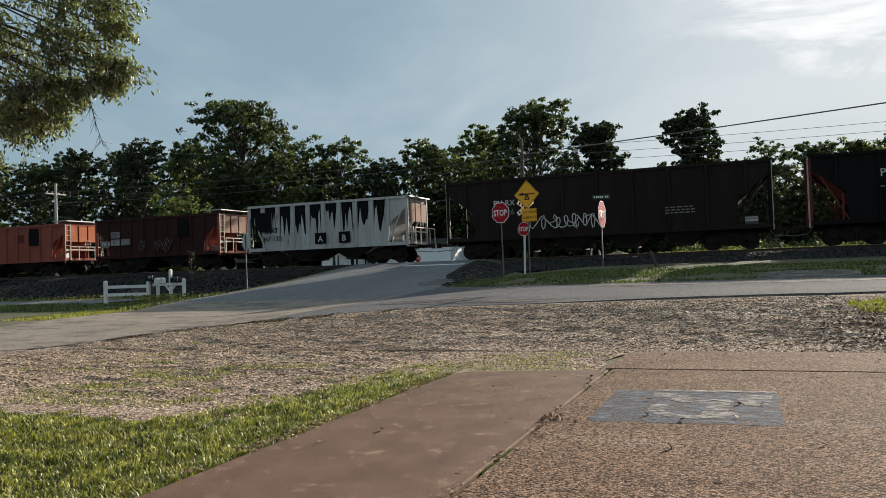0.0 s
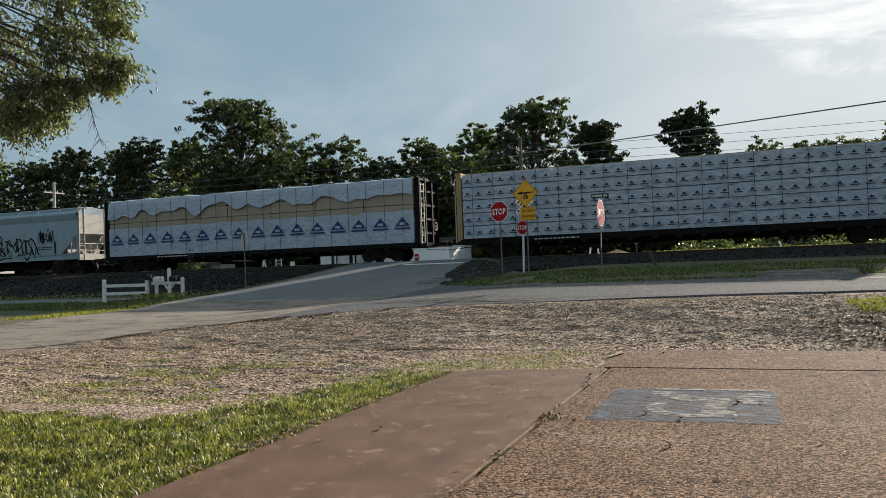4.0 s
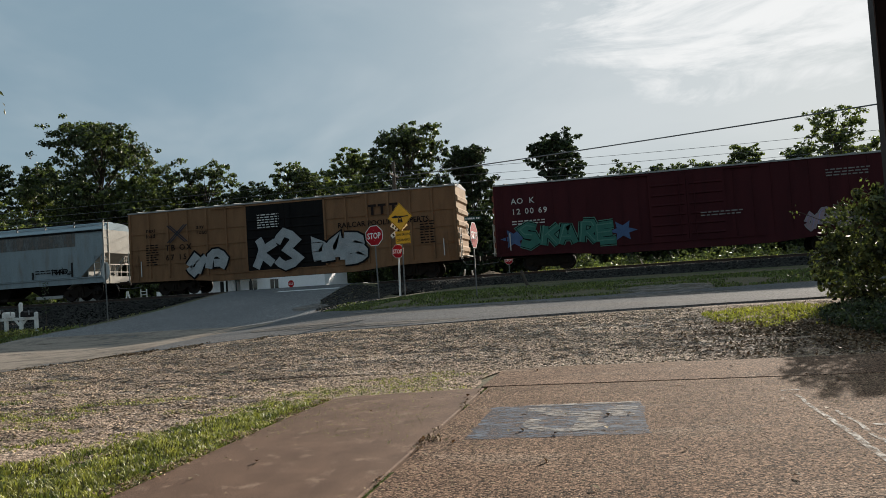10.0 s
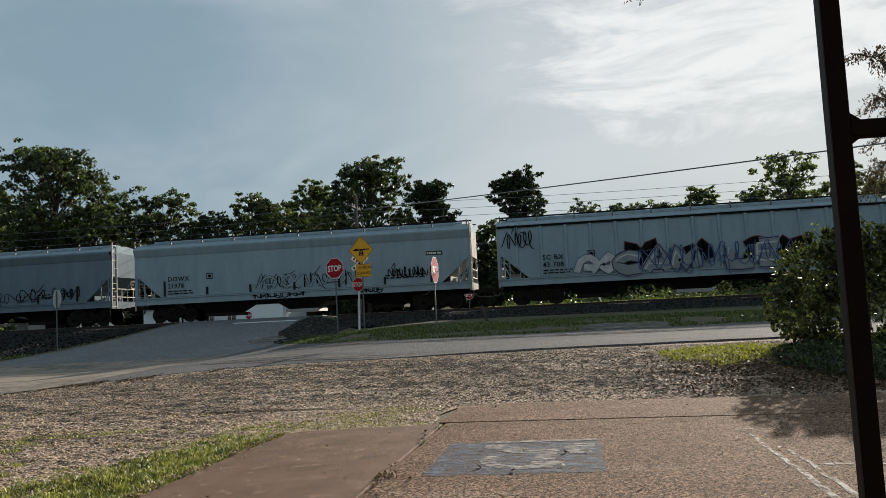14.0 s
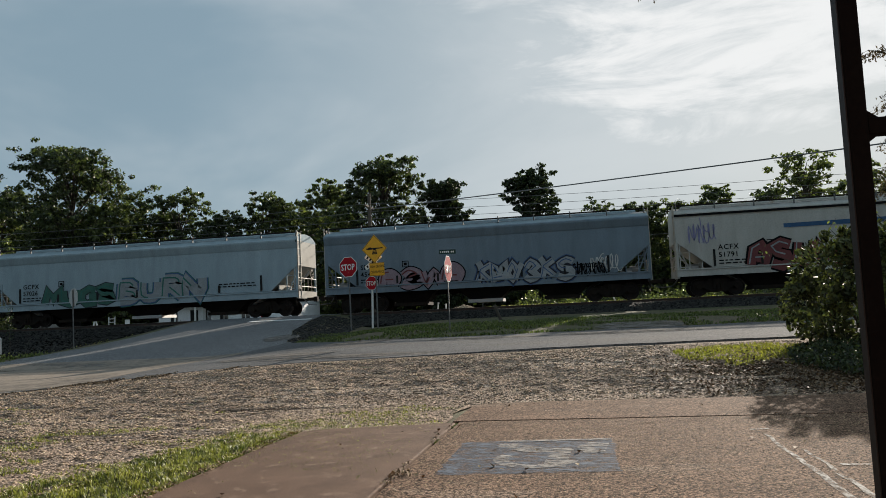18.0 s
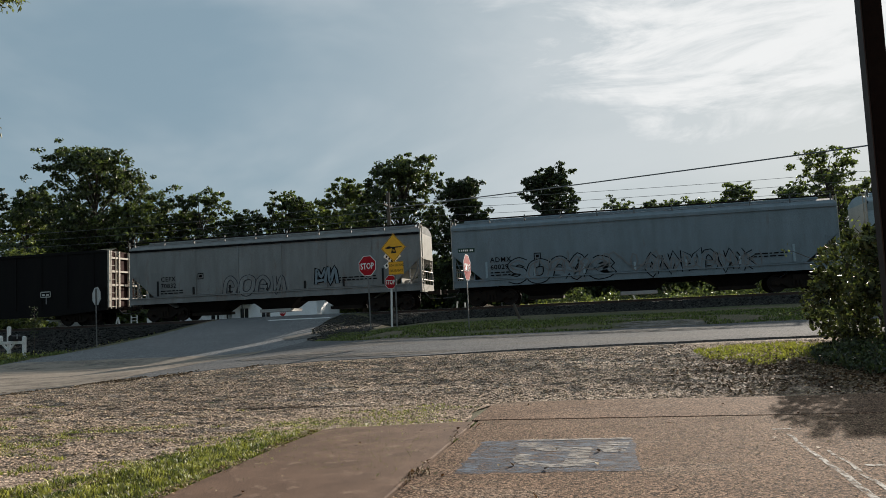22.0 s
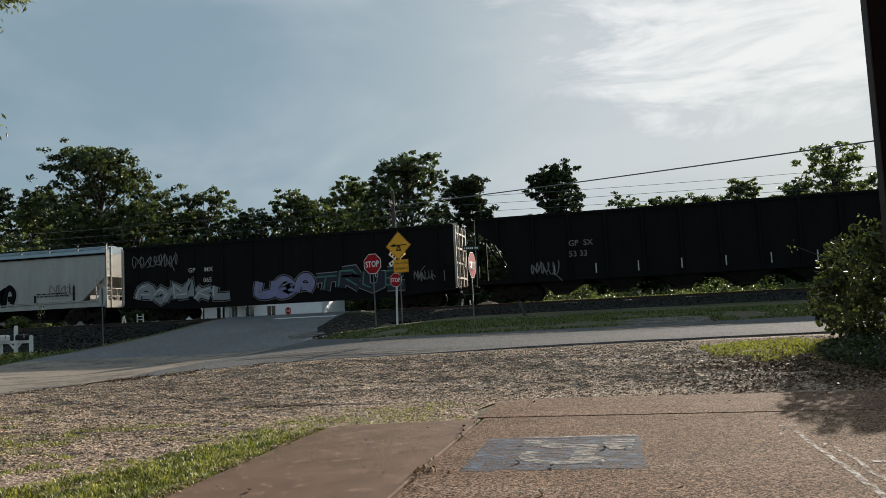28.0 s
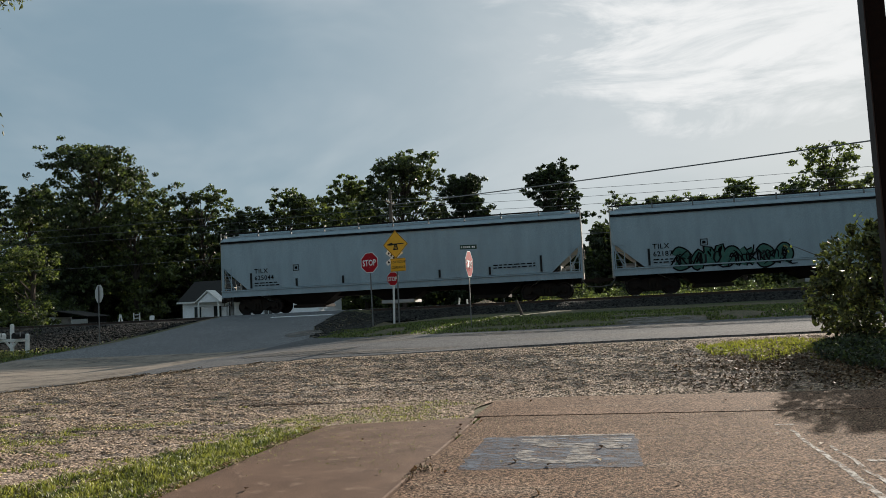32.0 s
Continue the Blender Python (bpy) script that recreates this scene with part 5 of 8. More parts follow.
def mailbox(x, z, mat, label):
    ob = thing("mailbox", label, "mailbox", (x, 27.9, z))
    arch = [(-0.1, 0), (0.1, 0), (0.1, 0.14)] + [(0.1 * math.cos(t), 0.14 + 0.1 * math.sin(t)) for t in np.linspace(0.3, 2.84, 7)] + [(-0.1, 0.14)]
    part("body", Build().prism(arch, "y", -0.26, 0.24), mat, ob)
    part("door", Build().prism([(p * 0.96, q * 0.98 + 0.002) for p, q in arch], "y", -0.272, -0.262), mat, ob)
    part("flag", Build().box(0.102, -0.05, 0.08, 0.112, 0.0, 0.26), M["galv"], ob)


mailbox(-24.5, fz + 0.93, M["white"], "white metal mailbox on the timber stand")
mailbox(-23.62, fz + 0.93, M["black"], "black metal mailbox on the timber stand")
mailbox(-25.0, fz + 1.02, M["black"], "black metal mailbox on its own post")
mp = thing("mailbox_post", "dark wooden mailbox post", "post", (-25.0, 27.95, fz))
part("post", Build().box(-0.05, -0.05, -0.1, 0.05, 0.05, 1.02), M["wood_pole"], mp, bevel=0.006)
scrub("weeds", "green weeds round the mailbox stand", 1400, lambda q, m: (-24.2 + q.normal(0, 0.8, m), 27.6 + q.normal(0, 0.25, m), fz + q.uniform(0, 0.42, m)), 0.10, "grass", 77, 1.6)
sap = thing("sapling", "thin sapling beside the mailboxes", "sapling", (-22.9, 28.1, 0.4))
part("stem", Build().path([(0, 0, 0), (0.03, 0, 0.8), (-0.03, 0, 1.5), (0.04, 0, 2.15)], 0.016, 0.005, 5), M["bark"], sap)
sr = np.random.default_rng(2)
sp = np.stack([sr.normal(0, 0.1, 90), sr.normal(0, 0.1, 90), sr.uniform(0.9, 2.2, 90)], 1)
part("leaves", cards("leaves", M["leaf_dark"], sp, unit(sr, 90), unit(sr, 90), np.full(90, 0.09), np.full(90, 0.05)), None, sap)

# ---------------------------------------------------------------- poles and wires
WIRES = ((9.35, -0.9), (8.95, 0.0), (8.55, 0.9), (6.5, 0.12))


def pole(x, y, top, label, wood="wood_pole"):
    z0 = height(x, y)
    ob = thing("utility_pole", label, "utility pole", (x, y, z0))
    part("pole", Build().tube((0, 0, -0.5), (0, 0, top - z0), 0.17, 0.11, 12), M[wood], ob)
    arm = part("cross_arm", Build().box(-0.05, -1.1, 9.2 - z0, 0.05, 1.1, 9.32 - z0), M[wood], ob)
    for dy in (-0.9, -0.35, 0.35, 0.9):
        part("insulator", Build().tube((0, dy, 9.32 - z0), (0, dy, 9.47 - z0), 0.04, 0.025, 8), M["sign_white"], arm)
    return ob


pole(-14.3, 52, 10.2, "weathered wooden utility pole with a cross arm")
pole(-57.0, 52, 10.2, "pale utility pole with a cross arm, sunlight put into its colour", "sunlit_pole")
pole(30.0, 52, 10.2, "weathered wooden utility pole with a cross arm")
pole(-100.0, 52, 10.2, "weathered wooden utility pole with a cross arm")
pole(18.9, 34.0, 9.0, "wooden utility pole near the street")


def wire(a, b, r, sag, label):
    a, b = Vector(a), Vector(b)
    pts = [a.lerp(b, i / 14) - Vector((0, 0, sag * 4 * (i / 14) * (1 - i / 14))) for i in range(15)]
    o = min(p.z for p in pts)
    ob = thing("overhead_wire", label, "wire", (a.x, a.y, 0))
    part("wire", Build().path([p - Vector((a.x, a.y, 0)) for p in pts], r, r, 5), M["cable"], ob)


for x0, x1 in ((-100, -57), (-57, -14.3), (-14.3, 30)):
    for z, dy in WIRES:
        wire((x0, 52 + dy, z), (x1, 52 + dy, z), 0.013, 0.35, "thin black overhead wire along the railway")
wire((-14.3, 52, 9.1), (18.9, 34.0, 8.05), 0.035, 0.1, "thick black overhead cable")


# ---------------------------------------------------------------- buildings beyond the track
def house():
    ob = thing("house", "white one-storey house with a gabled porch and dark roof", "house", (-43.6, 75, 1.15))
    w = 4.9
    part("wall", Build().box(0, 0, 0, w, 6.5, 2.7), M["siding"], ob)
    for k in range(13):
        part("board", Build().box(-0.02, -0.03, 0.05 + k * 0.2, w + 0.02, 0.0, 0.23 + k * 0.2), M["siding"], ob)
    part("roof", Build().prism([(-0.5, 2.62), (3.25, 4.9), (7.0, 2.62), (7.0, 2.74), (3.25, 5.05), (-0.5, 2.74)], "x", -0.4, w + 0.4), M["roof"], ob)
    part("fascia", Build().box(-0.4, -0.55, 2.58, w + 0.4, -0.5, 2.76), M["white"], ob)
    gable = part("porch_gable", Build().prism([(2.5, 2.6), (4.9, 2.6), (3.7, 3.6)], "y", -1.5, -0.2), M["siding"], ob)
    part("porch_roof", Build().prism([(2.3, 2.55), (2.3, 2.68), (3.7, 3.85), (5.1, 2.68), (5.1, 2.55), (3.7, 3.7)], "y", -1.7, 0), M["white"], ob, "white trimmed porch gable roof")
    for px in (2.6, 4.8):
        part("porch_post", Build().box(px - 0.07, -1.5, 0, px + 0.07, -1.36, 2.6), M["white"], ob)
    part("porch_floor", Build().box(2.3, -1.6, -0.1, 5.1, -0.03, 0.12), M["concrete"], ob)
    win = part("window", Build().box(1.35, -0.06, 0.9, 2.15, -0.035, 2.2), M["glass"], ob)
    for a in (1.3, 1.72, 2.12):
        part("frame", Build().box(a, -0.08, 0.86, a + 0.06, -0.062, 2.24), M["white"], win)
    dr = part("door", Build().box(3.55, -0.06, 0.12, 4.4, -0.035, 2.2), M["black"], ob, "dark front door")
    part("shrub", cards("shrub", M["leaf_dark"], np.array((3.1, -1.7, 0.5)) + sr.normal(0, 0.22, (240, 3)), unit(sr, 240), unit(sr, 240), np.full(240, 0.2), np.full(240, 0.12)), None, ob, "dark shrub before the porch")


def long_building():
    ob = thing("long_building", "long low white building beyond the railway crossing", "building", (-38.3, 76, 1.15))
    part("wall", Build().box(0, 0, 0, 9.4, 7, 2.9), M["siding"], ob)
    part("roof", Build().prism([(-0.3, 2.85), (3.5, 3.5), (7.3, 2.85), (7.3, 2.95), (3.5, 3.62), (-0.3, 2.95)], "x", -0.2, 9.6), M["roof"], ob)
    for a in (1.0, 3.4):
        wn_ = part("window", Build().box(a, -0.03, 1.0, a + 0.9, -0.005, 2.1), M["glass"], ob)
        for q in (a - 0.05, a + 0.42, a + 0.9):
            part("frame", Build().box(q, -0.05, 0.95, q + 0.06, -0.032, 2.15), M["white"], wn_)
    part("base", Build().box(-0.05, -0.05, -0.2, 9.45, 0.0, 0.3), M["white"], ob)
    for a in (-0.9, 0.35, 2.0):
        part("canopy_post", Build().box(a, -1.8, -0.1, a + 0.1, -1.7, 2.5), M["black"], ob)
    part("canopy", Build().box(-1.1, -2.0, 2.5, 2.4, 0, 2.62), M["white"], ob)


def shed():
    ob = thing("shed", "small white shed with an open dark front in shade", "shed", (-54.2, 68, 1.3))
    part("wall", Build().box(0, 0, 0, 0.5, 3, 1.6), M["siding"], ob)
    # black back wall: shade inside the open front put into paint
    part("back_wall", Build().box(0.5, 2.9, 0, 4.4, 3, 1.6), M["black"], ob)
    part("side_wall", Build().box(2.6, 0, 0, 4.4, 0.1, 1.3), M["galv"], ob)
    part("roof", Build().prism([(-0.3, 1.5), (1.1, 2.15), (4.6, 1.5), (4.6, 1.56), (1.1, 2.24), (-0.3, 1.58)], "y", -0.3, 3.3), M["roof"], ob)


def chair(x, label):
    ob = thing("garden_chair", label, "chair", (x, 60, 1.55))
    part("seat", Build().box(-0.22, -0.22, 0.38, 0.22, 0.22, 0.43), M["white"], ob)
    part("backrest", Build().box(-0.22, 0.19, 0.45, 0.22, 0.23, 0.9), M["white"], ob)
    for sx in (-0.2, 0.2):
        for sy in (-0.2, 0.2):
            part("leg", Build().box(sx - 0.025, sy - 0.025, 0, sx + 0.025, sy + 0.025, 0.4), M["white"], ob)


house()
long_building()
shed()
chair(-37.9, "white plastic garden chair in the shaded yard")
lad = thing("step_ladder", "white step ladder standing in the shaded yard", "ladder", (-39.2, 60, 1.5))
for sx in (-0.28, 0.28):
    part("stile", Build().box(sx - 0.03, -0.03, 0, sx + 0.03, 0.03, 1.25), M["white"], lad)
for k in range(4):
    part("step", Build().box(-0.25, -0.04, 0.2 + k * 0.28, 0.25, 0.1, 0.26 + k * 0.28), M["white"], lad)
brd = thing("leaning_board", "pale boards leaning in the shaded yard", "board", (-41.0, 60, 1.5))
for k, a in ((0, 10), (1, -14)):
    p_ = part("board", Build().box(-0.05, -0.02, 0, 0.07, 0.02, 1.2), M["white"], brd)
    p_.matrix_basis = pose(k * 0.55, 0, 0, 0, a, 0)

# ---------------------------------------------------------------- steel frame beside the camera
post = thing("steel_frame", "black square steel post with a welded cross bar", "post", (0.715, 2.2, 0.008))
part("upright", Build().box(0, 0, 0.0, 0.048, 0.05, 2.75), M["post"], post, bevel=0.003)
part("light_edge", Build().box(-0.004, 0.004, 0.0, -0.001, 0.046, 2.75), M["post_edge"], post, "paler strip, sky light on the post's left face put into its colour")
part("cross_bar", Build().box(0.048, 0.004, 1.822, 0.9, 0.046, 1.868), M["post"], post, bevel=0.003)
for s, z in ((1, 1.868), (-1, 1.822)):
    part("weld_gusset", Build().prism([(0.048, z), (0.075, z), (0.048, z + s * 0.02)], "y", 0.006, 0.044), M["post"], post)

# ---------------------------------------------------------------- freight train
# Car space: x along the train, near side towards -y, z from the top of the rail.
P = {}
P["grey"] = carpaint("car_grey", (0.328, 0.406, 0.446), (0.264, 0.328, 0.361), None)
P["grey_stained"] = carpaint("car_grey_stained", (0.255, 0.305, 0.33), (0.205, 0.24, 0.255), (0.19, 0.175, 0.16), rust_at=(0.52, 0.72))
P["grey_dark"] = carpaint("car_grey_dark", (0.205, 0.25, 0.28), (0.16, 0.195, 0.215), (0.15, 0.125, 0.11))
P["grey_blue"] = carpaint("car_grey_blue", (0.194, 0.244, 0.288), (0.153, 0.193, 0.226), None)
P["beige"] = carpaint("car_beige", (0.48, 0.47, 0.435), (0.39, 0.375, 0.34), (0.32, 0.22, 0.15), rust_at=(0.62, 0.8))
P["weathered"] = carpaint("car_weathered", (0.244, 0.251, 0.247), (0.18, 0.18, 0.176), (0.165, 0.124, 0.0975), rust_at=(0.58, 0.76))
P["maroon"] = carpaint("car_maroon", (0.062, 0.017, 0.02), (0.045, 0.014, 0.017), (0.036, 0.018, 0.018), spec=0.04)
P["yellow"] = carpaint("car_yellow", (0.225, 0.125, 0.068), (0.17, 0.095, 0.053), (0.13, 0.078, 0.046), rust_at=(0.52, 0.70))
P["black"] = carpaint("car_black", (0.008, 0.0075, 0.008), (0.012, 0.011, 0.0105), (0.016, 0.012, 0.011), rough=0.75, spec=0.08)
P["brown"] = carpaint("car_brown", (0.0288, 0.021, 0.0192), (0.0198, 0.015, 0.0144), (0.042, 0.0276, 0.0228), rough=0.8, spec=0.05)
P["orange"] = carpaint("car_orange", (0.31, 0.094, 0.068), (0.235, 0.07, 0.05), (0.17, 0.056, 0.04))
# brighter orange: the sun on the end plates put into colour
P["lit_end_orange"] = carpaint("car_lit_end_orange", (0.46, 0.165, 0.085), (0.36, 0.12, 0.065), (0.24, 0.08, 0.05))
P["rust"] = carpaint("car_rust", (0.052, 0.022, 0.019), (0.034, 0.016, 0.0145), (0.072, 0.03, 0.024))
P["faded_rust"] = worn("faded_rust_paint", (0.36, 0.26, 0.20), 0.35, 3.0, (1, 1, 1), soft=0.3)
P["eave_stain"] = worn("rust_run_stain", (0.175, 0.155, 0.14), 0.40, 1.6, (2.0, 1, 0.5), soft=0.35)
# bright tan standing for sunlight on the other hoppers' end plates
P["lit_end_tan"] = carpaint("car_lit_end_tan", (0.34, 0.235, 0.185), (0.24, 0.16, 0.125), (0.15, 0.07, 0.05))
# boxcar ends paler than the sides: sunlight on them is in the paint
P["lit_end_red"] = carpaint("boxcar_lit_end_red", (0.235, 0.095, 0.07), (0.16, 0.06, 0.046), (0.12, 0.04, 0.03))
P["lit_end_yellow"] = carpaint("boxcar_lit_end_yellow", (0.40, 0.27, 0.165), (0.30, 0.20, 0.12), (0.2, 0.12, 0.07))
P["red_end"] = carpaint("car_red_end", (0.15, 0.035, 0.03), (0.1, 0.028, 0.025), None)
P["wood_tan"] = carpaint("bulkhead_tan", (0.42, 0.30, 0.16), (0.3, 0.21, 0.11), None)
P["dirty_white"] = material("car_dirty_white", (0.50, 0.50, 0.485), (0.33, 0.32, 0.305), rough=0.6, scale=0.9, fine=24, bump=0.06, stretch=(2.6, 1.0, 0.4), third=(0.10, 0.095, 0.09), third_at=(0.60, 0.68), third_scale=1.3)
P["wrap"] = material("lumber_wrap", (0.44, 0.50, 0.56), (0.36, 0.42, 0.49), rough=0.4, scale=0.8, fine=3.2, bump=1.0, stretch=(0.5, 1, 2.0), depth=0.16, speck=0.12)
P["lumber"] = material("lumber_ends", (0.40, 0.33, 0.25), (0.32, 0.26, 0.19), rough=0.85, scale=2.0, fine=30, bump=0.2, stretch=(0.3, 1, 6))
P["logo_blue"] = material("ink_blue", (0.02, 0.06, 0.20), rough=0.5, bump=0.0)
P["stripe_blue"] = material("stripe_blue", (0.03, 0.10, 0.22), rough=0.5, bump=0.0)
P["ink"] = material("ink_black", (0.012, 0.012, 0.013), rough=0.8, spec=0.03, bump=0.0)
P["faded"] = material("faded_white", (0.62, 0.61, 0.59), (0.4, 0.4, 0.38), rough=0.7, bump=0.0)
P["dim"] = material("dim_white", (0.22, 0.21, 0.205), rough=0.7, bump=0.0)
P["plate"] = material("number_panel", (0.05, 0.052, 0.065), rough=0.8, spec=0.05, bump=0.0)
P["load"] = material("wood_chips", (0.36, 0.29, 0.2), (0.25, 0.2, 0.14), rough=0.95, scale=2, fine=14, bump=0.8)
# pale warm steel: sunlight on end fittings is in its colour
P["lit_steel"] = material("lit_end_steel", (0.52, 0.47, 0.40), (0.38, 0.34, 0.28), rough=0.6, scale=3, fine=30)
for key, c in dict(white=(0.33, 0.35, 0.36), green_dark=(0.045, 0.13, 0.10), teal=(0.03, 0.145, 0.115), green=(0.06, 0.25, 0.08), pale=(0.28, 0.30, 0.31), pink=(0.30, 0.22, 0.25), blue=(0.06, 0.115, 0.24), red=(0.17, 0.045, 0.045), violet=(0.26, 0.25, 0.42), mint=(0.075, 0.21, 0.165)).items():
    P["spray_" + key] = material("spray_" + key, c, tuple(q * 0.75 for q in c), rough=0.6, scale=2, fine=20, bump=0.0)

WHEELSET = Build()
for sy in (-1, 1):
    WHEELSET.lathe([(0.06, -0.05 * sy), (0.12, -0.05 * sy), (0.14, -0.02 * sy), (0.34, -0.012 * sy), (0.37, -0.05 * sy), (0.42, -0.05 * sy), (0.425, 0.05 * sy), (0.46, 0.06 * sy), (0.455, 0.085 * sy), (0.37, 0.085 * sy), (0.34, 0.03 * sy), (0.13, 0.03 * sy), (0.1, 0.09 * sy)], -0.755 * sy, sides=26)
WHEELSET.tube((0, -1.0, 0), (0, 1.0, 0), 0.075, sides=10)
for k in range(3):
    a = 2.1 * k
    for sy in (-1, 1):
        WHEELSET.tube((0.24 * math.cos(a), sy * 0.735, 0.24 * math.sin(a)), (0.24 * math.cos(a), sy * 0.79, 0.24 * math.sin(a)), 0.035, sides=6)
WHEELSET = WHEELSET.mesh("wheelset", M["wheel"])
TRUCK = Build()
side = [(-1.16, 0.38), (-1.16, 0.58), (-0.98, 0.64), (-0.62, 0.66), (-0.40, 0.86), (0.40, 0.86), (0.62, 0.66), (0.98, 0.64), (1.16, 0.58), (1.16, 0.38), (0.96, 0.36), (0.74, 0.46), (0.5, 0.30), (0.36, 0.22), (-0.36, 0.22), (-0.5, 0.30), (-0.74, 0.46), (-0.96, 0.36)]
for sy in (-1.03, 0.92):
    TRUCK.prism(side, "y", sy, sy + 0.11)
    for cx in (-0.9, 0.9):
        TRUCK.tube((cx, sy - 0.06, 0.46), (cx, sy + 0.17, 0.46), 0.12, sides=12)
    for cx in (-0.18, 0.0, 0.18):
        TRUCK.tube((cx, sy - 0.03, 0.32), (cx, sy - 0.03, 0.6), 0.075, sides=8)
TRUCK.box(-0.2, -1.15, 0.6, 0.2, 1.15, 0.84)
TRUCK = TRUCK.mesh("truck", M["truck"], bevel=0.0)
WHEELS = []


def trucks(car, L, inset):
    for sx in (-1, 1):
        tk = part("truck", TRUCK, None, car)
        tk.location = (sx * (L / 2 - inset), 0, 0)
        for wx in (-0.9, 0.9):
            wh = part("wheelset", WHEELSET, None, tk)
            wh.matrix_parent_inverse = Matrix.Translation((wx, 0, 0.46))
            WHEELS.append(wh)


def couplers(car, L, gap):
    for sx in (-1, 1):
        b = Build().box(min(sx * (L / 2 - 1.2), sx * (L / 2 + gap / 2 - 0.18)), -0.09, 0.82, max(sx * (L / 2 - 1.2), sx * (L / 2 + gap / 2 - 0.18)), 0.09, 1.0)
        e = sx * (L / 2 + gap / 2)
        b.box(min(e - sx * 0.22, e), -0.16, 0.76, max(e - sx * 0.22, e), 0.14, 1.04)
        part("coupler", b, M["truck"], car, bevel=0.02)
        h = sx * (L / 2 - 0.1)
        part("brake_hose", Build().path([(h, -0.35, 0.95), (h + sx * 0.25, -0.3, 0.62), (h + sx * (0.1 + gap / 2), -0.2, 0.56)], 0.022, 0.022, 6), M["cable"], car)


def ladder(car, x, y0, y1, z0, z1, mat, rungs=7, along_x=False, name="ladder"):
    """Two stiles and rungs, across the car's end or along its side."""
    b = Build()
    for y in (y0, y1):
        a = (x, y) if not along_x else (y, x)
        b.box(a[0] - 0.022, a[1] - 0.022, z0, a[0] + 0.022, a[1] + 0.022, z1)
    for k in range(rungs):
        z = z0 + 0.12 + (z1 - z0 - 0.2) * k / (rungs - 1)
        if along_x:
            b.tube((y0, x, z), (y1, x, z), 0.014, sides=5)
        else:
            b.tube((x, y0, z), (x, y1, z), 0.014, sides=5)
    return part(name, b, mat, car)


def hand_wheel(car, x, y, z, mat):
    b = Build()
    pts = [(x, y + 0.24 * math.cos(t), z + 0.24 * math.sin(t)) for t in np.linspace(0, 6.283, 15)]
    b.path(pts, 0.018, 0.018, 5)
    for k in range(4):
        a = k * 1.571
        b.tube((x, y, z), (x, y + 0.24 * math.cos(a), z + 0.24 * math.sin(a)), 0.012, sides=4)
    return part("hand_brake", b, mat, car)


def stencil(car, x, z, w, rows, mat, y):
    """Small print that cannot be read: rows of short bars."""
    rr = random.Random(int(x * 100) + rows)
    b = Build()
    for k in range(rows):
        a = x
        while a < x + w - 0.1:
            d = rr.uniform(0.12, 0.3)
            b.flat([(a, z - k * 0.14), (min(a + d, x + w), z - k * 0.14), (min(a + d, x + w), z - k * 0.14 + 0.06), (a, z - k * 0.14 + 0.06)], "y", y)
            a += d + 0.07
    return tagged(part("stencil", b, mat, car), kind="stuff")


def ribbon(b, pts, w, y):
    """A flat stroke of width w along points (x, z), with rounded ends."""
    k = len(pts)
    rows_ = []
    for i, (p, q) in enumerate(pts):
        (ax, az), (bx, bz) = pts[max(i - 1, 0)], pts[min(i + 1, k - 1)]
        d = math.hypot(bx - ax, bz - az) or 1.0
        nx, nz, half = -(bz - az) / d, (bx - ax) / d, w / 2
        if i in (0, k - 1):
            half *= 0.45
        rows_.append([(p + nx * half, y, q + nz * half), (p - nx * half, y, q - nz * half)])
    b.sheet(rows_)


def curve(pts, n=5):
    """Points of a smooth line through the given ones."""
    out, k = [], len(pts)
    for i in range(k - 1):
        p0, p1, p2, p3 = pts[max(i - 1, 0)], pts[i], pts[i + 1], pts[min(i + 2, k - 1)]
        for j in range(n):
            t = j / n
            out.append(tuple(0.5 * (2 * b + (c - a) * t + (2 * a - 5 * b + 4 * c - d) * t * t + (3 * b - a - 3 * c + d) * t ** 3) for a, b, c, d in zip(p0, p1, p2, p3)))
    return out + [pts[-1]]


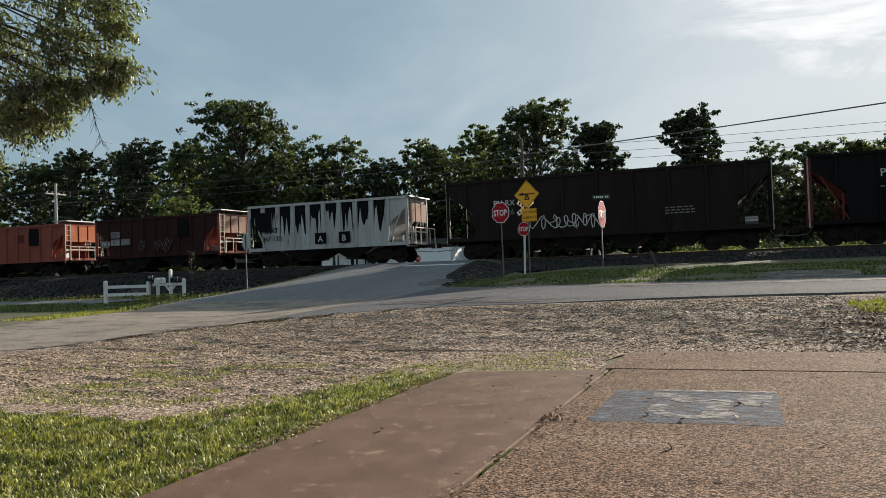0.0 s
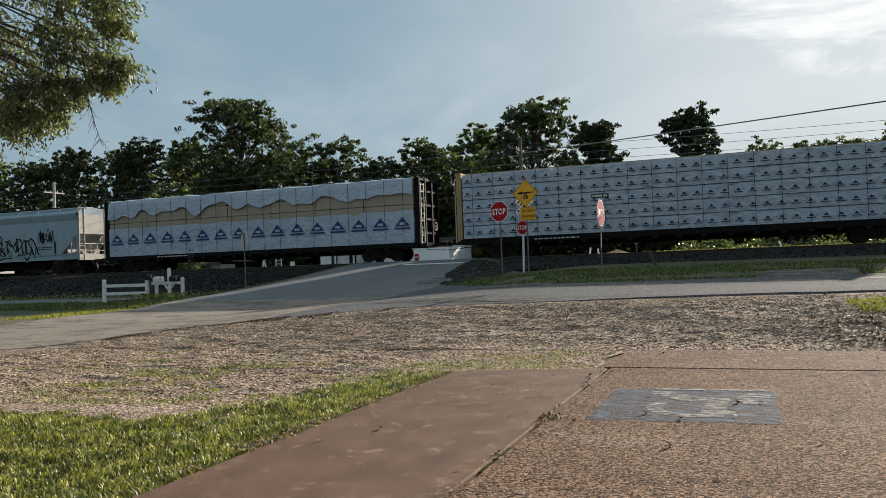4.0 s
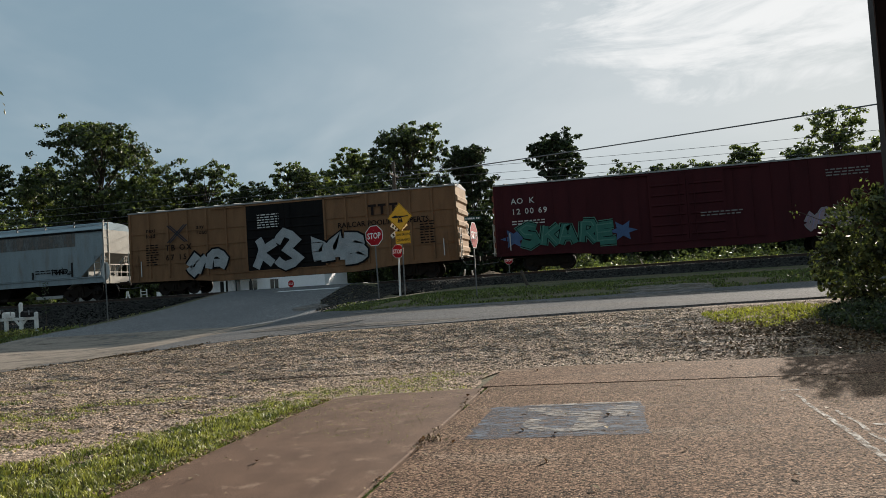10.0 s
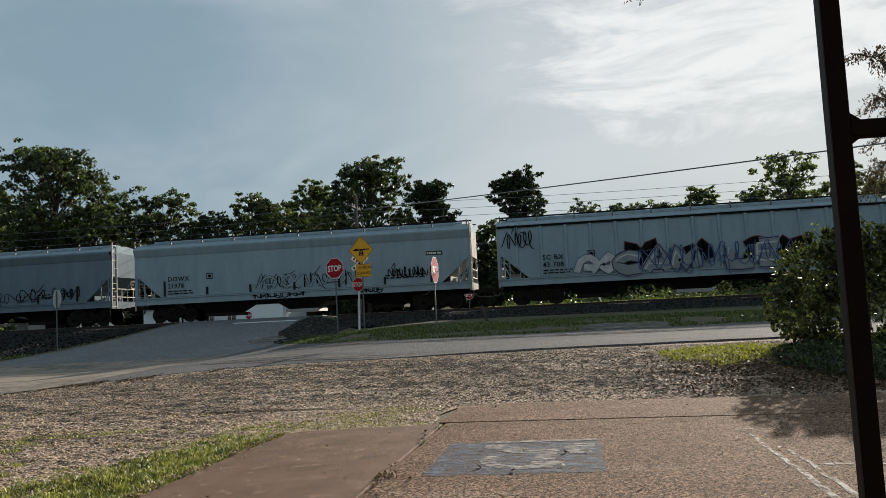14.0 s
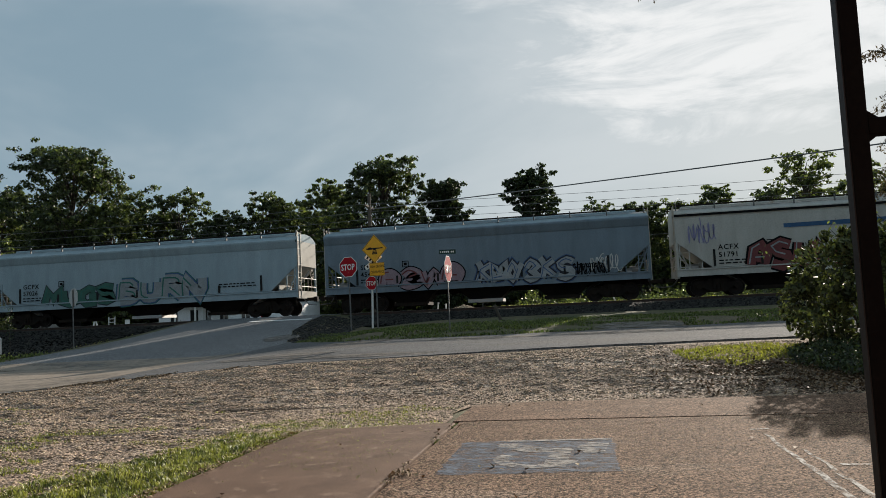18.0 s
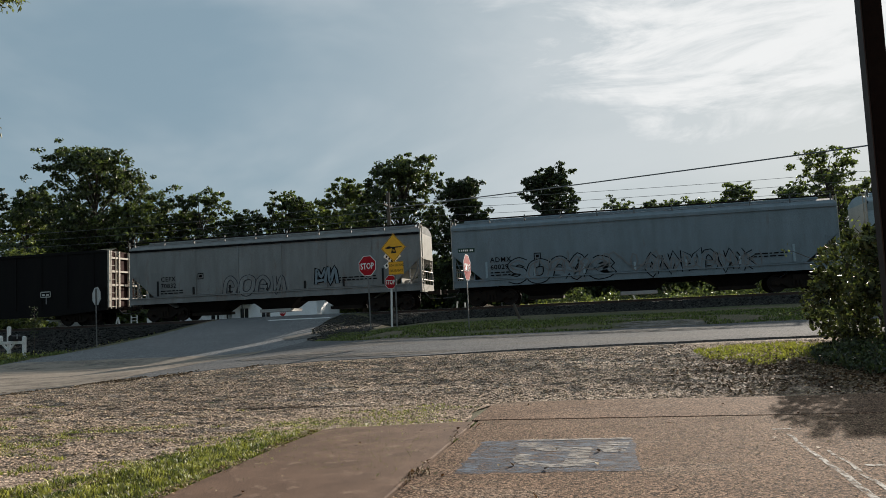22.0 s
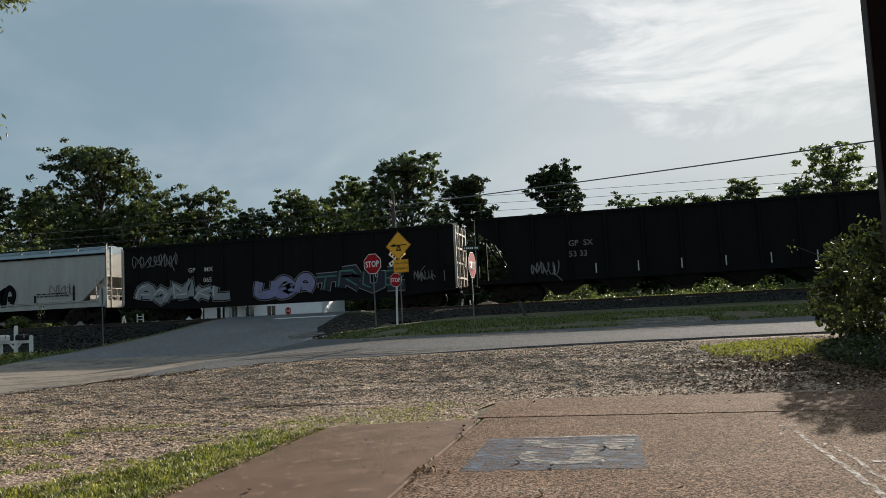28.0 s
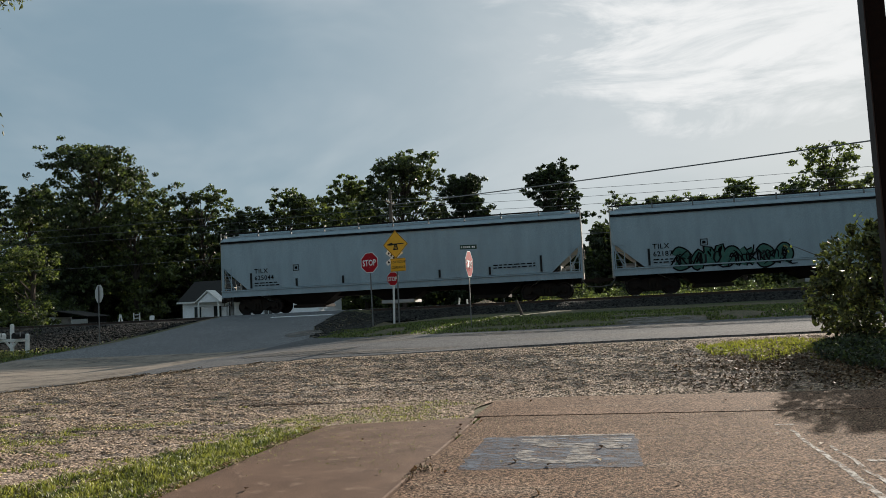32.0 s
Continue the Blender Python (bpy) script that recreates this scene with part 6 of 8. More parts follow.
GLYPHS = {
    "A": (((0, 0), (.42, 1), (.55, 1), (.95, 0)), ((.2, .36), (.75, .36))),
    "B": (((.06, 0), (.06, 1)), ((.06, 1), (.62, .97), (.76, .76), (.5, .54), (.1, .52)), ((.4, .53), (.82, .44), (.92, .22), (.6, .02), (.06, 0))),
    "C": (((.9, .82), (.5, 1), (.1, .76), (.05, .34), (.4, 0), (.92, .14)),),
    "E": (((.92, .98), (.12, .96)), ((.12, 1), (.08, .0)), ((.08, .04), (.98, .02)), ((.12, .5), (.78, .52))),
    "G": (((.9, .84), (.5, 1), (.1, .76), (.05, .3), (.4, 0), (.88, .08), (.9, .45), (.52, .45)),),
    "K": (((.08, 0), (.12, 1)), ((.92, 1), (.22, .46)), ((.4, .56), (.98, 0))),
    "L": (((.1, 1), (.08, .04), (.92, .06)),),
    "M": (((.0, 0), (.14, 1), (.5, .3), (.86, 1), (1, 0)),),
    "N": (((.05, 0), (.1, 1), (.86, .03), (.92, 1)),),
    "O": (((.5, 1), (.12, .8), (.08, .22), (.5, 0), (.9, .22), (.92, .8), (.5, 1)),),
    "R": (((.08, 0), (.1, 1)), ((.1, .98), (.7, .95), (.88, .72), (.6, .45), (.1, .44)), ((.42, .46), (.98, 0))),
    "S": (((.92, .86), (.5, 1), (.1, .8), (.3, .56), (.76, .45), (.9, .2), (.5, 0), (.04, .14)),),
    "T": (((.0, .96), (1, .98)), ((.5, .96), (.46, 0))),
    "U": (((.08, 1), (.1, .2), (.5, 0), (.88, .2), (.92, 1)),),
    # hooks, arches and arrows that are no letters
    "1": (((.0, .1), (.15, .8), (.55, 1), (.9, .6), (.7, .1)), ((.3, .4), (.8, .38))),
    "2": (((.05, 1), (.3, .1), (.62, .9), (.95, .05)),),
    "3": (((.05, .7), (.4, 1), (.85, .75), (.45, .5), (.9, .2), (.35, 0), (.0, .2)),),
    "4": (((.1, 0), (.05, .9), (.5, .45), (.9, 1), (.95, .1)), ((.2, .2), (.8, .25))),
    "5": (((.0, .45), (.35, .95), (.6, .5), (.3, .05), (.0, .4)), ((.5, .0), (.75, .6), (1.0, .95))),
    "6": (((.1, .0), (.35, .6), (.1, 1)), ((.35, .6), (.95, .85)), ((.3, .5), (.9, .1))),
}


def stroke(b, pts, w, y):
    """A flat stroke of width w with blunt ends and mitred bends."""
    k, rows_ = len(pts), []
    for i, (p, q) in enumerate(pts):
        (ax, az), (bx, bz) = pts[max(i - 1, 0)], pts[min(i + 1, k - 1)]
        d = math.hypot(bx - ax, bz - az) or 1.0
        nx, nz = -(bz - az) / d, (bx - ax) / d
        if 0 < i < k - 1:
            e = math.hypot(bx - p, bz - q) or 1.0
            c = abs(((bx - p) * (bx - ax) + (bz - q) * (bz - az)) / (e * d))
            m = 1 / max(0.66, c)
        else:
            m = 1.0
        rows_.append([(p + nx * w / 2 * m, y, q + nz * w / 2 * m), (p - nx * w / 2 * m, y, q - nz * w / 2 * m)])
    b.sheet(rows_)


def piece(car, words, x, z, w, h, fill, line="ink", seed=0, y=-1.56, heavy=0.30, edge=0.085, shine=None, back=None, smooth=2, label="sprayed graffiti"):
    """Sprayed block forms built of heavy overlapping strokes: an outline, a fill and thin shine lines; spaces leave gaps."""
    rr = random.Random(seed)
    pick = lambda key: P[key] if key in P else M[key]
    n = len(words)
    step = w / n
    for i, ch in enumerate(words):
        if ch == " ":
            continue
        out, body, glint, cast = Build(), Build(), Build(), Build()
        wide, tall = step * rr.uniform(0.94, 1.12), h * rr.uniform(0.88, 1.08)
        cx, cz, sl = x + step * (i + 0.5), z + h * rr.uniform(-0.05, 0.05), rr.uniform(-0.06, 0.16)
        th = min(heavy, 0.36) * min(wide, tall) * rr.uniform(0.9, 1.15)
        for a, line_ in enumerate(GLYPHS[ch]):
            pts = [((p - 0.5) * wide * 0.86, th * 0.55 + q * (tall - th)) for p, q in line_]
            pts = [(cx + p + sl * q + rr.uniform(-0.02, 0.02), cz + q + rr.uniform(-0.02, 0.02)) for p, q in pts]
            if smooth > 1 and len(pts) > 2:
                pts = curve(pts, smooth)
            o = y - 0.0006 * (a + 4 * (i % 3))
            stroke(out, pts, th + 2 * edge, o)
            stroke(body, pts, th, o - 0.010)
            if back:
                stroke(cast, pts, th + 2 * edge + 0.09, o + 0.009)
            if shine:
                k = len(pts)
                stroke(glint, [(p - th * 0.2, q + th * 0.12) for p, q in pts[:max(2, k // 2 + 1)]], th * 0.16, o - 0.018)
        g = part("graffiti", out, pick(line), car, label)
        part("graffiti_fill", body, pick(fill), g)
        if shine:
            part("graffiti_shine", glint, pick(shine), g)
        if back:
            part("graffiti_halo", cast, pick(back), g)


def scrawl(car, x, z, w, h, n, ink="ink", seed=0, y=-1.56, r=0.028, label="sprayed graffiti scrawl"):
    """Quick sprayed tags: looping handwriting strokes with flicks; no letters."""
    rr = random.Random(seed)
    n = max(1, (n + 1) // 2)
    for i in range(n):
        b = Build()
        c0, cw = x + w * i / n, w / n * 1.1
        pts, loops = [], rr.choice((2, 3, 3))
        a, ph, q = rr.uniform(0.25, 0.5) * cw / loops, rr.uniform(0, 6.28), [rr.uniform(0.55, 1.0) for _ in range(loops + 2)]
        for j in range(loops * 9 + 1):
            t = j / (loops * 9)
            k = 6.283 * t * loops + ph
            amp = q[int(t * loops)] * (1 - (t * loops) % 1) + q[int(t * loops) + 1] * ((t * loops) % 1)
            pts.append((c0 + cw * t - a * math.sin(k), z + h * (0.5 + 0.48 * amp * math.cos(k * (1.0 if i % 2 else 1.5))) + 0.08 * h * math.sin(7 * t + ph)))
        ribbon(b, pts, r * 1.9, y - 0.001 * i)
        f = (c0 + cw * rr.uniform(0.1, 0.7), z + h * rr.uniform(0.0, 0.9))
        ribbon(b, curve([f, (f[0] + cw * 0.3, f[1] + h * rr.uniform(-0.3, 0.5)), (f[0] + cw * rr.uniform(0.2, 0.6), f[1] + h * rr.uniform(-0.5, 0.6))], 4), r * 1.6, y - 0.0005 - 0.001 * i)
        part("graffiti", b, P[ink] if ink in P else M[ink], car, label)


def new_car(name, label, index, L):
    ob = thing(name, label, "freight car", (0, TRACK_Y, RAIL_Z), group="cars of the freight train")
    CARS.append((ob, index, L))
    return ob


CARS = []
Y = -1.53


def covered_hopper(index, L, gap, paint, label, mark=None, sub=None, ribs=0, roof="grey", ink="ink", bays=3, sill=None, end_paint=None, mark_x=2.0, cut=1.55, flange=False):
    car = new_car("covered_hopper", label, index, L)
    h = L / 2
    p = P[paint]
    e_top, e_bot, cz = 2.75, 1.42, 4.13
    prof = [(-h, cz), (-h, e_top), (-h + cut, e_bot), (h - cut, e_bot), (h, e_top), (h, cz)]
    b = Build()
    # sides bow out a little between sill and eave; end and slope sheets close the body
    levels = (0.0, 0.18, 0.5, 0.82, 1.0)
    for s in (-1, 1):
        rows_ = []
        for u in levels:
            z = e_bot + (cz - e_bot) * u
            x_ = h if z >= e_top else h - cut * (e_top - z) / (e_top - e_bot)
            bow = 1.50 + 0.045 * math.sin(math.pi * min(1, u * 0.9 + 0.1))
            rows_.append([(-x_, s * bow, z), (-h * 0.5, s * bow, z), (0, s * bow, z), (h * 0.5, s * bow, z), (x_, s * bow, z)])
        b.sheet(rows_)
    body = part("body", b, p, car, smooth=False)
    # grey cars get beige ends: sunlight on them put into colour
    end_skin = end_paint or ("beige" if paint in ("grey", "beige", "grey_stained", "weathered") else paint)
    for s in (-1, 1):
        slope = Build()
        slope.sheet([[(s * h, -1.5, cz), (s * h, 1.5, cz)], [(s * (h + 0.004), -1.52, e_top), (s * (h + 0.004), 1.52, e_top)], [(s * (h - cut), -1.5, e_bot), (s * (h - cut), 1.5, e_bot)], [(s * (h - cut - 1.2), -1.3, 0.75), (s * (h - cut - 1.2), 1.3, 0.75)]])
        part("end_sheet", slope, P[end_skin], car, "sloping end sheet, beige for sunlight on grey cars")
    rf = Build()
    arc = [(-1.56, cz - 0.02), (-1.55, cz + 0.07), (-1.2, cz + 0.26), (-0.7, cz + 0.40), (0, cz + 0.45), (0.7, cz + 0.40), (1.2, cz + 0.26), (1.55, cz + 0.07), (1.56, cz - 0.02)]
    rf.prism(arc, "x", -h, h)
    part("roof", rf, P[roof], car)
    part("eave", Build().box(-h, -1.575, cz - 0.09, h, -1.545, cz + 0.02), P["ink"] if paint != "grey_dark" else p, car, "dark eave line")
    if flange:  # the side plate flares out under the roof and turns its face to the ground
        part("eave_flange", Build().sheet([[(-h, -1.535, cz - 0.42), (h, -1.535, cz - 0.42)], [(-h, -1.57, cz - 0.36), (h, -1.57, cz - 0.36)], [(-h, -1.70, cz - 0.05), (h, -1.70, cz - 0.05)], [(-h, -1.70, cz + 0.03), (h, -1.70, cz + 0.03)], [(-h, -1.50, cz + 0.10), (h, -1.50, cz + 0.10)]]), p, car, "flared plate under the eave")
    hatch = Build().box(-h + 0.5, -0.32, cz + 0.42, h - 0.5, 0.32, cz + 0.56)
    part("hatch_trough", hatch, P[roof], car, bevel=0.03)
    walkb = Build()
    for s in (-1, 1):
        walkb.box(-h - 0.1, s * 1.0 - 0.16, cz + 0.50, h + 0.1, s * 1.0 + 0.16, cz + 0.54)
    # boards take dark iron: being backlit is put into their colour
    wb = part("running_board", walkb, M["truck"], car, "steel roof running boards, backlit shade put into their dark colour")
    n = int(L / 1.9)
    for k in range(n + 1):
        xk = -h + 0.15 + (L - 0.3) * k / n
        part("board_bracket", Build().box(xk - 0.03, -1.22, cz + 0.2, xk + 0.03, -1.14, cz + 0.60), M["lit_bracket"], wb)
    sl = Build()
    for s in (-1, 1):
        sl.box(-h, s * 1.50 - 0.05, 1.02, h, s * 1.50 + 0.05, 1.36)
        sl.box(-h, s * 1.50 - 0.11 * (s < 0), 1.34, h, s * 1.50 + 0.11 * (s > 0), 1.40)
    part("side_sill", sl, P[sill or paint], car)
    part("centre_sill", Build().box(-h + 0.1, -0.3, 0.80, h - 0.1, 0.3, 1.10), M["under"], car)
    for s in (-1, 1):
        x0 = s * (h - 0.05)
        part("end_platform", Build().box(min(x0, x0 - s * 1.9), -1.48, 1.06, max(x0, x0 - s * 1.9), 1.48, 1.14), M["under"], car)
        part("end_sill", Build().box(x0 - 0.06, -1.5, 0.95, x0 + 0.06, 1.5, 1.36), P[end_skin], car, "end sill in the end sheet's colour")
        # upright web plate over the truck, under the slope sheet, in three bays
        wx = h - cut * 0.72
        wz = e_bot + (e_top - e_bot) * 0.24
        for k in range(3):
            part("bolster_web", Build().box(s * wx - 0.02, -1.42 + k * 0.96, 1.15, s * wx + 0.02, -0.52 + k * 0.96, wz), P[end_skin], car, "web plate over the truck in the end sheet's colour")
        for z in (1.62, 2.08):
            part("end_rail", Build().tube((x0 + s * 0.03, -1.45, z), (x0 + s * 0.03, 1.45, z), 0.028, sides=6), P["lit_steel"], car)
        for y in (-0.45, 0.15, 0.75):
            part("stanchion", Build().tube((x0 + s * 0.03, y, 1.3), (x0 + s * 0.03, y, 2.08), 0.026, sides=6), P["lit_steel"], car)
        for y in (-1.46, 1.46):
            part("end_post", Build().box(x0 - 0.05, y - 0.05, 1.3, x0 + 0.05, y + 0.05, e_top + 0.05), p, car)
        for dx, y in ((0.7, -1.2), (1.1, 0.6)):
            part("end_brace", Build().path([(x0 - s * dx, y, 1.1), (x0 - s * 0.05, y, e_top - 0.2)], 0.035, 0.035, 5), p, car)
        ladder(car, x0 + s * 0.07, -1.46, -1.0, 0.95, cz + 0.5, P["lit_steel"], 9)
        ladder(car, -1.55, x0 - s * 0.1, x0 - s * 0.55, 1.36, e_top - 0.1, p, 4, along_x=True)
        step = Build()
        for dx in (0.05, 0.5):
            step.box(x0 - s * dx - 0.02, -1.52, 0.55, x0 - s * dx + 0.02, -1.49, 1.04)
        step.box(min(x0 - s * 0.05, x0 - s * 0.5), -1.53, 0.53, max(x0 - s * 0.05, x0 - s * 0.5), -1.47, 0.57)
        part("sill_step", step, M["under"], car)
    hand_wheel(car, h + 0.09, 0.55, 2.35, P["lit_steel"])
    part("brake_cylinder", Build().tube((h - 1.5, -0.5, 1.45), (h - 0.9, -0.5, 1.45), 0.2, sides=12), M["galv"], car)
    part("brake_valve", Build().tube((h - 0.95, 0.2, 1.62), (h - 0.45, 0.2, 1.62), 0.16, sides=10), M["galv"], car)
    part("air_tank", Build().tube((-h + 0.5, -0.55, 1.5), (-h + 1.15, -0.55, 1.5), 0.18, sides=12), M["galv"], car)
    span = L - 2 * cut - 1.6
    for k in range(bays):
        cx = -span / 2 + span * (k + 0.5) / bays
        w2 = span / bays / 2 - 0.12
        lo = 0.42
        bay = Build().sheet([[(cx - w2, -1.36, 1.4), (cx + w2, -1.36, 1.4), (cx + w2, 1.36, 1.4), (cx - w2, 1.36, 1.4), (cx - w2, -1.36, 1.4)],
                             [(cx - 0.8, -0.62, lo), (cx + 0.8, -0.62, lo), (cx + 0.8, 0.62, lo), (cx - 0.8, 0.62, lo), (cx - 0.8, -0.62, lo)]])
        hb = part("hopper_bay", bay, M["under"], car)
        part("outlet_gate", Build().box(cx - 0.92, -0.85, 0.26, cx + 0.92, 0.85, 0.43), M["galv"] if k % 2 else M["truck"], hb)
    if ribs:
        for k in range(ribs):
            xk = -h + 1.0 + (L - 2.0) * k / (ribs - 1)
            z0 = 1.42 if cut < abs(h - abs(xk)) else e_top - (abs(h - abs(xk)) - 0.0) / cut * (e_top - e_bot) + 0.05
            part("rib", Build().prism([(xk - 0.09, -1.53), (xk - 0.05, -1.62), (xk + 0.05, -1.62), (xk + 0.09, -1.53)], "z", max(1.42, z0), cz - 0.08), p, body)
    else:
        for k in range(7):
            xk = -h + 1.8 + (L - 3.9) * k / 6
            part("tie_down", Build().box(xk - 0.055, -1.575, 1.46, xk + 0.055, -1.535, 1.46 + (0.85 if k in (0, 6) else 0.42)), M["black"] if paint != "grey_dark" else P["grey"], car)
    yy = -1.56 - (0.06 if ribs else 0.0)
    if mark:
        text(car, mark, -h + mark_x, 2.28, 0.36, P[ink], yy, spacing=1.12)
    if sub:
        text(car, sub, -h + mark_x, 1.90, 0.36, P[ink], yy, spacing=1.08)
    stencil(car, -h + mark_x, 1.70, 1.5, 2, P[ink], yy)
    stencil(car, h - 4.6, 1.9, 2.2, 2, P[ink], yy)
    lab = Build()
    for a, b0, c_, d in ((0, 0, 0.36, 0.04), (0, 0.30, 0.36, 0.34), (0, 0, 0.04, 0.34), (0.32, 0, 0.36, 0.34), (0.1, 0.1, 0.26, 0.24)):
        lab.flat([(-h + mark_x + 2.3 + a, 2.3 + b0), (-h + mark_x + 2.3 + c_, 2.3 + b0), (-h + mark_x + 2.3 + c_, 2.3 + d), (-h + mark_x + 2.3 + a, 2.3 + d)], "y", yy)
    part("data_square", lab, P[ink], car)
    trucks(car, L, 1.95)
    couplers(car, L, gap)
    return car


def boxcar(index, L, gap, paint, label, height_=4.72, door="maroon", posts=0, ends="lit_end_red"):
    car = new_car("boxcar", label, index, L)
    h, p = L / 2, P[paint]
    body = part("body", Build().box(-h, -1.5, 1.02, h, 1.5, height_ - 0.16), p, car)
    part("roof", Build().prism([(-1.56, height_ - 0.18), (-1.56, height_ - 0.1), (0, height_ + 0.06), (1.56, height_ - 0.1), (1.56, height_ - 0.18)], "x", -h - 0.03, h + 0.03), M["roof_sheet"], car, "galvanised roof")
    nr = int(L / 1.2)
    for k in range(nr):
        xk = -h + 0.6 + (L - 1.2) * k / (nr - 1)
        part("roof_seam", Build().prism([(-1.54, height_ - 0.1), (0, height_ + 0.06), (1.54, height_ - 0.1), (1.54, height_ - 0.06), (0, height_ + 0.10), (-1.54, height_ - 0.06)], "x", xk - 0.04, xk + 0.04), M["roof_sheet"], car)
    part("side_sill", Build().prism([(-h, 1.02), (-h, 0.86), (-h * 0.62, 0.80), (-h * 0.42, 0.62), (h * 0.42, 0.62), (h * 0.62, 0.80), (h, 0.86), (h, 1.02)], "y", -1.55, -1.49), p, car)
    part("underframe", Build().box(-h + 0.1, -0.5, 0.78, h - 0.1, 0.5, 1.02).box(-h * 0.5, -1.1, 0.62, h * 0.5, -0.95, 1.0), M["under"], car)
    if posts:
        dw = 2.35
        xs_ = [(-h + 0.08 + (h - dw - 0.08) * k / posts) for k in range(posts + 1)] + [(dw + (h - dw - 0.08) * k / posts) for k in range(posts + 1)]
        for xk in xs_:
            part("side_post", Build().prism([(xk - 0.08, -1.5), (xk - 0.05, -1.6), (xk + 0.05, -1.6), (xk + 0.08, -1.5)], "z", 1.02, height_ - 0.2), p, body)
        for zz in (1.85, 2.75, 3.65):
            for a, b_ in ((-h, -dw), (dw, h)):
                part("side_rail", Build().box(a, -1.545, zz - 0.05, b_, -1.5, zz + 0.05), p, body)
    else:
        dw = 1.85
        nk = 9
        for k in range(nk):
            for a, b_ in ((-h, -dw), (dw, h)):
                xk = a + (b_ - a) * (k + 0.5) / nk
                part("side_seam", Build().box(xk - 0.025, -1.525, 1.05, xk + 0.025, -1.5, height_ - 0.2), p, body)
    for s in (-1, 1):
        a, b_ = (-dw + 0.02, -0.01) if s < 0 else (0.01, dw - 0.02)
        dr = part("door", Build().box(a, -1.58, 1.06, b_, -1.51, height_ - 0.3), P[door], car, "sliding side door")
        for k in range(6):
            zz = 1.35 + k * 0.5
            if zz < height_ - 0.5:
                part("corrugation", Build().prism([(-1.58, zz - 0.06), (-1.63, zz - 0.02), (-1.63, zz + 0.02), (-1.58, zz + 0.06)], "x", a + 0.12, b_ - 0.12), P[door], dr)
        part("lock_bar", Build().tube((a + 0.35 if s > 0 else b_ - 0.35, -1.66, 1.1), (a + 0.35 if s > 0 else b_ - 0.35, -1.66, height_ - 0.4), 0.028, sides=6), P[door], dr)
    part("door_rail", Build().box(-dw * 1.9, -1.6, 1.0, dw * 1.9, -1.5, 1.06).box(-dw * 1.9, -1.6, height_ - 0.3, dw * 1.9, -1.52, height_ - 0.22), p, car)
    for s in (-1, 1):
        e = s * h
        # end wall and corrugations carry painted sunlight in their paler colour
        part("end_wall", Build().box(min(e, e + s * 0.02), -1.49, 1.03, max(e, e + s * 0.02), 1.49, height_ - 0.18), P[ends], car, "end wall, sunlight put into its paler colour")
        for k in range(5):
            z = 1.45 + k * (height_ - 1.9) / 4.6
            part("end_corrugation", Build().prism([(e, z - 0.2), (e + s * 0.11, z - 0.08), (e + s * 0.11, z + 0.12), (e, z + 0.24)], "y", -1.42, 1.42), P[ends], car)
        ladder(car, e + s * 0.13, -1.46, -1.05, 0.9, 2.6, P["lit_steel"], 5)
        ladder(car, -1.60, e - s * 0.1, e - s * 0.55, 0.95, 2.4, p, 4, along_x=True)
        part("cross_over_platform", Build().box(min(e, e + s * 0.35), -0.9, 1.05, max(e, e + s * 0.35), 0.9, 1.1), M["galv"], car)
        part("grab_bar", Build().tube((e - s * 0.75, -1.6, 1.15), (e - s * 0.75, -1.6, 2.05), 0.03, sides=5), P["faded"], car, "pale reflective strip")
    hand_wheel(car, h + 0.16, 0.6, 2.6, P["lit_steel"])
    trucks(car, L, 2.6)
    couplers(car, L, gap)
    return car


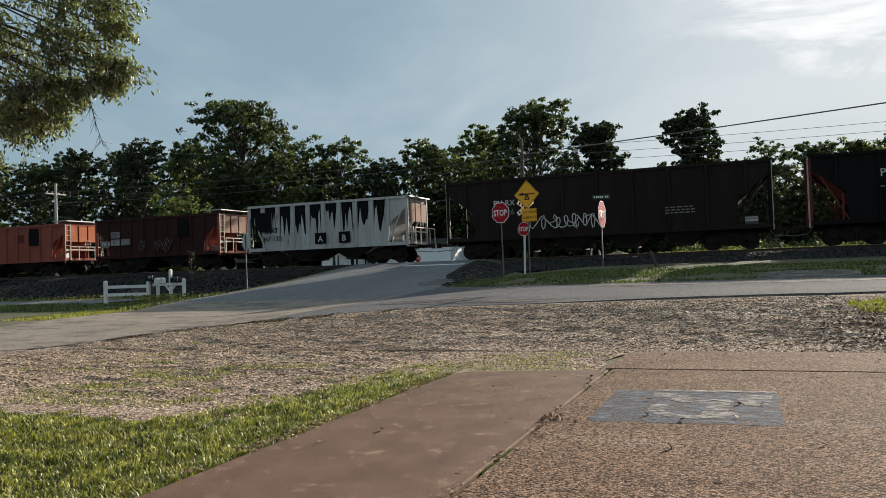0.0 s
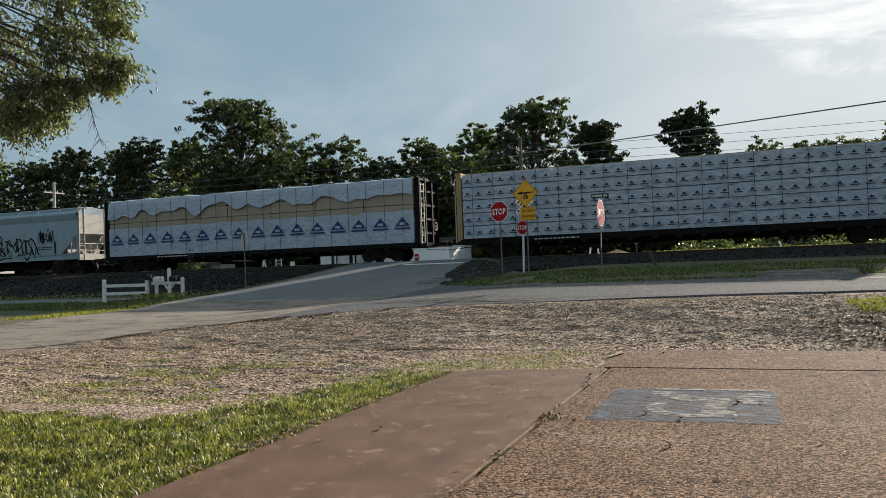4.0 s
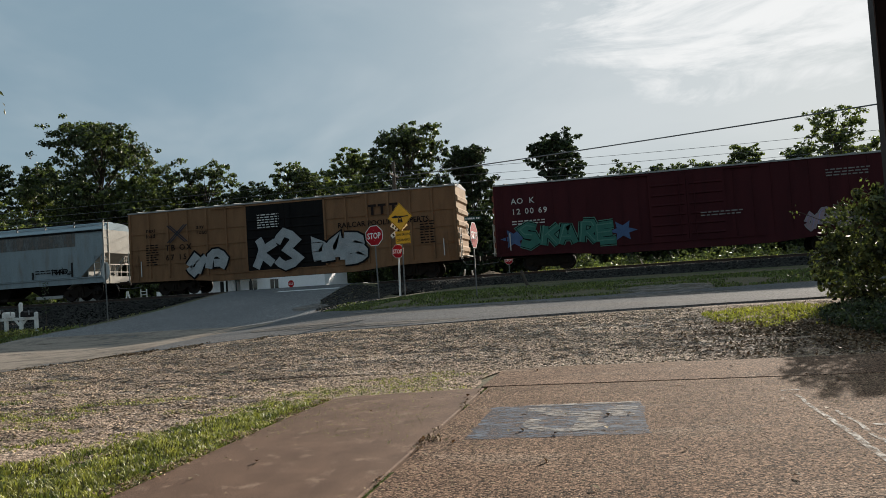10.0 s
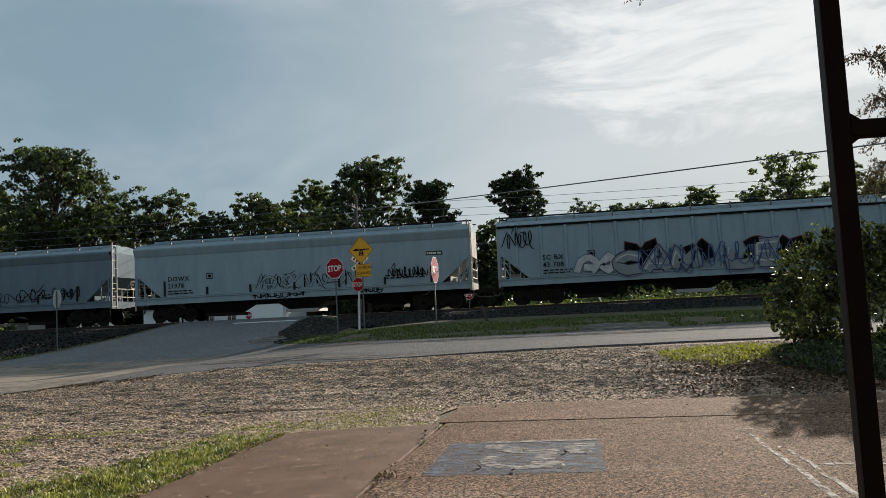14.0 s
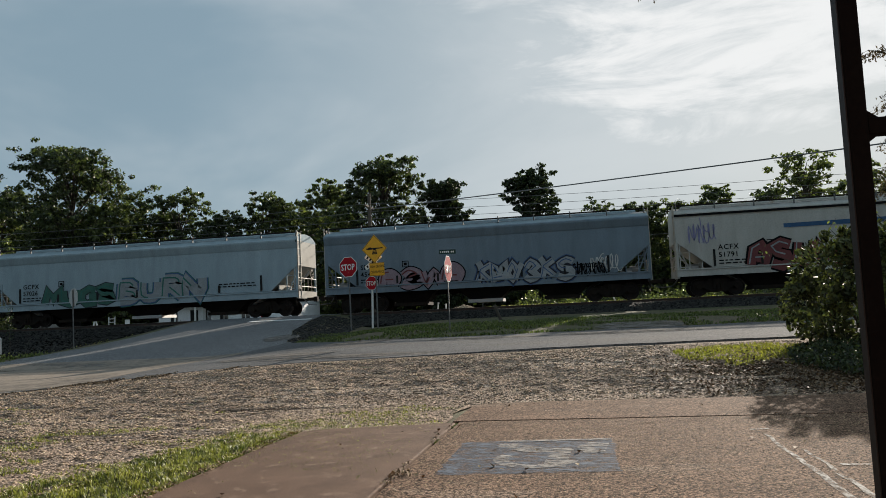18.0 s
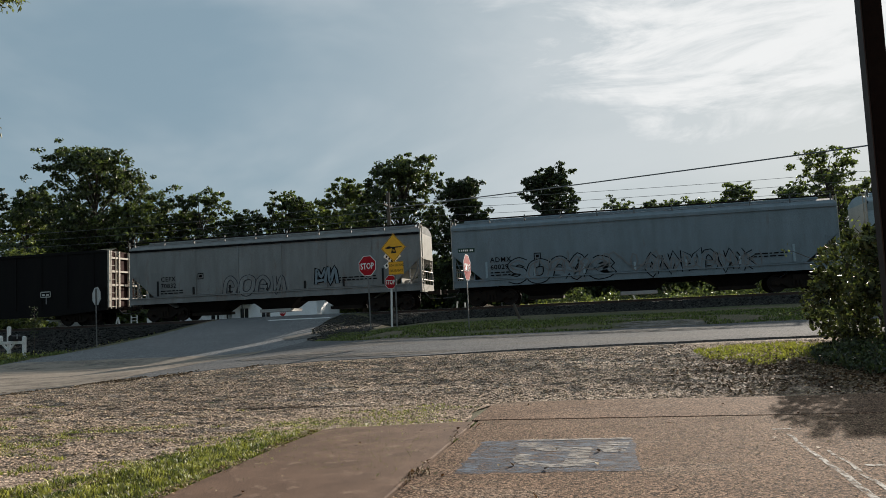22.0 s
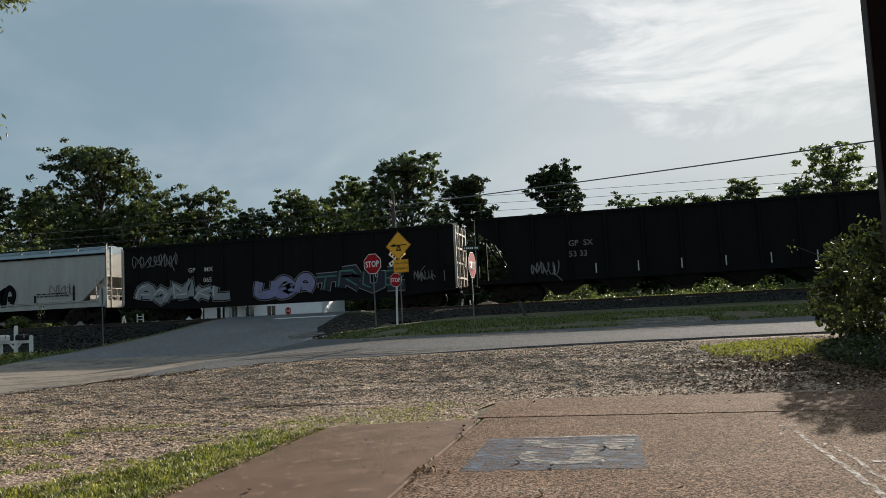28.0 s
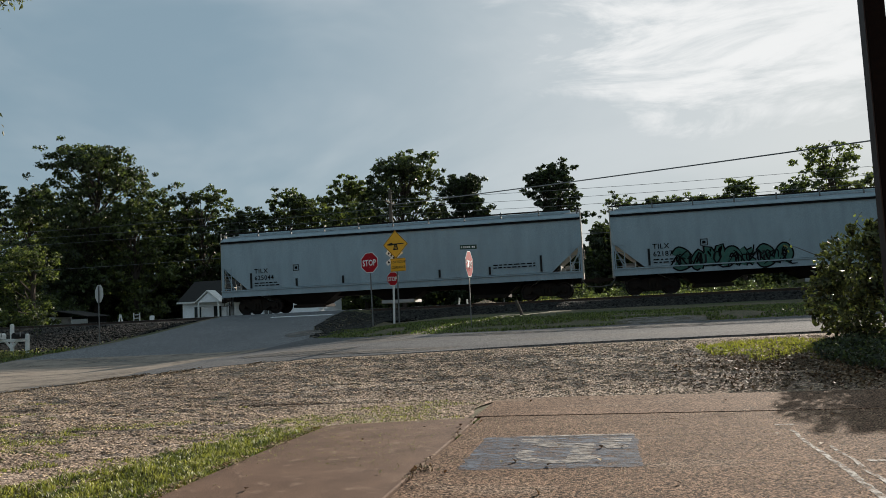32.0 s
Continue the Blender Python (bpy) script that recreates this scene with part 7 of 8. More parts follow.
def hopper(index, L, gap, paint, label, top=4.05, ends="rust", ribs=8, cut=2.3, e_top=None, load=False):
    """Open hopper with sloped ends, ribbed sides and bays below."""
    car = new_car("open_hopper", label, index, L)
    h, p = L / 2, P[paint]
    e_top = e_top or top - 0.25
    half_ = [(h - cut * 0.62, 1.1), (h - cut * 0.56, 1.1 + (top - 1.1) * 0.46), (h - 0.12, top - 0.72), (h, top - 0.6), (h, top)]
    outline = half_ + [(-q, z) for q, z in reversed(half_)]
    part("side_wall", Build().prism(outline, "y", 1.46, 1.5), p, car)
    body = part("side_wall", Build().prism(outline, "y", -1.5, -1.46), p, car)
    for s in (-1, 1):
        part("end_sheet", Build().sheet([[(s * h, -1.5, top), (s * h, 1.5, top)], [(s * (h - 0.03), -1.5, e_top), (s * (h - 0.03), 1.5, e_top)], [(s * (h - cut), -1.5, 1.1), (s * (h - cut), 1.5, 1.1)], [(s * (h - cut - 0.9), -1.3, 0.6), (s * (h - cut - 0.9), 1.3, 0.6)]]), P[ends], car)
    part("top_chord", Build().box(-h - 0.02, -1.58, top - 0.08, h + 0.02, -1.46, top + 0.06).box(-h - 0.02, 1.46, top - 0.08, h + 0.02, 1.58, top + 0.06).box(-h - 0.04, -1.5, top - 0.08, -h + 0.06, 1.5, top + 0.05).box(h - 0.06, -1.5, top - 0.08, h + 0.04, 1.5, top + 0.05), p, car)
    for k in range(ribs):
        xk = -h + 1.1 + (L - 2.2) * k / (ribs - 1)
        d = h - abs(xk)
        z0 = 1.1 if d > cut * 0.62 else top - 0.66 - (d - 0.12) / (cut * 0.5) * (top - 1.1) * 0.34
        part("rib", Build().prism([(xk - 0.1, -1.5), (xk - 0.06, -1.6), (xk + 0.06, -1.6), (xk + 0.1, -1.5)], "z", max(1.1, z0), top - 0.08), p, body)
    sl = Build()
    for s in (-1, 1):
        sl.box(-h, s * 1.5 - 0.05, 1.0, h, s * 1.5 + 0.05, 1.2)
    part("side_sill", sl, p, car)
    part("centre_sill", Build().box(-h, -0.3, 0.8, h, 0.3, 1.1), M["under"], car)
    for s in (-1, 1):
        x0 = s * h
        fr = Build()
        for y in (-1.46, 1.46):
            fr.box(x0 - 0.06, y - 0.05, 1.1, x0 + 0.06, y + 0.05, top)
            fr.path([(x0 - s * cut * 0.62, y, 1.15), (x0 - s * 0.2, y, e_top - 0.3)], 0.05, 0.05, 4)
            fr.box(min(x0 - s * cut * 0.5, x0 - s * cut * 0.5 + 0.1), y - 0.04, 1.1, max(x0 - s * cut * 0.5, x0 - s * cut * 0.5 + 0.1), y + 0.04, 1.1 + (e_top - 1.2) * 0.48)
        fr.box(min(x0, x0 - s * 1.8), -1.45, 1.06, max(x0, x0 - s * 1.8), 1.45, 1.12)
        part("end_frame", fr, P[ends], car)
        ladder(car, x0 + s * 0.08, -1.45, -1.0, 0.9, top, P["lit_steel"], 8)
        part("end_sill", Build().box(x0 - 0.06, -1.5, 0.92, x0 + 0.06, 1.5, 1.2), P[ends], car)
    hand_wheel(car, h + 0.1, 0.5, 2.2, P["lit_steel"])
    part("air_tank", Build().tube((h - 1.3, -0.6, 1.4), (h - 0.6, -0.6, 1.4), 0.2, sides=10), M["galv"], car)
    span = L - 2 * cut - 0.2
    nb = max(2, int(span / 2.6))
    for k in range(nb):
        cx = -span / 2 + span * (k + 0.5) / nb
        w2 = span / nb / 2 - 0.05
        hb = part("hopper_bay", Build().sheet([[(cx - w2, -1.4, 1.12), (cx + w2, -1.4, 1.12), (cx + w2, 1.4, 1.12), (cx - w2, 1.4, 1.12), (cx - w2, -1.4, 1.12)], [(cx - 0.35, -1.2, 0.4), (cx + 0.35, -1.2, 0.4), (cx + 0.35, 1.2, 0.4), (cx - 0.35, 1.2, 0.4), (cx - 0.35, -1.2, 0.4)]]), M["under"], car)
        part("outlet_gate", Build().box(cx - 0.4, -1.25, 0.32, cx + 0.4, 1.25, 0.42), M["truck"], hb)
    if load:
        part("load", Build().sheet([[(xk, y, top - 0.1 + 0.3 * max(0, 1 - (y / 1.5) ** 2) * (0.6 + 0.5 * noise.noise((xk, y, index)))) for y in np.linspace(-1.45, 1.45, 7)] for xk in np.linspace(-h + 0.1, h - 0.1, 24)]), P["load"], car, "heaped pale wood chips")
    trucks(car, L, 1.7 if L < 14 else 1.9)
    couplers(car, L, gap)
    return car


def gondola(index, L, gap, label, marks=None, panel=False):
    """Tall black wood-chip car with plain sides and braced ends."""
    car = new_car("chip_car", label, index, L)
    h, top, p = L / 2, 4.30, P["black"]
    b = Build()
    for s in (-1, 1):
        b.box(-h, s * 1.5 - 0.03, 1.0, h, s * 1.5 + 0.03, top)
    body = part("side_wall", b, p, car)
    for a in (-h, h - 0.08):
        part("end_wall", Build().box(a, -1.5, 1.0, a + 0.08, 1.5, top), P["rust"], car, "rust-stained braced end")
    part("floor", Build().box(-h, -1.45, 0.95, h, 1.45, 1.05), M["under"], car)
    part("top_chord", Build().box(-h - 0.02, -1.6, top - 0.1, h + 0.02, -1.46, top + 0.05).box(-h - 0.02, 1.46, top - 0.1, h + 0.02, 1.6, top + 0.05), p, car)
    n = 11
    for k in range(n):
        xk = -h + 0.9 + (L - 1.8) * k / (n - 1)
        part("side_post", Build().prism([(xk - 0.07, -1.53), (xk - 0.05, -1.585), (xk + 0.05, -1.585), (xk + 0.07, -1.53)], "z", 1.0, top - 0.1), p, body)
        if k % 2 == 0:
            part("reflector", Build().box(xk + 0.3, -1.55, 1.35, xk + 0.37, -1.535, 1.9), P["dim"], car, "pale reflective strip")
    part("side_sill", Build().prism([(-h, 1.05), (-h, 0.85), (-h * 0.6, 0.6), (h * 0.6, 0.6), (h, 0.85), (h, 1.05)], "y", -1.56, -1.47), p, car)
    part("centre_sill", Build().box(-h, -0.35, 0.7, h, 0.35, 0.98), M["under"], car)
    for s in (-1, 1):
        x0 = s * h
        for y in (-1.45, -0.5, 0.5, 1.45):
            part("end_brace", Build().box(min(x0, x0 + s * 0.12), y - 0.06, 1.0, max(x0, x0 + s * 0.12), y + 0.06, top), P["lit_steel"], car)
        for z in (1.5, 2.3, 3.1, 3.9):
            part("end_brace", Build().box(min(x0, x0 + s * 0.1), -1.45, z - 0.05, max(x0, x0 + s * 0.1), 1.45, z + 0.05), P["lit_steel"], car)
        ladder(car, x0 + s * 0.2, -1.45, -1.0, 0.9, top, P["lit_steel"], 9)
        ladder(car, -1.60, x0 - s * 0.1, x0 - s * 0.5, 0.95, 2.2, p, 4, along_x=True)
    hand_wheel(car, h + 0.2, 0.5, 2.4, P["lit_steel"])
    part("load", Build().sheet([[(xk, y, top - 0.12 + 0.32 * max(0, 1 - (y / 1.5) ** 2) * max(0.0, 0.35 + 1.6 * noise.noise((xk * 0.35, y, index)))) for y in np.linspace(-1.45, 1.45, 7)] for xk in np.linspace(-h + 0.1, h - 0.1, 30)]), P["load"], car, "heaped pale wood chips")
    if marks:
        a, b_ = marks
        if panel:
            for i, (dx, z) in enumerate(((0, 2.55), (1.0, 2.55), (0, 1.95), (1.0, 1.95))):
                part("number_panel", Build().box(-h + 4.0 + dx, -1.595, z, -h + 4.85 + dx, -1.588, z + 0.5), P["plate"], car)
        ink = P["faded"] if panel or index == 25 else P["dim"]
        for i, w in enumerate(a):
            text(car, w, -h + 4.12 + i * 1.0, 2.66, 0.36, ink, -1.60)
        for i, w in enumerate(b_):
            text(car, w, -h + 4.05 + i * 1.0, 2.06, 0.36, ink, -1.60)
    lb = Build()
    for q in ((0, 0, 0.7, 0.05), (0, 0.3, 0.7, 0.35), (0, 0, 0.05, 0.35), (0.65, 0, 0.7, 0.35), (0.12, 0.1, 0.3, 0.2), (0.4, 0.1, 0.58, 0.2)):
        lb.flat([(h - 4.4 + q[0], 1.75 + q[1]), (h - 4.4 + q[2], 1.75 + q[1]), (h - 4.4 + q[2], 1.75 + q[3]), (h - 4.4 + q[0], 1.75 + q[3])], "y", -1.59)
    part("data_panel", lb, P["faded"], car)
    trucks(car, L, 2.3)
    couplers(car, L, gap)
    return car


def centerbeam(index, L, gap, label, kind_):
    car = new_car("centerbeam_flatcar", label, index, L)
    h = L / 2
    bulk = P["wood_tan"] if kind_ == "white" else P["black"]
    part("deck", Build().box(-h, -1.42, 0.92, h, 1.42, 1.06), M["under"], car)
    part("side_sill", Build().box(-h, -1.5, 0.78, h, -1.4, 1.04).box(-h, 1.4, 0.78, h, 1.5, 1.04), P["black"], car)
    part("centre_sill", Build().prism([(-h + 1, 0.9), (-h * 0.6, 0.5), (h * 0.6, 0.5), (h - 1, 0.9)], "y", -0.25, 0.25), M["under"], car)
    top = 4.75
    for s in (-1, 1):
        e = s * h
        bk = part("bulkhead", Build().box(min(e, e - s * 0.12), -1.45, 1.06, max(e, e - s * 0.12), 1.45, top), bulk, car, "braced end bulkhead")
        for y in (-1.4, -0.5, 0.5, 1.4):
            part("bulkhead_post", Build().box(min(e, e + s * 0.16), y - 0.07, 0.95, max(e, e + s * 0.16), y + 0.07, top), bulk, bk)
        for z in (1.6, 2.4, 3.2, 4.0, 4.65):
            part("bulkhead_rail", Build().box(min(e, e + s * 0.12), -1.4, z - 0.06, max(e, e + s * 0.12), 1.4, z + 0.06), bulk, bk)
        ladder(car, e + s * 0.24, -1.45, -1.02, 0.9, 4.4, P["lit_steel"], 9)
        part("end_sill", Build().box(min(e, e + s * 0.5), -1.4, 0.8, max(e, e + s * 0.5), 1.4, 1.0), M["under"], car)
        part("side_ladder", Build().box(min(e - s * 0.2, e - s * 0.6), -1.53, 0.6, max(e - s * 0.2, e - s * 0.6), -1.5, 0.64), M["under"], car)
    hand_wheel(car, h + 0.3, 0.6, 2.0, P["lit_steel"])
    part("centre_beam", Build().box(-h, -0.12, 1.06, h, 0.12, top), P["black"], car)
    part("top_chord", Build().box(-h, -0.3, top - 0.1, h, 0.3, top + 0.06), bulk, car)
    # the load: wrapped lumber packs in tiers, lashed with dark straps
    rr = random.Random(index)
    x0, x1 = -h + 0.22, h - 0.22
    packs = 9 if kind_ == "white" else 7
    tiers = 5
    th = (top - 0.12 - 1.08) / tiers
    for k in range(packs):
        a, b_ = x0 + (x1 - x0) * k / packs, x0 + (x1 - x0) * (k + 1) / packs
        for j in range(tiers):
            z = 1.08 + j * th
            off = rr.uniform(-0.02, 0.02)
            wrapped = kind_ == "white" or j < 2
            part("lumber_pack", Build().box(a + 0.015, -1.46 + off, z + 0.012, b_ - 0.015, -0.14, z + th - 0.008), P["wrap"] if wrapped else P["lumber"], car, "" if wrapped else "bare tan lumber pack", bevel=0.025)
            part("lumber_pack", Build().box(a + 0.015, 0.14, z + 0.03, b_ - 0.015, 1.46 + off, z + th - 0.02), P["wrap"] if wrapped else P["lumber"], car, "" if wrapped else "bare tan lumber pack", bevel=0.025)
            if kind_ == "white":
                m = 4
                for i in range(m):
                    lg = Build()
                    cx = a + (b_ - a) * (i + 0.5) / m
                    lg.flat([(cx - 0.12, z + 0.30), (cx + 0.12, z + 0.30), (cx, z + 0.43)], "y", -1.600)
                    lg.flat([(cx - 0.2, z + 0.21), (cx + 0.2, z + 0.21), (cx + 0.2, z + 0.25), (cx - 0.2, z + 0.25)], "y", -1.601)
                    part("printed_mark", lg, P["plate"], car)
    if kind_ == "white":
        # each tier's plastic sags in folds between the lashings
        for j in range(tiers):
            z = 1.08 + j * th
            rows_ = []
            for q in (0.02, 0.2, 0.4, 0.6, 0.8, 0.97):
                rows_.append([(x, -1.51 - 0.075 * noise.noise((x * 1.7 + q * 3.4 * (1 if j % 2 else -1), q * 2.6 + j * 5, 3)) - 0.03 * noise.noise((x * 5.0, q * 5, 9 + j)), z + th * q - 0.03 * (q > 0.5) * (1 + noise.noise((x * 0.9, j, 2)))) for x in np.linspace(x0, x1, 190)])
            part("wrap_sheet", Build().sheet(rows_), P["wrap"], car, "creased white plastic lumber wrap", smooth=True)
    if kind_ != "white":
        # loose wrap over the lower tiers and thrown over the top, with printed triangles
        part("wrap_sheet", Build().sheet([[(x, -1.475 - 0.03 * noise.noise((x, z * 2, 3)), z + 0.05 * noise.noise((x * 0.8, z, 9))) for x in np.linspace(x0, x1, 70)] for z in (0.98, 1.4, 1.9, 2.4, 2.88)]), P["wrap"], car, "wrinkled white plastic lumber wrap")
        part("wrap_sheet", Build().sheet([[(x, y + 0.03 * noise.noise((x * 2.2, z, 1)), z + (0.06 + 0.5 * (z < top - 0.9)) * noise.noise((x * 0.9, y, 5))) for x in np.linspace(x0, x1, 110)] for y, z in ((-1.60, top - 1.0), (-1.57, top - 0.6), (-1.54, top - 0.28), (-1.47, top - 0.05), (-0.9, top + 0.06), (0, top + 0.1), (1.0, top + 0.05), (1.5, top - 0.3))]), P["wrap"], car, "wrinkled white plastic sheet over the load")
        for k in range(16):
            cx = x0 + (x1 - x0) * (k + 0.5) / 16
            tr = part("printed_triangle", Build().flat([(cx - 0.46, 2.0), (cx + 0.46, 2.0), (cx, 2.52)], "y", -1.53), P["logo_blue"], car, "dark blue printed triangle")
            part("printed_bar", Build().flat([(cx - 0.17, 2.07), (cx + 0.17, 2.07), (cx + 0.17, 2.21), (cx - 0.17, 2.21)], "y", -1.536), P["wrap"], tr)
            part("printed_bar", Build().flat([(cx - 0.5, 1.82), (cx + 0.5, 1.82), (cx + 0.5, 1.92), (cx - 0.5, 1.92)], "y", -1.53), P["logo_blue"], tr)
    for k in range(19):
        xk = x0 + (x1 - x0) * (k + 0.5) / 19
        part("strap", Build().box(xk - 0.009, -1.615, 1.0, xk + 0.009, -1.605, top - 0.12), P["ink"], car)
        part("winch", Build().box(xk - 0.12, -1.5, 0.66, xk + 0.12, -1.36, 0.8), M["truck"], car)
    stencil(car, -h + 4.2, 0.88, 2.4, 1, P["faded"], -1.505)
    trucks(car, L, 2.6)
    couplers(car, L, gap)
    return car


# back and front end of each car along the track at the start, first car first
ENDS = [
    (2.81, 19.4), (-15.53, 1.07), (-28.72, -18.07), (-41.02, -31.02), (-54.79, -43.9), (-79.97, -56.75), (-105.17, -82.53), (-127.19, -107.63),
    (-148.17, -129.24), (-169.99, -150.61), (-191.48, -172.03), (-213.27, -193.24), (-234.56, -214.82), (-255.05, -236.02), (-275.22, -256.51), (-293.73, -276.44),
    (-312.16, -295.01), (-332.58, -313.75), (-354.0, -333.8), (-374.36, -355.36), (-393.39, -376.11), (-413.99, -394.84), (-434.51, -415.45), (-455.34, -436.34),
    (-477.21, -456.49), (-498.04, -478.46), (-518.94, -499.27), (-540.63, -520.45), (-562.2, -542.15),
]


def size(i):
    """Length of car i and the gap behind it."""
    a, b = ENDS[i]
    return b - a, (a - ENDS[i + 1][1]) if i + 1 < len(ENDS) else 1.5


c = hopper(0, *size(0), "black", "black open coal hopper with a rusty red end", top=4.25, ends="red_end", ribs=9, cut=2.6)
text(c, "PM  RX", -5.4, 3.1, 0.5, P["faded"], -1.62)
stencil(c, -5.4, 2.6, 2.0, 1, P["dim"], -1.62)
c = hopper(1, *size(1), "brown", "dark brown open coal hopper with sprayed outline letters", top=4.25, ends="black", ribs=9, cut=2.6)
text(c, "PM RX", -5.6, 2.85, 0.42, P["faded"], -1.62)
text(c, "94 526", -5.6, 2.35, 0.42, P["dim"], -1.62)
scrawl(c, -3.4, 1.4, 3.4, 0.85, 6, "faded", 3, y=-1.62)
stencil(c, 3.4, 2.2, 1.4, 3, P["dim"], -1.62)
c = hopper(2, *size(2), "dirty_white", "white ballast hopper streaked with black spills", top=3.75, ends="dirty_white", ribs=9, cut=1.9)
sp = random.Random(8)
h_ = size(2)[0] / 2
for k in range(9):  # a spill down each panel between the ribs, ragged below
    a, b_ = -h_ + 1.1 + (2 * h_ - 2.2) * k / 8 - 0.95, -h_ + 1.1 + (2 * h_ - 2.2) * k / 8 - 0.22
    edge_ = [(b_, 3.69), (a, 3.69)]
    for q in np.linspace(0, 1, 9):
        edge_.append((a + (b_ - a) * q, 3.6 - sp.choice((0.3, 0.6, 1.0, 1.4, 1.8, 2.2)) * sp.uniform(0.7, 1.0)))
    part("spill", Build().flat(edge_, "y", -1.503 - 0.001), P["ink"], c, "black spill run down the side")
text(c, "CS XT", -4.3, 2.1, 0.42, P["ink"], -1.62)
text(c, "967 130", -4.3, 1.6, 0.42, P["ink"], -1.62)
for dx in (-0.6, 1.0):
    part("panel", Build().box(dx, -1.615, 1.3, dx + 0.75, -1.605, 1.95), P["ink"], c, "black square panel")
    text(c, "A" if dx < 0 else "B", dx + 0.2, 1.42, 0.5, P["faded"], -1.62)
c = hopper(3, *size(3), "rust", "dark rust-brown ballast hopper with pale number panels", top=3.55, ends="orange", ribs=9, cut=1.9)
for dx, z in ((0, 2.35), (0, 1.85), (0.85, 1.85), (-0.9, 1.75)):
    part("number_panel", Build().box(-3.6 + dx, -1.615, z, -2.85 + dx, -1.605, z + 0.42), P["dim"], c)
text(c, "CS", -3.55, 2.42, 0.36, P["ink"], -1.62)
text(c, "96 63 25", -4.4, 1.9, 0.36, P["faded"], -1.62, spacing=1.2)
piece(c, "6 25", -1.4, 1.35, 2.8, 0.75, "rust", "dim", 5, y=-1.605, heavy=0.2, edge=0.025)
c = hopper(4, *size(4), "orange", "faded orange ballast hopper", top=3.55, ends="orange", ribs=9, cut=1.9)
text(c, "CS  XT", -4.3, 2.15, 0.52, P["ink"], -1.62, spacing=1.1)
text(c, "96 60 48", -4.3, 1.55, 0.52, P["ink"], -1.62, spacing=1.2)
for i in (2, 3, 4):
    h_ = size(i)[0] / 2
    k = CARS[i][0]
    # no hole here: a black plate gives the opening's inner shade as colour
    wnd = part("dark_opening", Build().box(h_ - 3.1 if i != 2 else -h_ + 0.9, -1.625, 2.2, h_ - 2.2 if i != 2 else -h_ + 1.7, -1.61, 3.35), P["ink"], k, "black plate painted for the dark inside an inspection opening")
    for a, b_ in ((-1.46, -0.35), (-0.2, 0.5), (0.62, 1.46)):
        part("end_plate", Build().box(h_ + 0.0, a, 2.35, h_ + 0.04, b_, 3.45), P["lit_end_orange"] if i == 4 else P["lit_end_tan"], k, "end plate, sunlight put into its bright colour")
    part("end_rail", Build().box(h_ + 0.0, -1.46, 1.75, h_ + 0.05, 1.46, 1.83), P["lit_steel"], k)
    part("end_rail", Build().box(h_ + 0.5, -1.46, 1.95, h_ + 0.54, 1.46, 2.0), P["lit_steel"], k)
    for y_ in (-1.44, -0.7, 0.7, 1.44):
        part("stanchion", Build().box(h_ + 0.5, y_ - 0.02, 1.0, h_ + 0.54, y_ + 0.02, 1.96), P["lit_steel"], k)
    part("step_platform", Build().box(h_ - 0.1, -1.46, 1.0, h_ + 0.56, 1.46, 1.05), M["under"], k)
    part("canopy", Build().box(h_ - 1.0, -1.5, 3.75, h_ + 0.25, 1.5, 3.81), M["galv"], k, "sheet metal canopy over the end platform")
for dx in (-0.1, 1.2):
    part("patch", Build().box(dx + 1.0, -1.515, 2.4, dx + 1.85, -1.505, 3.0), P["red_end"], CARS[4][0], "repainted patch")
centerbeam(5, *size(5), "flatcar loaded with lumber wrapped in printed white plastic", "white")
centerbeam(6, *size(6), "flatcar loaded with tan lumber and plastic wrap with blue triangles", "tan")
c = covered_hopper(7, *size(7), "grey", "grey covered hopper with long black and white graffiti", "ECUX", "887534", flange=True)
piece(c, "1 5316342", -8.4, 1.12, 14.6, 1.45, "grey", "ink", 11, heavy=0.2, edge=0.11, back="faded", smooth=6)
scrawl(c, -7.0, 1.3, 12.0, 1.5, 12, "faded", 12, y=-1.60, r=0.03)
scrawl(c, -6.5, 1.3, 12.0, 1.6, 10, "plate", 14, y=-1.605, r=0.05)
scrawl(c, 6.2, 2.2, 1.3, 0.9, 6, "ink", 13)
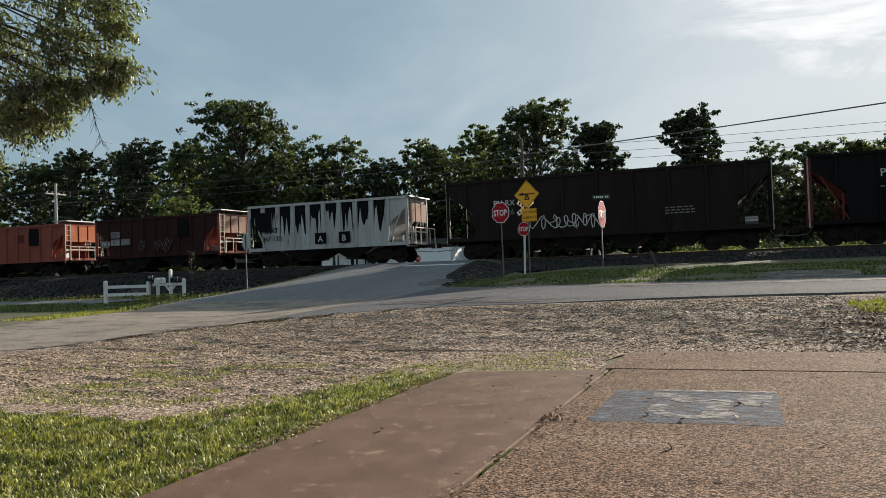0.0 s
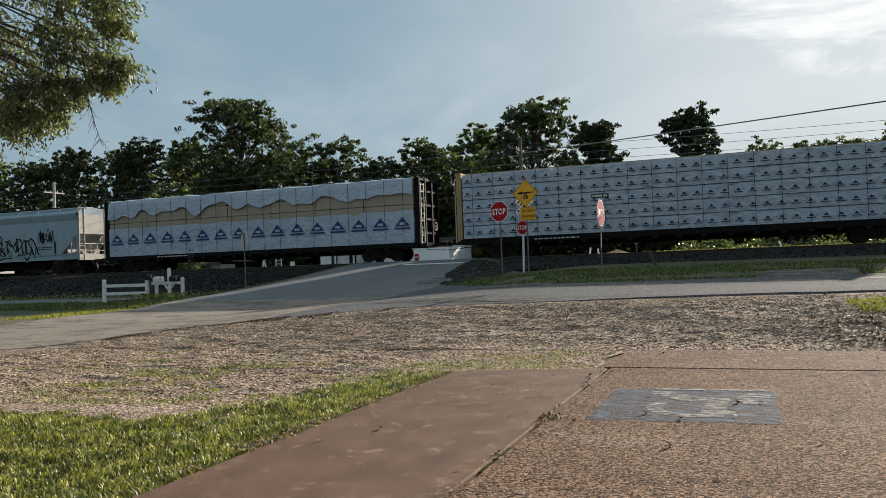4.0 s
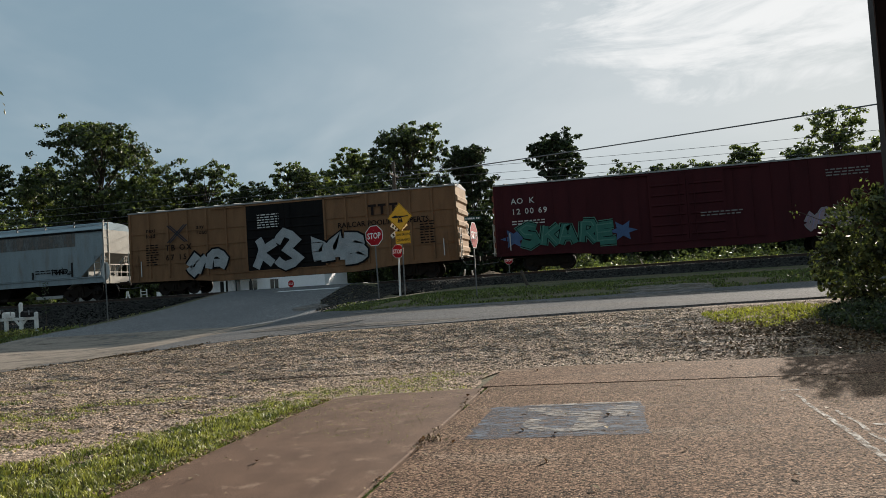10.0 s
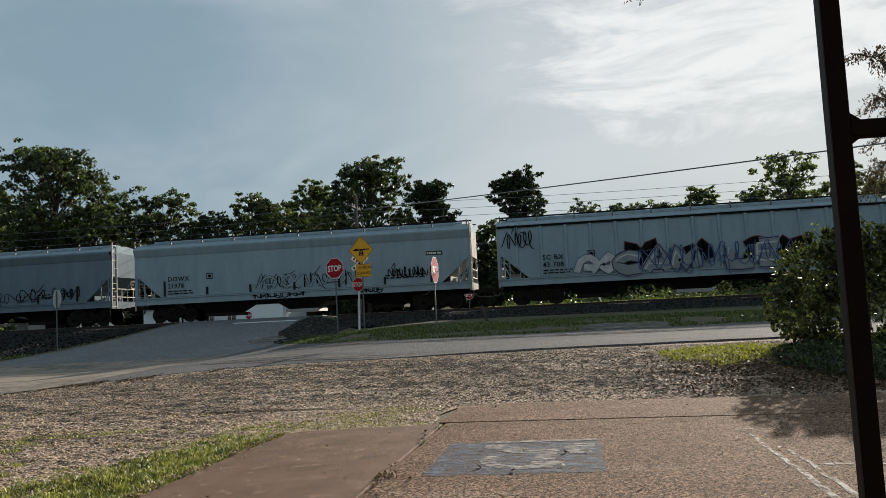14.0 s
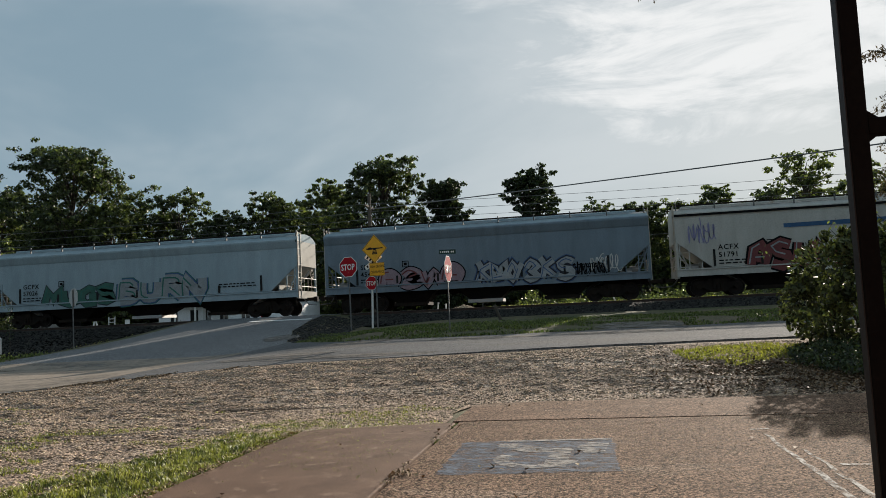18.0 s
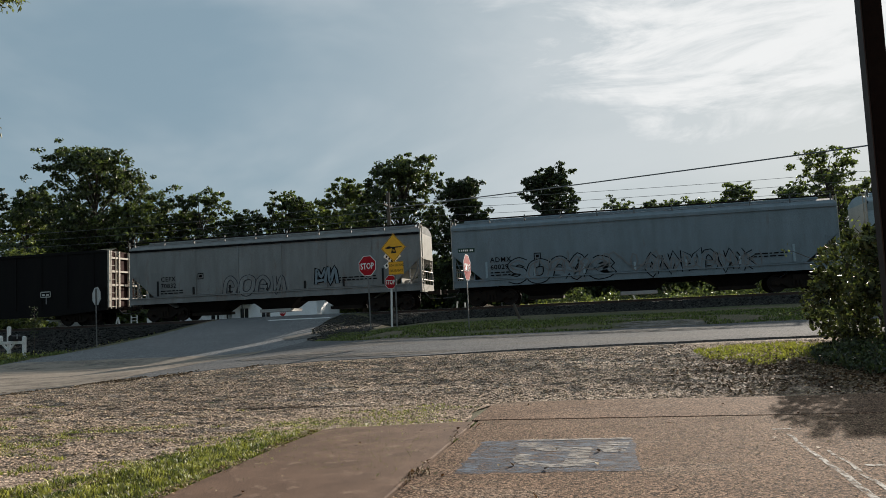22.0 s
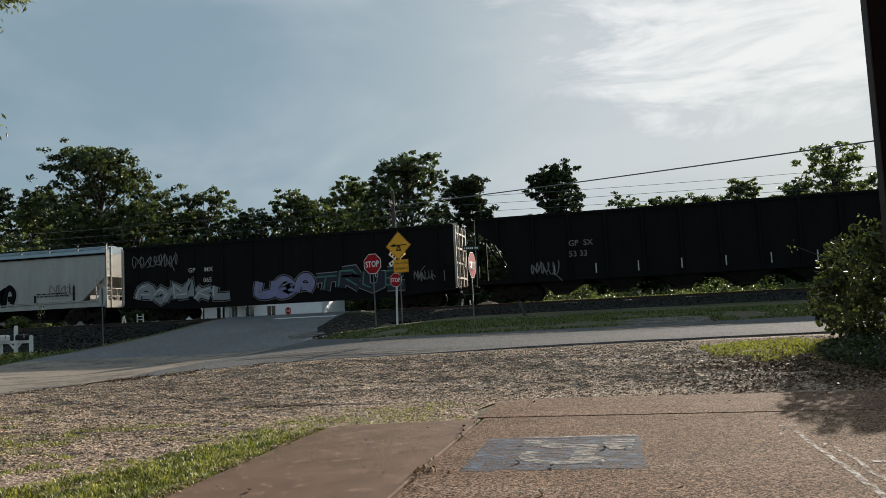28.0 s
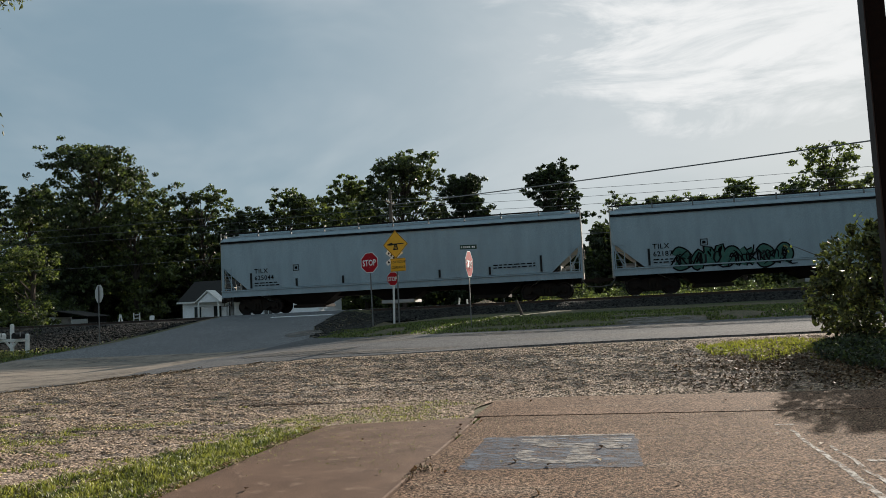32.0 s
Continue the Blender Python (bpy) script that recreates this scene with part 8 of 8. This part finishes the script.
for i, words, seed in ((8, ("AO  K", "12 01 00"), 1), (9, ("AO  K", "12 00 69"), 2)):
    c = boxcar(i, *size(i), "maroon", "dark red boxcar with a plug door and sprayed letters" if i == 8 else "dark red boxcar with teal graffiti")
    h_ = size(i)[0] / 2
    text(c, words[0], -h_ + 0.9, 3.55, 0.42, P["faded"], -1.54, spacing=1.1)
    text(c, words[1], -h_ + 0.9, 3.0, 0.42, P["faded"], -1.54, spacing=1.25)
    stencil(c, -h_ + 0.9, 2.6, 1.7, 2, P["faded"], -1.54)
    stencil(c, h_ - 3.2, 3.9, 2.0, 3, P["dim"], -1.54)
    stencil(c, 0.6, 2.3, 2.0, 2, P["dim"], -1.66)
    if i == 8:
        piece(c, "423616", -6.9, 1.15, 3.7, 0.95, "maroon", "spray_pale", 21, y=-1.545, heavy=0.18, edge=0.03)
    else:
        piece(c, "SKARE", -8.4, 1.1, 4.9, 1.3, "spray_teal", "ink", 23, y=-1.545, heavy=0.34, edge=0.04, shine="spray_mint", back="spray_mint", smooth=1)
        for bx_ in (-8.75, -3.2):
            star = [(bx_ + (0.34 if k % 2 else 0.72) * math.cos(k * 0.524), 1.75 + (0.26 if k % 2 else 0.55) * math.sin(k * 0.524)) for k in range(12)]
            part("graffiti_burst", Build().flat(star, "y", -1.5405), P["spray_blue"], c, "sprayed blue burst")
        piece(c, "51642", h_ - 4.3, 1.05, 3.1, 1.0, "spray_pink", "spray_pale", 26, y=-1.545, heavy=0.34, edge=0.03, shine="spray_violet")
c = boxcar(10, *size(10), "yellow", "tan-yellow ribbed boxcar with black doors and white graffiti", height_=5.0, door="black", posts=6, ends="lit_end_yellow")
h_ = size(10)[0] / 2
yy = -1.61
text(c, "RAILCAR POOLING EXPERTS", 3.1, 3.05, 0.40, P["ink"], yy)
lg = Build()
for a in (0.0, 0.55, 1.2):
    lg.flat([(4.9 + a, 4.05), (5.35 + a, 4.05), (5.35 + a, 4.18), (4.9 + a, 4.18)], "y", yy)
    lg.flat([(5.05 + a, 3.6), (5.2 + a, 3.6), (5.2 + a, 4.05), (5.05 + a, 4.05)], "y", yy)
part("maker_mark", lg, P["brown"], c, "dark maker's mark")
text(c, "TB OX", -h_ + 2.35, 2.55, 0.46, P["ink"], yy, spacing=1.3)
text(c, "67 15", -h_ + 2.35, 2.0, 0.46, P["ink"], yy, spacing=1.3)
text(c, "next", -h_ + 1.15, 3.68, 0.34, P["ink"], yy)
text(c, "load", -h_ + 1.15, 3.36, 0.34, P["ink"], yy)
text(c, "any", -h_ + 4.35, 3.68, 0.34, P["ink"], yy)
text(c, "road", -h_ + 4.35, 3.36, 0.34, P["ink"], yy)
xm = Build()
for s in (-1, 1):
    for o in (0.0, 0.16):
        xm.flat([(-h_ + 3.0 + o - s * 0.55, 3.0), (-h_ + 3.1 + o - s * 0.55, 3.0), (-h_ + 3.1 + o + s * 0.55, 4.0), (-h_ + 3.0 + o + s * 0.55, 4.0)], "y", yy - 0.002 * (s > 0) - 0.001 * (o > 0))
part("cross_mark", xm, P["plate"], c, "dark blue crossed rails mark")
stencil(c, -h_ + 1.1, 2.9, 0.8, 9, P["ink"], yy)
stencil(c, h_ - 2.0, 3.0, 0.8, 9, P["ink"], yy)
stencil(c, -1.6, 4.1, 1.3, 6, P["faded"], -1.66)
piece(c, "51", -6.1, 0.95, 2.6, 1.5, "spray_white", "ink", 31, y=-1.62, heavy=0.38, edge=0.10)
piece(c, "63", -2.1, 1.0, 3.1, 2.2, "spray_white", "ink", 32, y=-1.68, heavy=0.30, edge=0.08)
piece(c, "4B", 1.7, 0.95, 3.0, 1.75, "spray_white", "ink", 33, y=-1.62, heavy=0.42, edge=0.10)
c = covered_hopper(11, *size(11), "grey_stained", "grey covered hopper with brown stains below the roof", "XOMX", "710425", bays=4)
part("rust_stain", Build().flat([(-8.2, 3.25), (8.2, 3.25), (8.2, 4.02), (-8.2, 4.02)], "y", -1.562), P["eave_stain"], c, "brown rust runs below the roof")
scrawl(c, 6.6, 1.6, 1.3, 0.4, 3, "ink", 41)
c = covered_hopper(12, *size(12), "grey", "grey ribbed covered hopper with pale and violet graffiti", "SC BX", "43 708", ribs=15, mark_x=2.3)
piece(c, "15", -6.0, 1.3, 2.6, 1.15, "faded", "spray_blue", 51, y=-1.625, heavy=0.30, edge=0.03)
piece(c, "4 2 36", -3.4, 1.55, 8.6, 1.35, "ink", "spray_red", 55, y=-1.627, heavy=0.5, edge=0.05, smooth=4)
piece(c, "CAM LE", -3.9, 1.22, 8.1, 1.35, "spray_pale", "plate", 52, y=-1.645, heavy=0.40, edge=0.05, back="spray_violet", shine="faded")
piece(c, "2316", 4.0, 1.25, 2.6, 1.0, "ink", "plate", 56, y=-1.63, heavy=0.5, edge=0.03)
scrawl(c, -3.0, 1.3, 7.4, 1.5, 10, "spray_blue", 57, y=-1.675, r=0.03)
scrawl(c, 4.8, 1.3, 3.6, 0.35, 8, "faded", 53, y=-1.66)
scrawl(c, -size(12)[0] / 2 + 0.3, 2.9, 1.5, 1.0, 3, "ink", 54, y=-1.63)
c = covered_hopper(13, *size(13), "grey", "light grey covered hopper with black scrawls", "DOWX", "21978", flange=True)
scrawl(c, -2.3, 1.5, 2.3, 0.95, 3, "ink", 61, r=0.022)
scrawl(c, 0.3, 1.5, 2.9, 0.95, 5, "ink", 64, r=0.022)
piece(c, "1521", -2.2, 1.5, 5.0, 0.8, "grey", "plate", 66, heavy=0.12, edge=0.02, smooth=5)
scrawl(c, 5.1, 1.75, 2.0, 0.6, 6, "ink", 62)
scrawl(c, 3.4, 1.06, 1.2, 0.28, 4, "ink", 63)
scrawl(c, -2.6, 1.06, 3.0, 0.28, 6, "ink", 65)
c = covered_hopper(14, *size(14), "grey_blue", "blue-grey covered hopper with a pale number panel", None, None, flange=True)
part("number_panel", Build().box(-6.9, -1.57, 2.0, -5.2, -1.56, 3.2), P["grey"], c)
text(c, "ECUX", -6.8, 2.7, 0.46, P["ink"], -1.575)
text(c, "644635", -6.8, 2.2, 0.46, P["ink"], -1.575)
scrawl(c, -3.0, 1.5, 7.0, 0.7, 9, "ink", 71, r=0.02)
scrawl(c, 3.6, 1.5, 3.8, 0.9, 5, "ink", 72)
c = covered_hopper(15, *size(15), "beige", "beige covered hopper with a blue stripe and red graffiti", "ACFX", "51791", roof="beige", cut=1.7)
st_ = [(-3.5, 3.18), (-3.5, 3.38), (1.6, 3.42), (2.6, 3.6), (3.2, 3.95), (6.2, 3.95), (5.9, 3.6), (5.2, 3.38), (4.2, 3.24), (2.0, 3.18)]
part("stripe", Build().flat(st_, "y", -1.562), P["stripe_blue"], c, "broad blue swept stripe")
piece(c, "1SUM", -5.2, 1.08, 4.0, 1.55, "spray_red", "ink", 81, heavy=0.42, edge=0.09, smooth=1, shine="spray_pale")
piece(c, "SORME", -0.85, 1.1, 5.9, 1.5, "ink", "spray_pale", 82, heavy=0.40, edge=0.06, back="spray_red", shine="spray_red", smooth=3)
piece(c, "6", 4.9, 1.15, 0.9, 1.1, "ink", "spray_pale", 83, heavy=0.4, edge=0.05)
scrawl(c, 5.3, 1.05, 1.3, 0.3, 4, "spray_red", 85, y=-1.60)
scrawl(c, -size(15)[0] / 2 + 0.6, 2.6, 1.3, 1.1, 4, "spray_violet", 84)
c = covered_hopper(16, *size(16), "grey_blue", "blue-grey covered hopper with pale graffiti", "SHPX", "454501", cut=1.7, flange=True)
piece(c, "1321", -5.5, 1.1, 4.5, 1.2, "spray_pink", "ink", 91, heavy=0.38, edge=0.06, smooth=4, shine="spray_red")
piece(c, "64536S", -0.4, 1.12, 5.1, 1.35, "spray_white", "plate", 92, heavy=0.32, edge=0.07, back="spray_blue", shine="spray_blue")
scrawl(c, 4.7, 1.3, 1.6, 0.8, 6, "ink", 94)
scrawl(c, 5.6, 1.5, 1.4, 0.9, 3, "faded", 93)
c = covered_hopper(17, *size(17), "grey", "light grey covered hopper with green and grey block graffiti", "GCPX", "57026", flange=True)
piece(c, "MUGS", -6.1, 1.06, 4.6, 1.3, "spray_green_dark", "plate", 101, heavy=0.36, edge=0.05, smooth=1, shine="spray_teal")
piece(c, "BURN", -1.4, 1.08, 5.4, 1.45, "spray_pale", "spray_blue", 102, heavy=0.34, edge=0.06, smooth=2, back="spray_teal", shine="spray_teal")
c = covered_hopper(18, *size(18), "grey", "light grey covered hopper with blue graffiti", "MBKX", "103076", flange=True)
scrawl(c, -6.3, 1.5, 5.4, 0.75, 10, "ink", 111)
piece(c, "SALEM", 0.9, 1.15, 5.0, 1.25, "spray_blue", "plate", 112, heavy=0.36, edge=0.06, smooth=3, shine="plate")
piece(c, "1", 5.5, 1.5, 0.7, 0.9, "spray_blue", "plate", 115, heavy=0.3, edge=0.05, smooth=4)
scrawl(c, -1.6, 1.2, 1.8, 1.1, 3, "faded", 116, r=0.05)
scrawl(c, 5.8, 1.95, 1.4, 0.5, 4, "faded", 117)
scrawl(c, -8.6, 1.8, 1.6, 1.5, 4, "faded", 113, r=0.04)
scrawl(c, 7.0, 1.6, 1.6, 0.5, 4, "faded", 114)
c = covered_hopper(19, *size(19), "grey_dark", "dark grey covered hopper with outlined graffiti", "ADMX", "60029", roof="grey_dark")
piece(c, "S0153".replace("0", "O"), -6.7, 1.1, 5.4, 1.3, "grey_dark", "ink", 121, heavy=0.3, edge=0.05, smooth=5, shine="dim")
scrawl(c, -5.2, 1.4, 5.8, 1.1, 6, "dim", 122, y=-1.60)
piece(c, "524126", 0.4, 1.12, 5.3, 1.25, "grey_dark", "ink", 123, heavy=0.26, edge=0.05, smooth=2, shine="dim")
scrawl(c, 0.6, 1.2, 5.0, 1.0, 6, "dim", 124, y=-1.60)
c = covered_hopper(20, *size(20), "weathered", "weathered tan-grey covered hopper with black outline letters", "CEFX", "70832", roof="weathered", sill="weathered")
for k in range(5):
    part("side_seam", Build().box(-4.5 + k * 2.6, -1.565, 1.42, -4.44 + k * 2.6, -1.55, 4.05), P["weathered"], c)
piece(c, "1O12", -2.8, 1.2, 3.8, 1.15, "weathered", "plate", 131, heavy=0.2, edge=0.04, smooth=6)
piece(c, "42", 2.6, 1.5, 1.4, 1.1, "grey_dark", "ink", 132, heavy=0.2, edge=0.06, smooth=4)
c = gondola(21, *size(21), "tall black wood-chip car with grey number panels", (("GP", "MX"), ("100", "97")), panel=True)
c = gondola(22, *size(22), "tall black wood-chip car", (("GP", "MX"), ("100", "14")))
c = gondola(23, *size(23), "tall black wood-chip car with pale graffiti", (("GP", "MX"), ()))
piece(c, "1453263", 1.5, 1.0, 3.5, 0.95, "dim", "faded", 141, y=-1.595, heavy=0.3, edge=0.03, smooth=3)
c = hopper(24, *size(24), "black", "tall black hopper heaped with wood chips", top=4.45, ends="black", ribs=11, cut=2.6, load=True)
text(c, "GP  SX", -5.6, 2.75, 0.42, P["dim"], -1.62)
text(c, "53 33", -5.6, 2.2, 0.42, P["dim"], -1.62)
for k in range(7):
    part("reflector", Build().box(-6.4 + k * 2.1, -1.62, 1.3, -6.34 + k * 2.1, -1.605, 1.8), P["faded"], c, "pale reflective strip")
scrawl(c, -7.6, 1.3, 1.4, 0.8, 3, "dim", 142, y=-1.62)
c = gondola(25, *size(25), "tall black wood-chip car with grey block graffiti", (("GP", "MX"), ("10", "065")))
piece(c, "1546L", -9.0, 0.92, 6.0, 1.15, "spray_pale", "ink", 151, y=-1.60, heavy=0.36, edge=0.05, smooth=2, shine="faded", back="dim")
piece(c, "U31", -1.6, 0.92, 3.5, 1.25, "spray_violet", "ink", 152, y=-1.60, heavy=0.36, edge=0.05, smooth=3, shine="spray_pale", back="dim")
piece(c, "TRUE", 1.9, 0.95, 5.3, 1.35, "plate", "spray_pale", 153, y=-1.60, heavy=0.36, edge=0.045, smooth=1, shine="spray_mint")
scrawl(c, 7.6, 1.4, 1.0, 0.6, 4, "dim", 155, y=-1.60)
scrawl(c, -9.2, 3.0, 2.8, 0.9, 5, "dim", 154, y=-1.60)
c = covered_hopper(26, *size(26), "beige", "pale rust-stained covered hopper with black blocky graffiti", "BRKX", "68215", roof="grey")
piece(c, "3213", -6.1, 1.08, 3.8, 1.3, "ink", "faded", 161, heavy=0.48, edge=0.05, smooth=5)
piece(c, "O3", -5.6, 1.95, 3.0, 0.62, "ink", "faded", 163, y=-1.553, heavy=0.5, edge=0.05, smooth=5)
piece(c, "MR6M1", -0.3, 1.1, 4.1, 1.35, "ink", "faded", 162, heavy=0.46, edge=0.05, smooth=4)
scrawl(c, 6.2, 1.7, 1.6, 0.8, 4, "dim", 164)
c = covered_hopper(27, *size(27), "grey", "light grey covered hopper with green and black graffiti", "TILX", "621879")
piece(c, "3541631", -7.1, 1.08, 5.5, 1.1, "spray_green_dark", "ink", 171, heavy=0.32, edge=0.075, smooth=5, shine="spray_teal")
scrawl(c, -7.2, 1.15, 5.6, 0.9, 8, "ink", 172, y=-1.60, r=0.04)
scrawl(c, 6.8, 1.4, 1.6, 0.8, 4, "ink", 173)
c = covered_hopper(28, *size(28), "grey", "light grey covered hopper at the end of the train", "TILX", "625044")


# ---------------------------------------------------------------- movement
def run(t):
    """Metres that the train has gone after t seconds."""
    return 16.224 * t + 0.0382161 * t ** 2 / 2 - 0.0160226 * t ** 3 / 600 + 0.120608 * t ** 4 / 40000


def motions():
    for car, index, L in CARS:
        c0 = (ENDS[index][0] + ENDS[index][1]) / 2
        walk(car, [(t, pose(c0 + run(t), TRACK_Y, RAIL_Z)) for t in range(33)])
    rolling = [(i / FPS, pose(0, 0, 0, 0, math.degrees(run(i / FPS) / 0.46), 0)) for i in range(32 * FPS + 1)]
    first = WHEELS[0]
    walk(first, rolling)
    for wh in WHEELS[1:]:
        wh.rotation_mode = "QUATERNION"
        wh.animation_data_create()
        wh.animation_data.action = first.animation_data.action
        wh.animation_data.action_slot = first.animation_data.action_slot


motions()
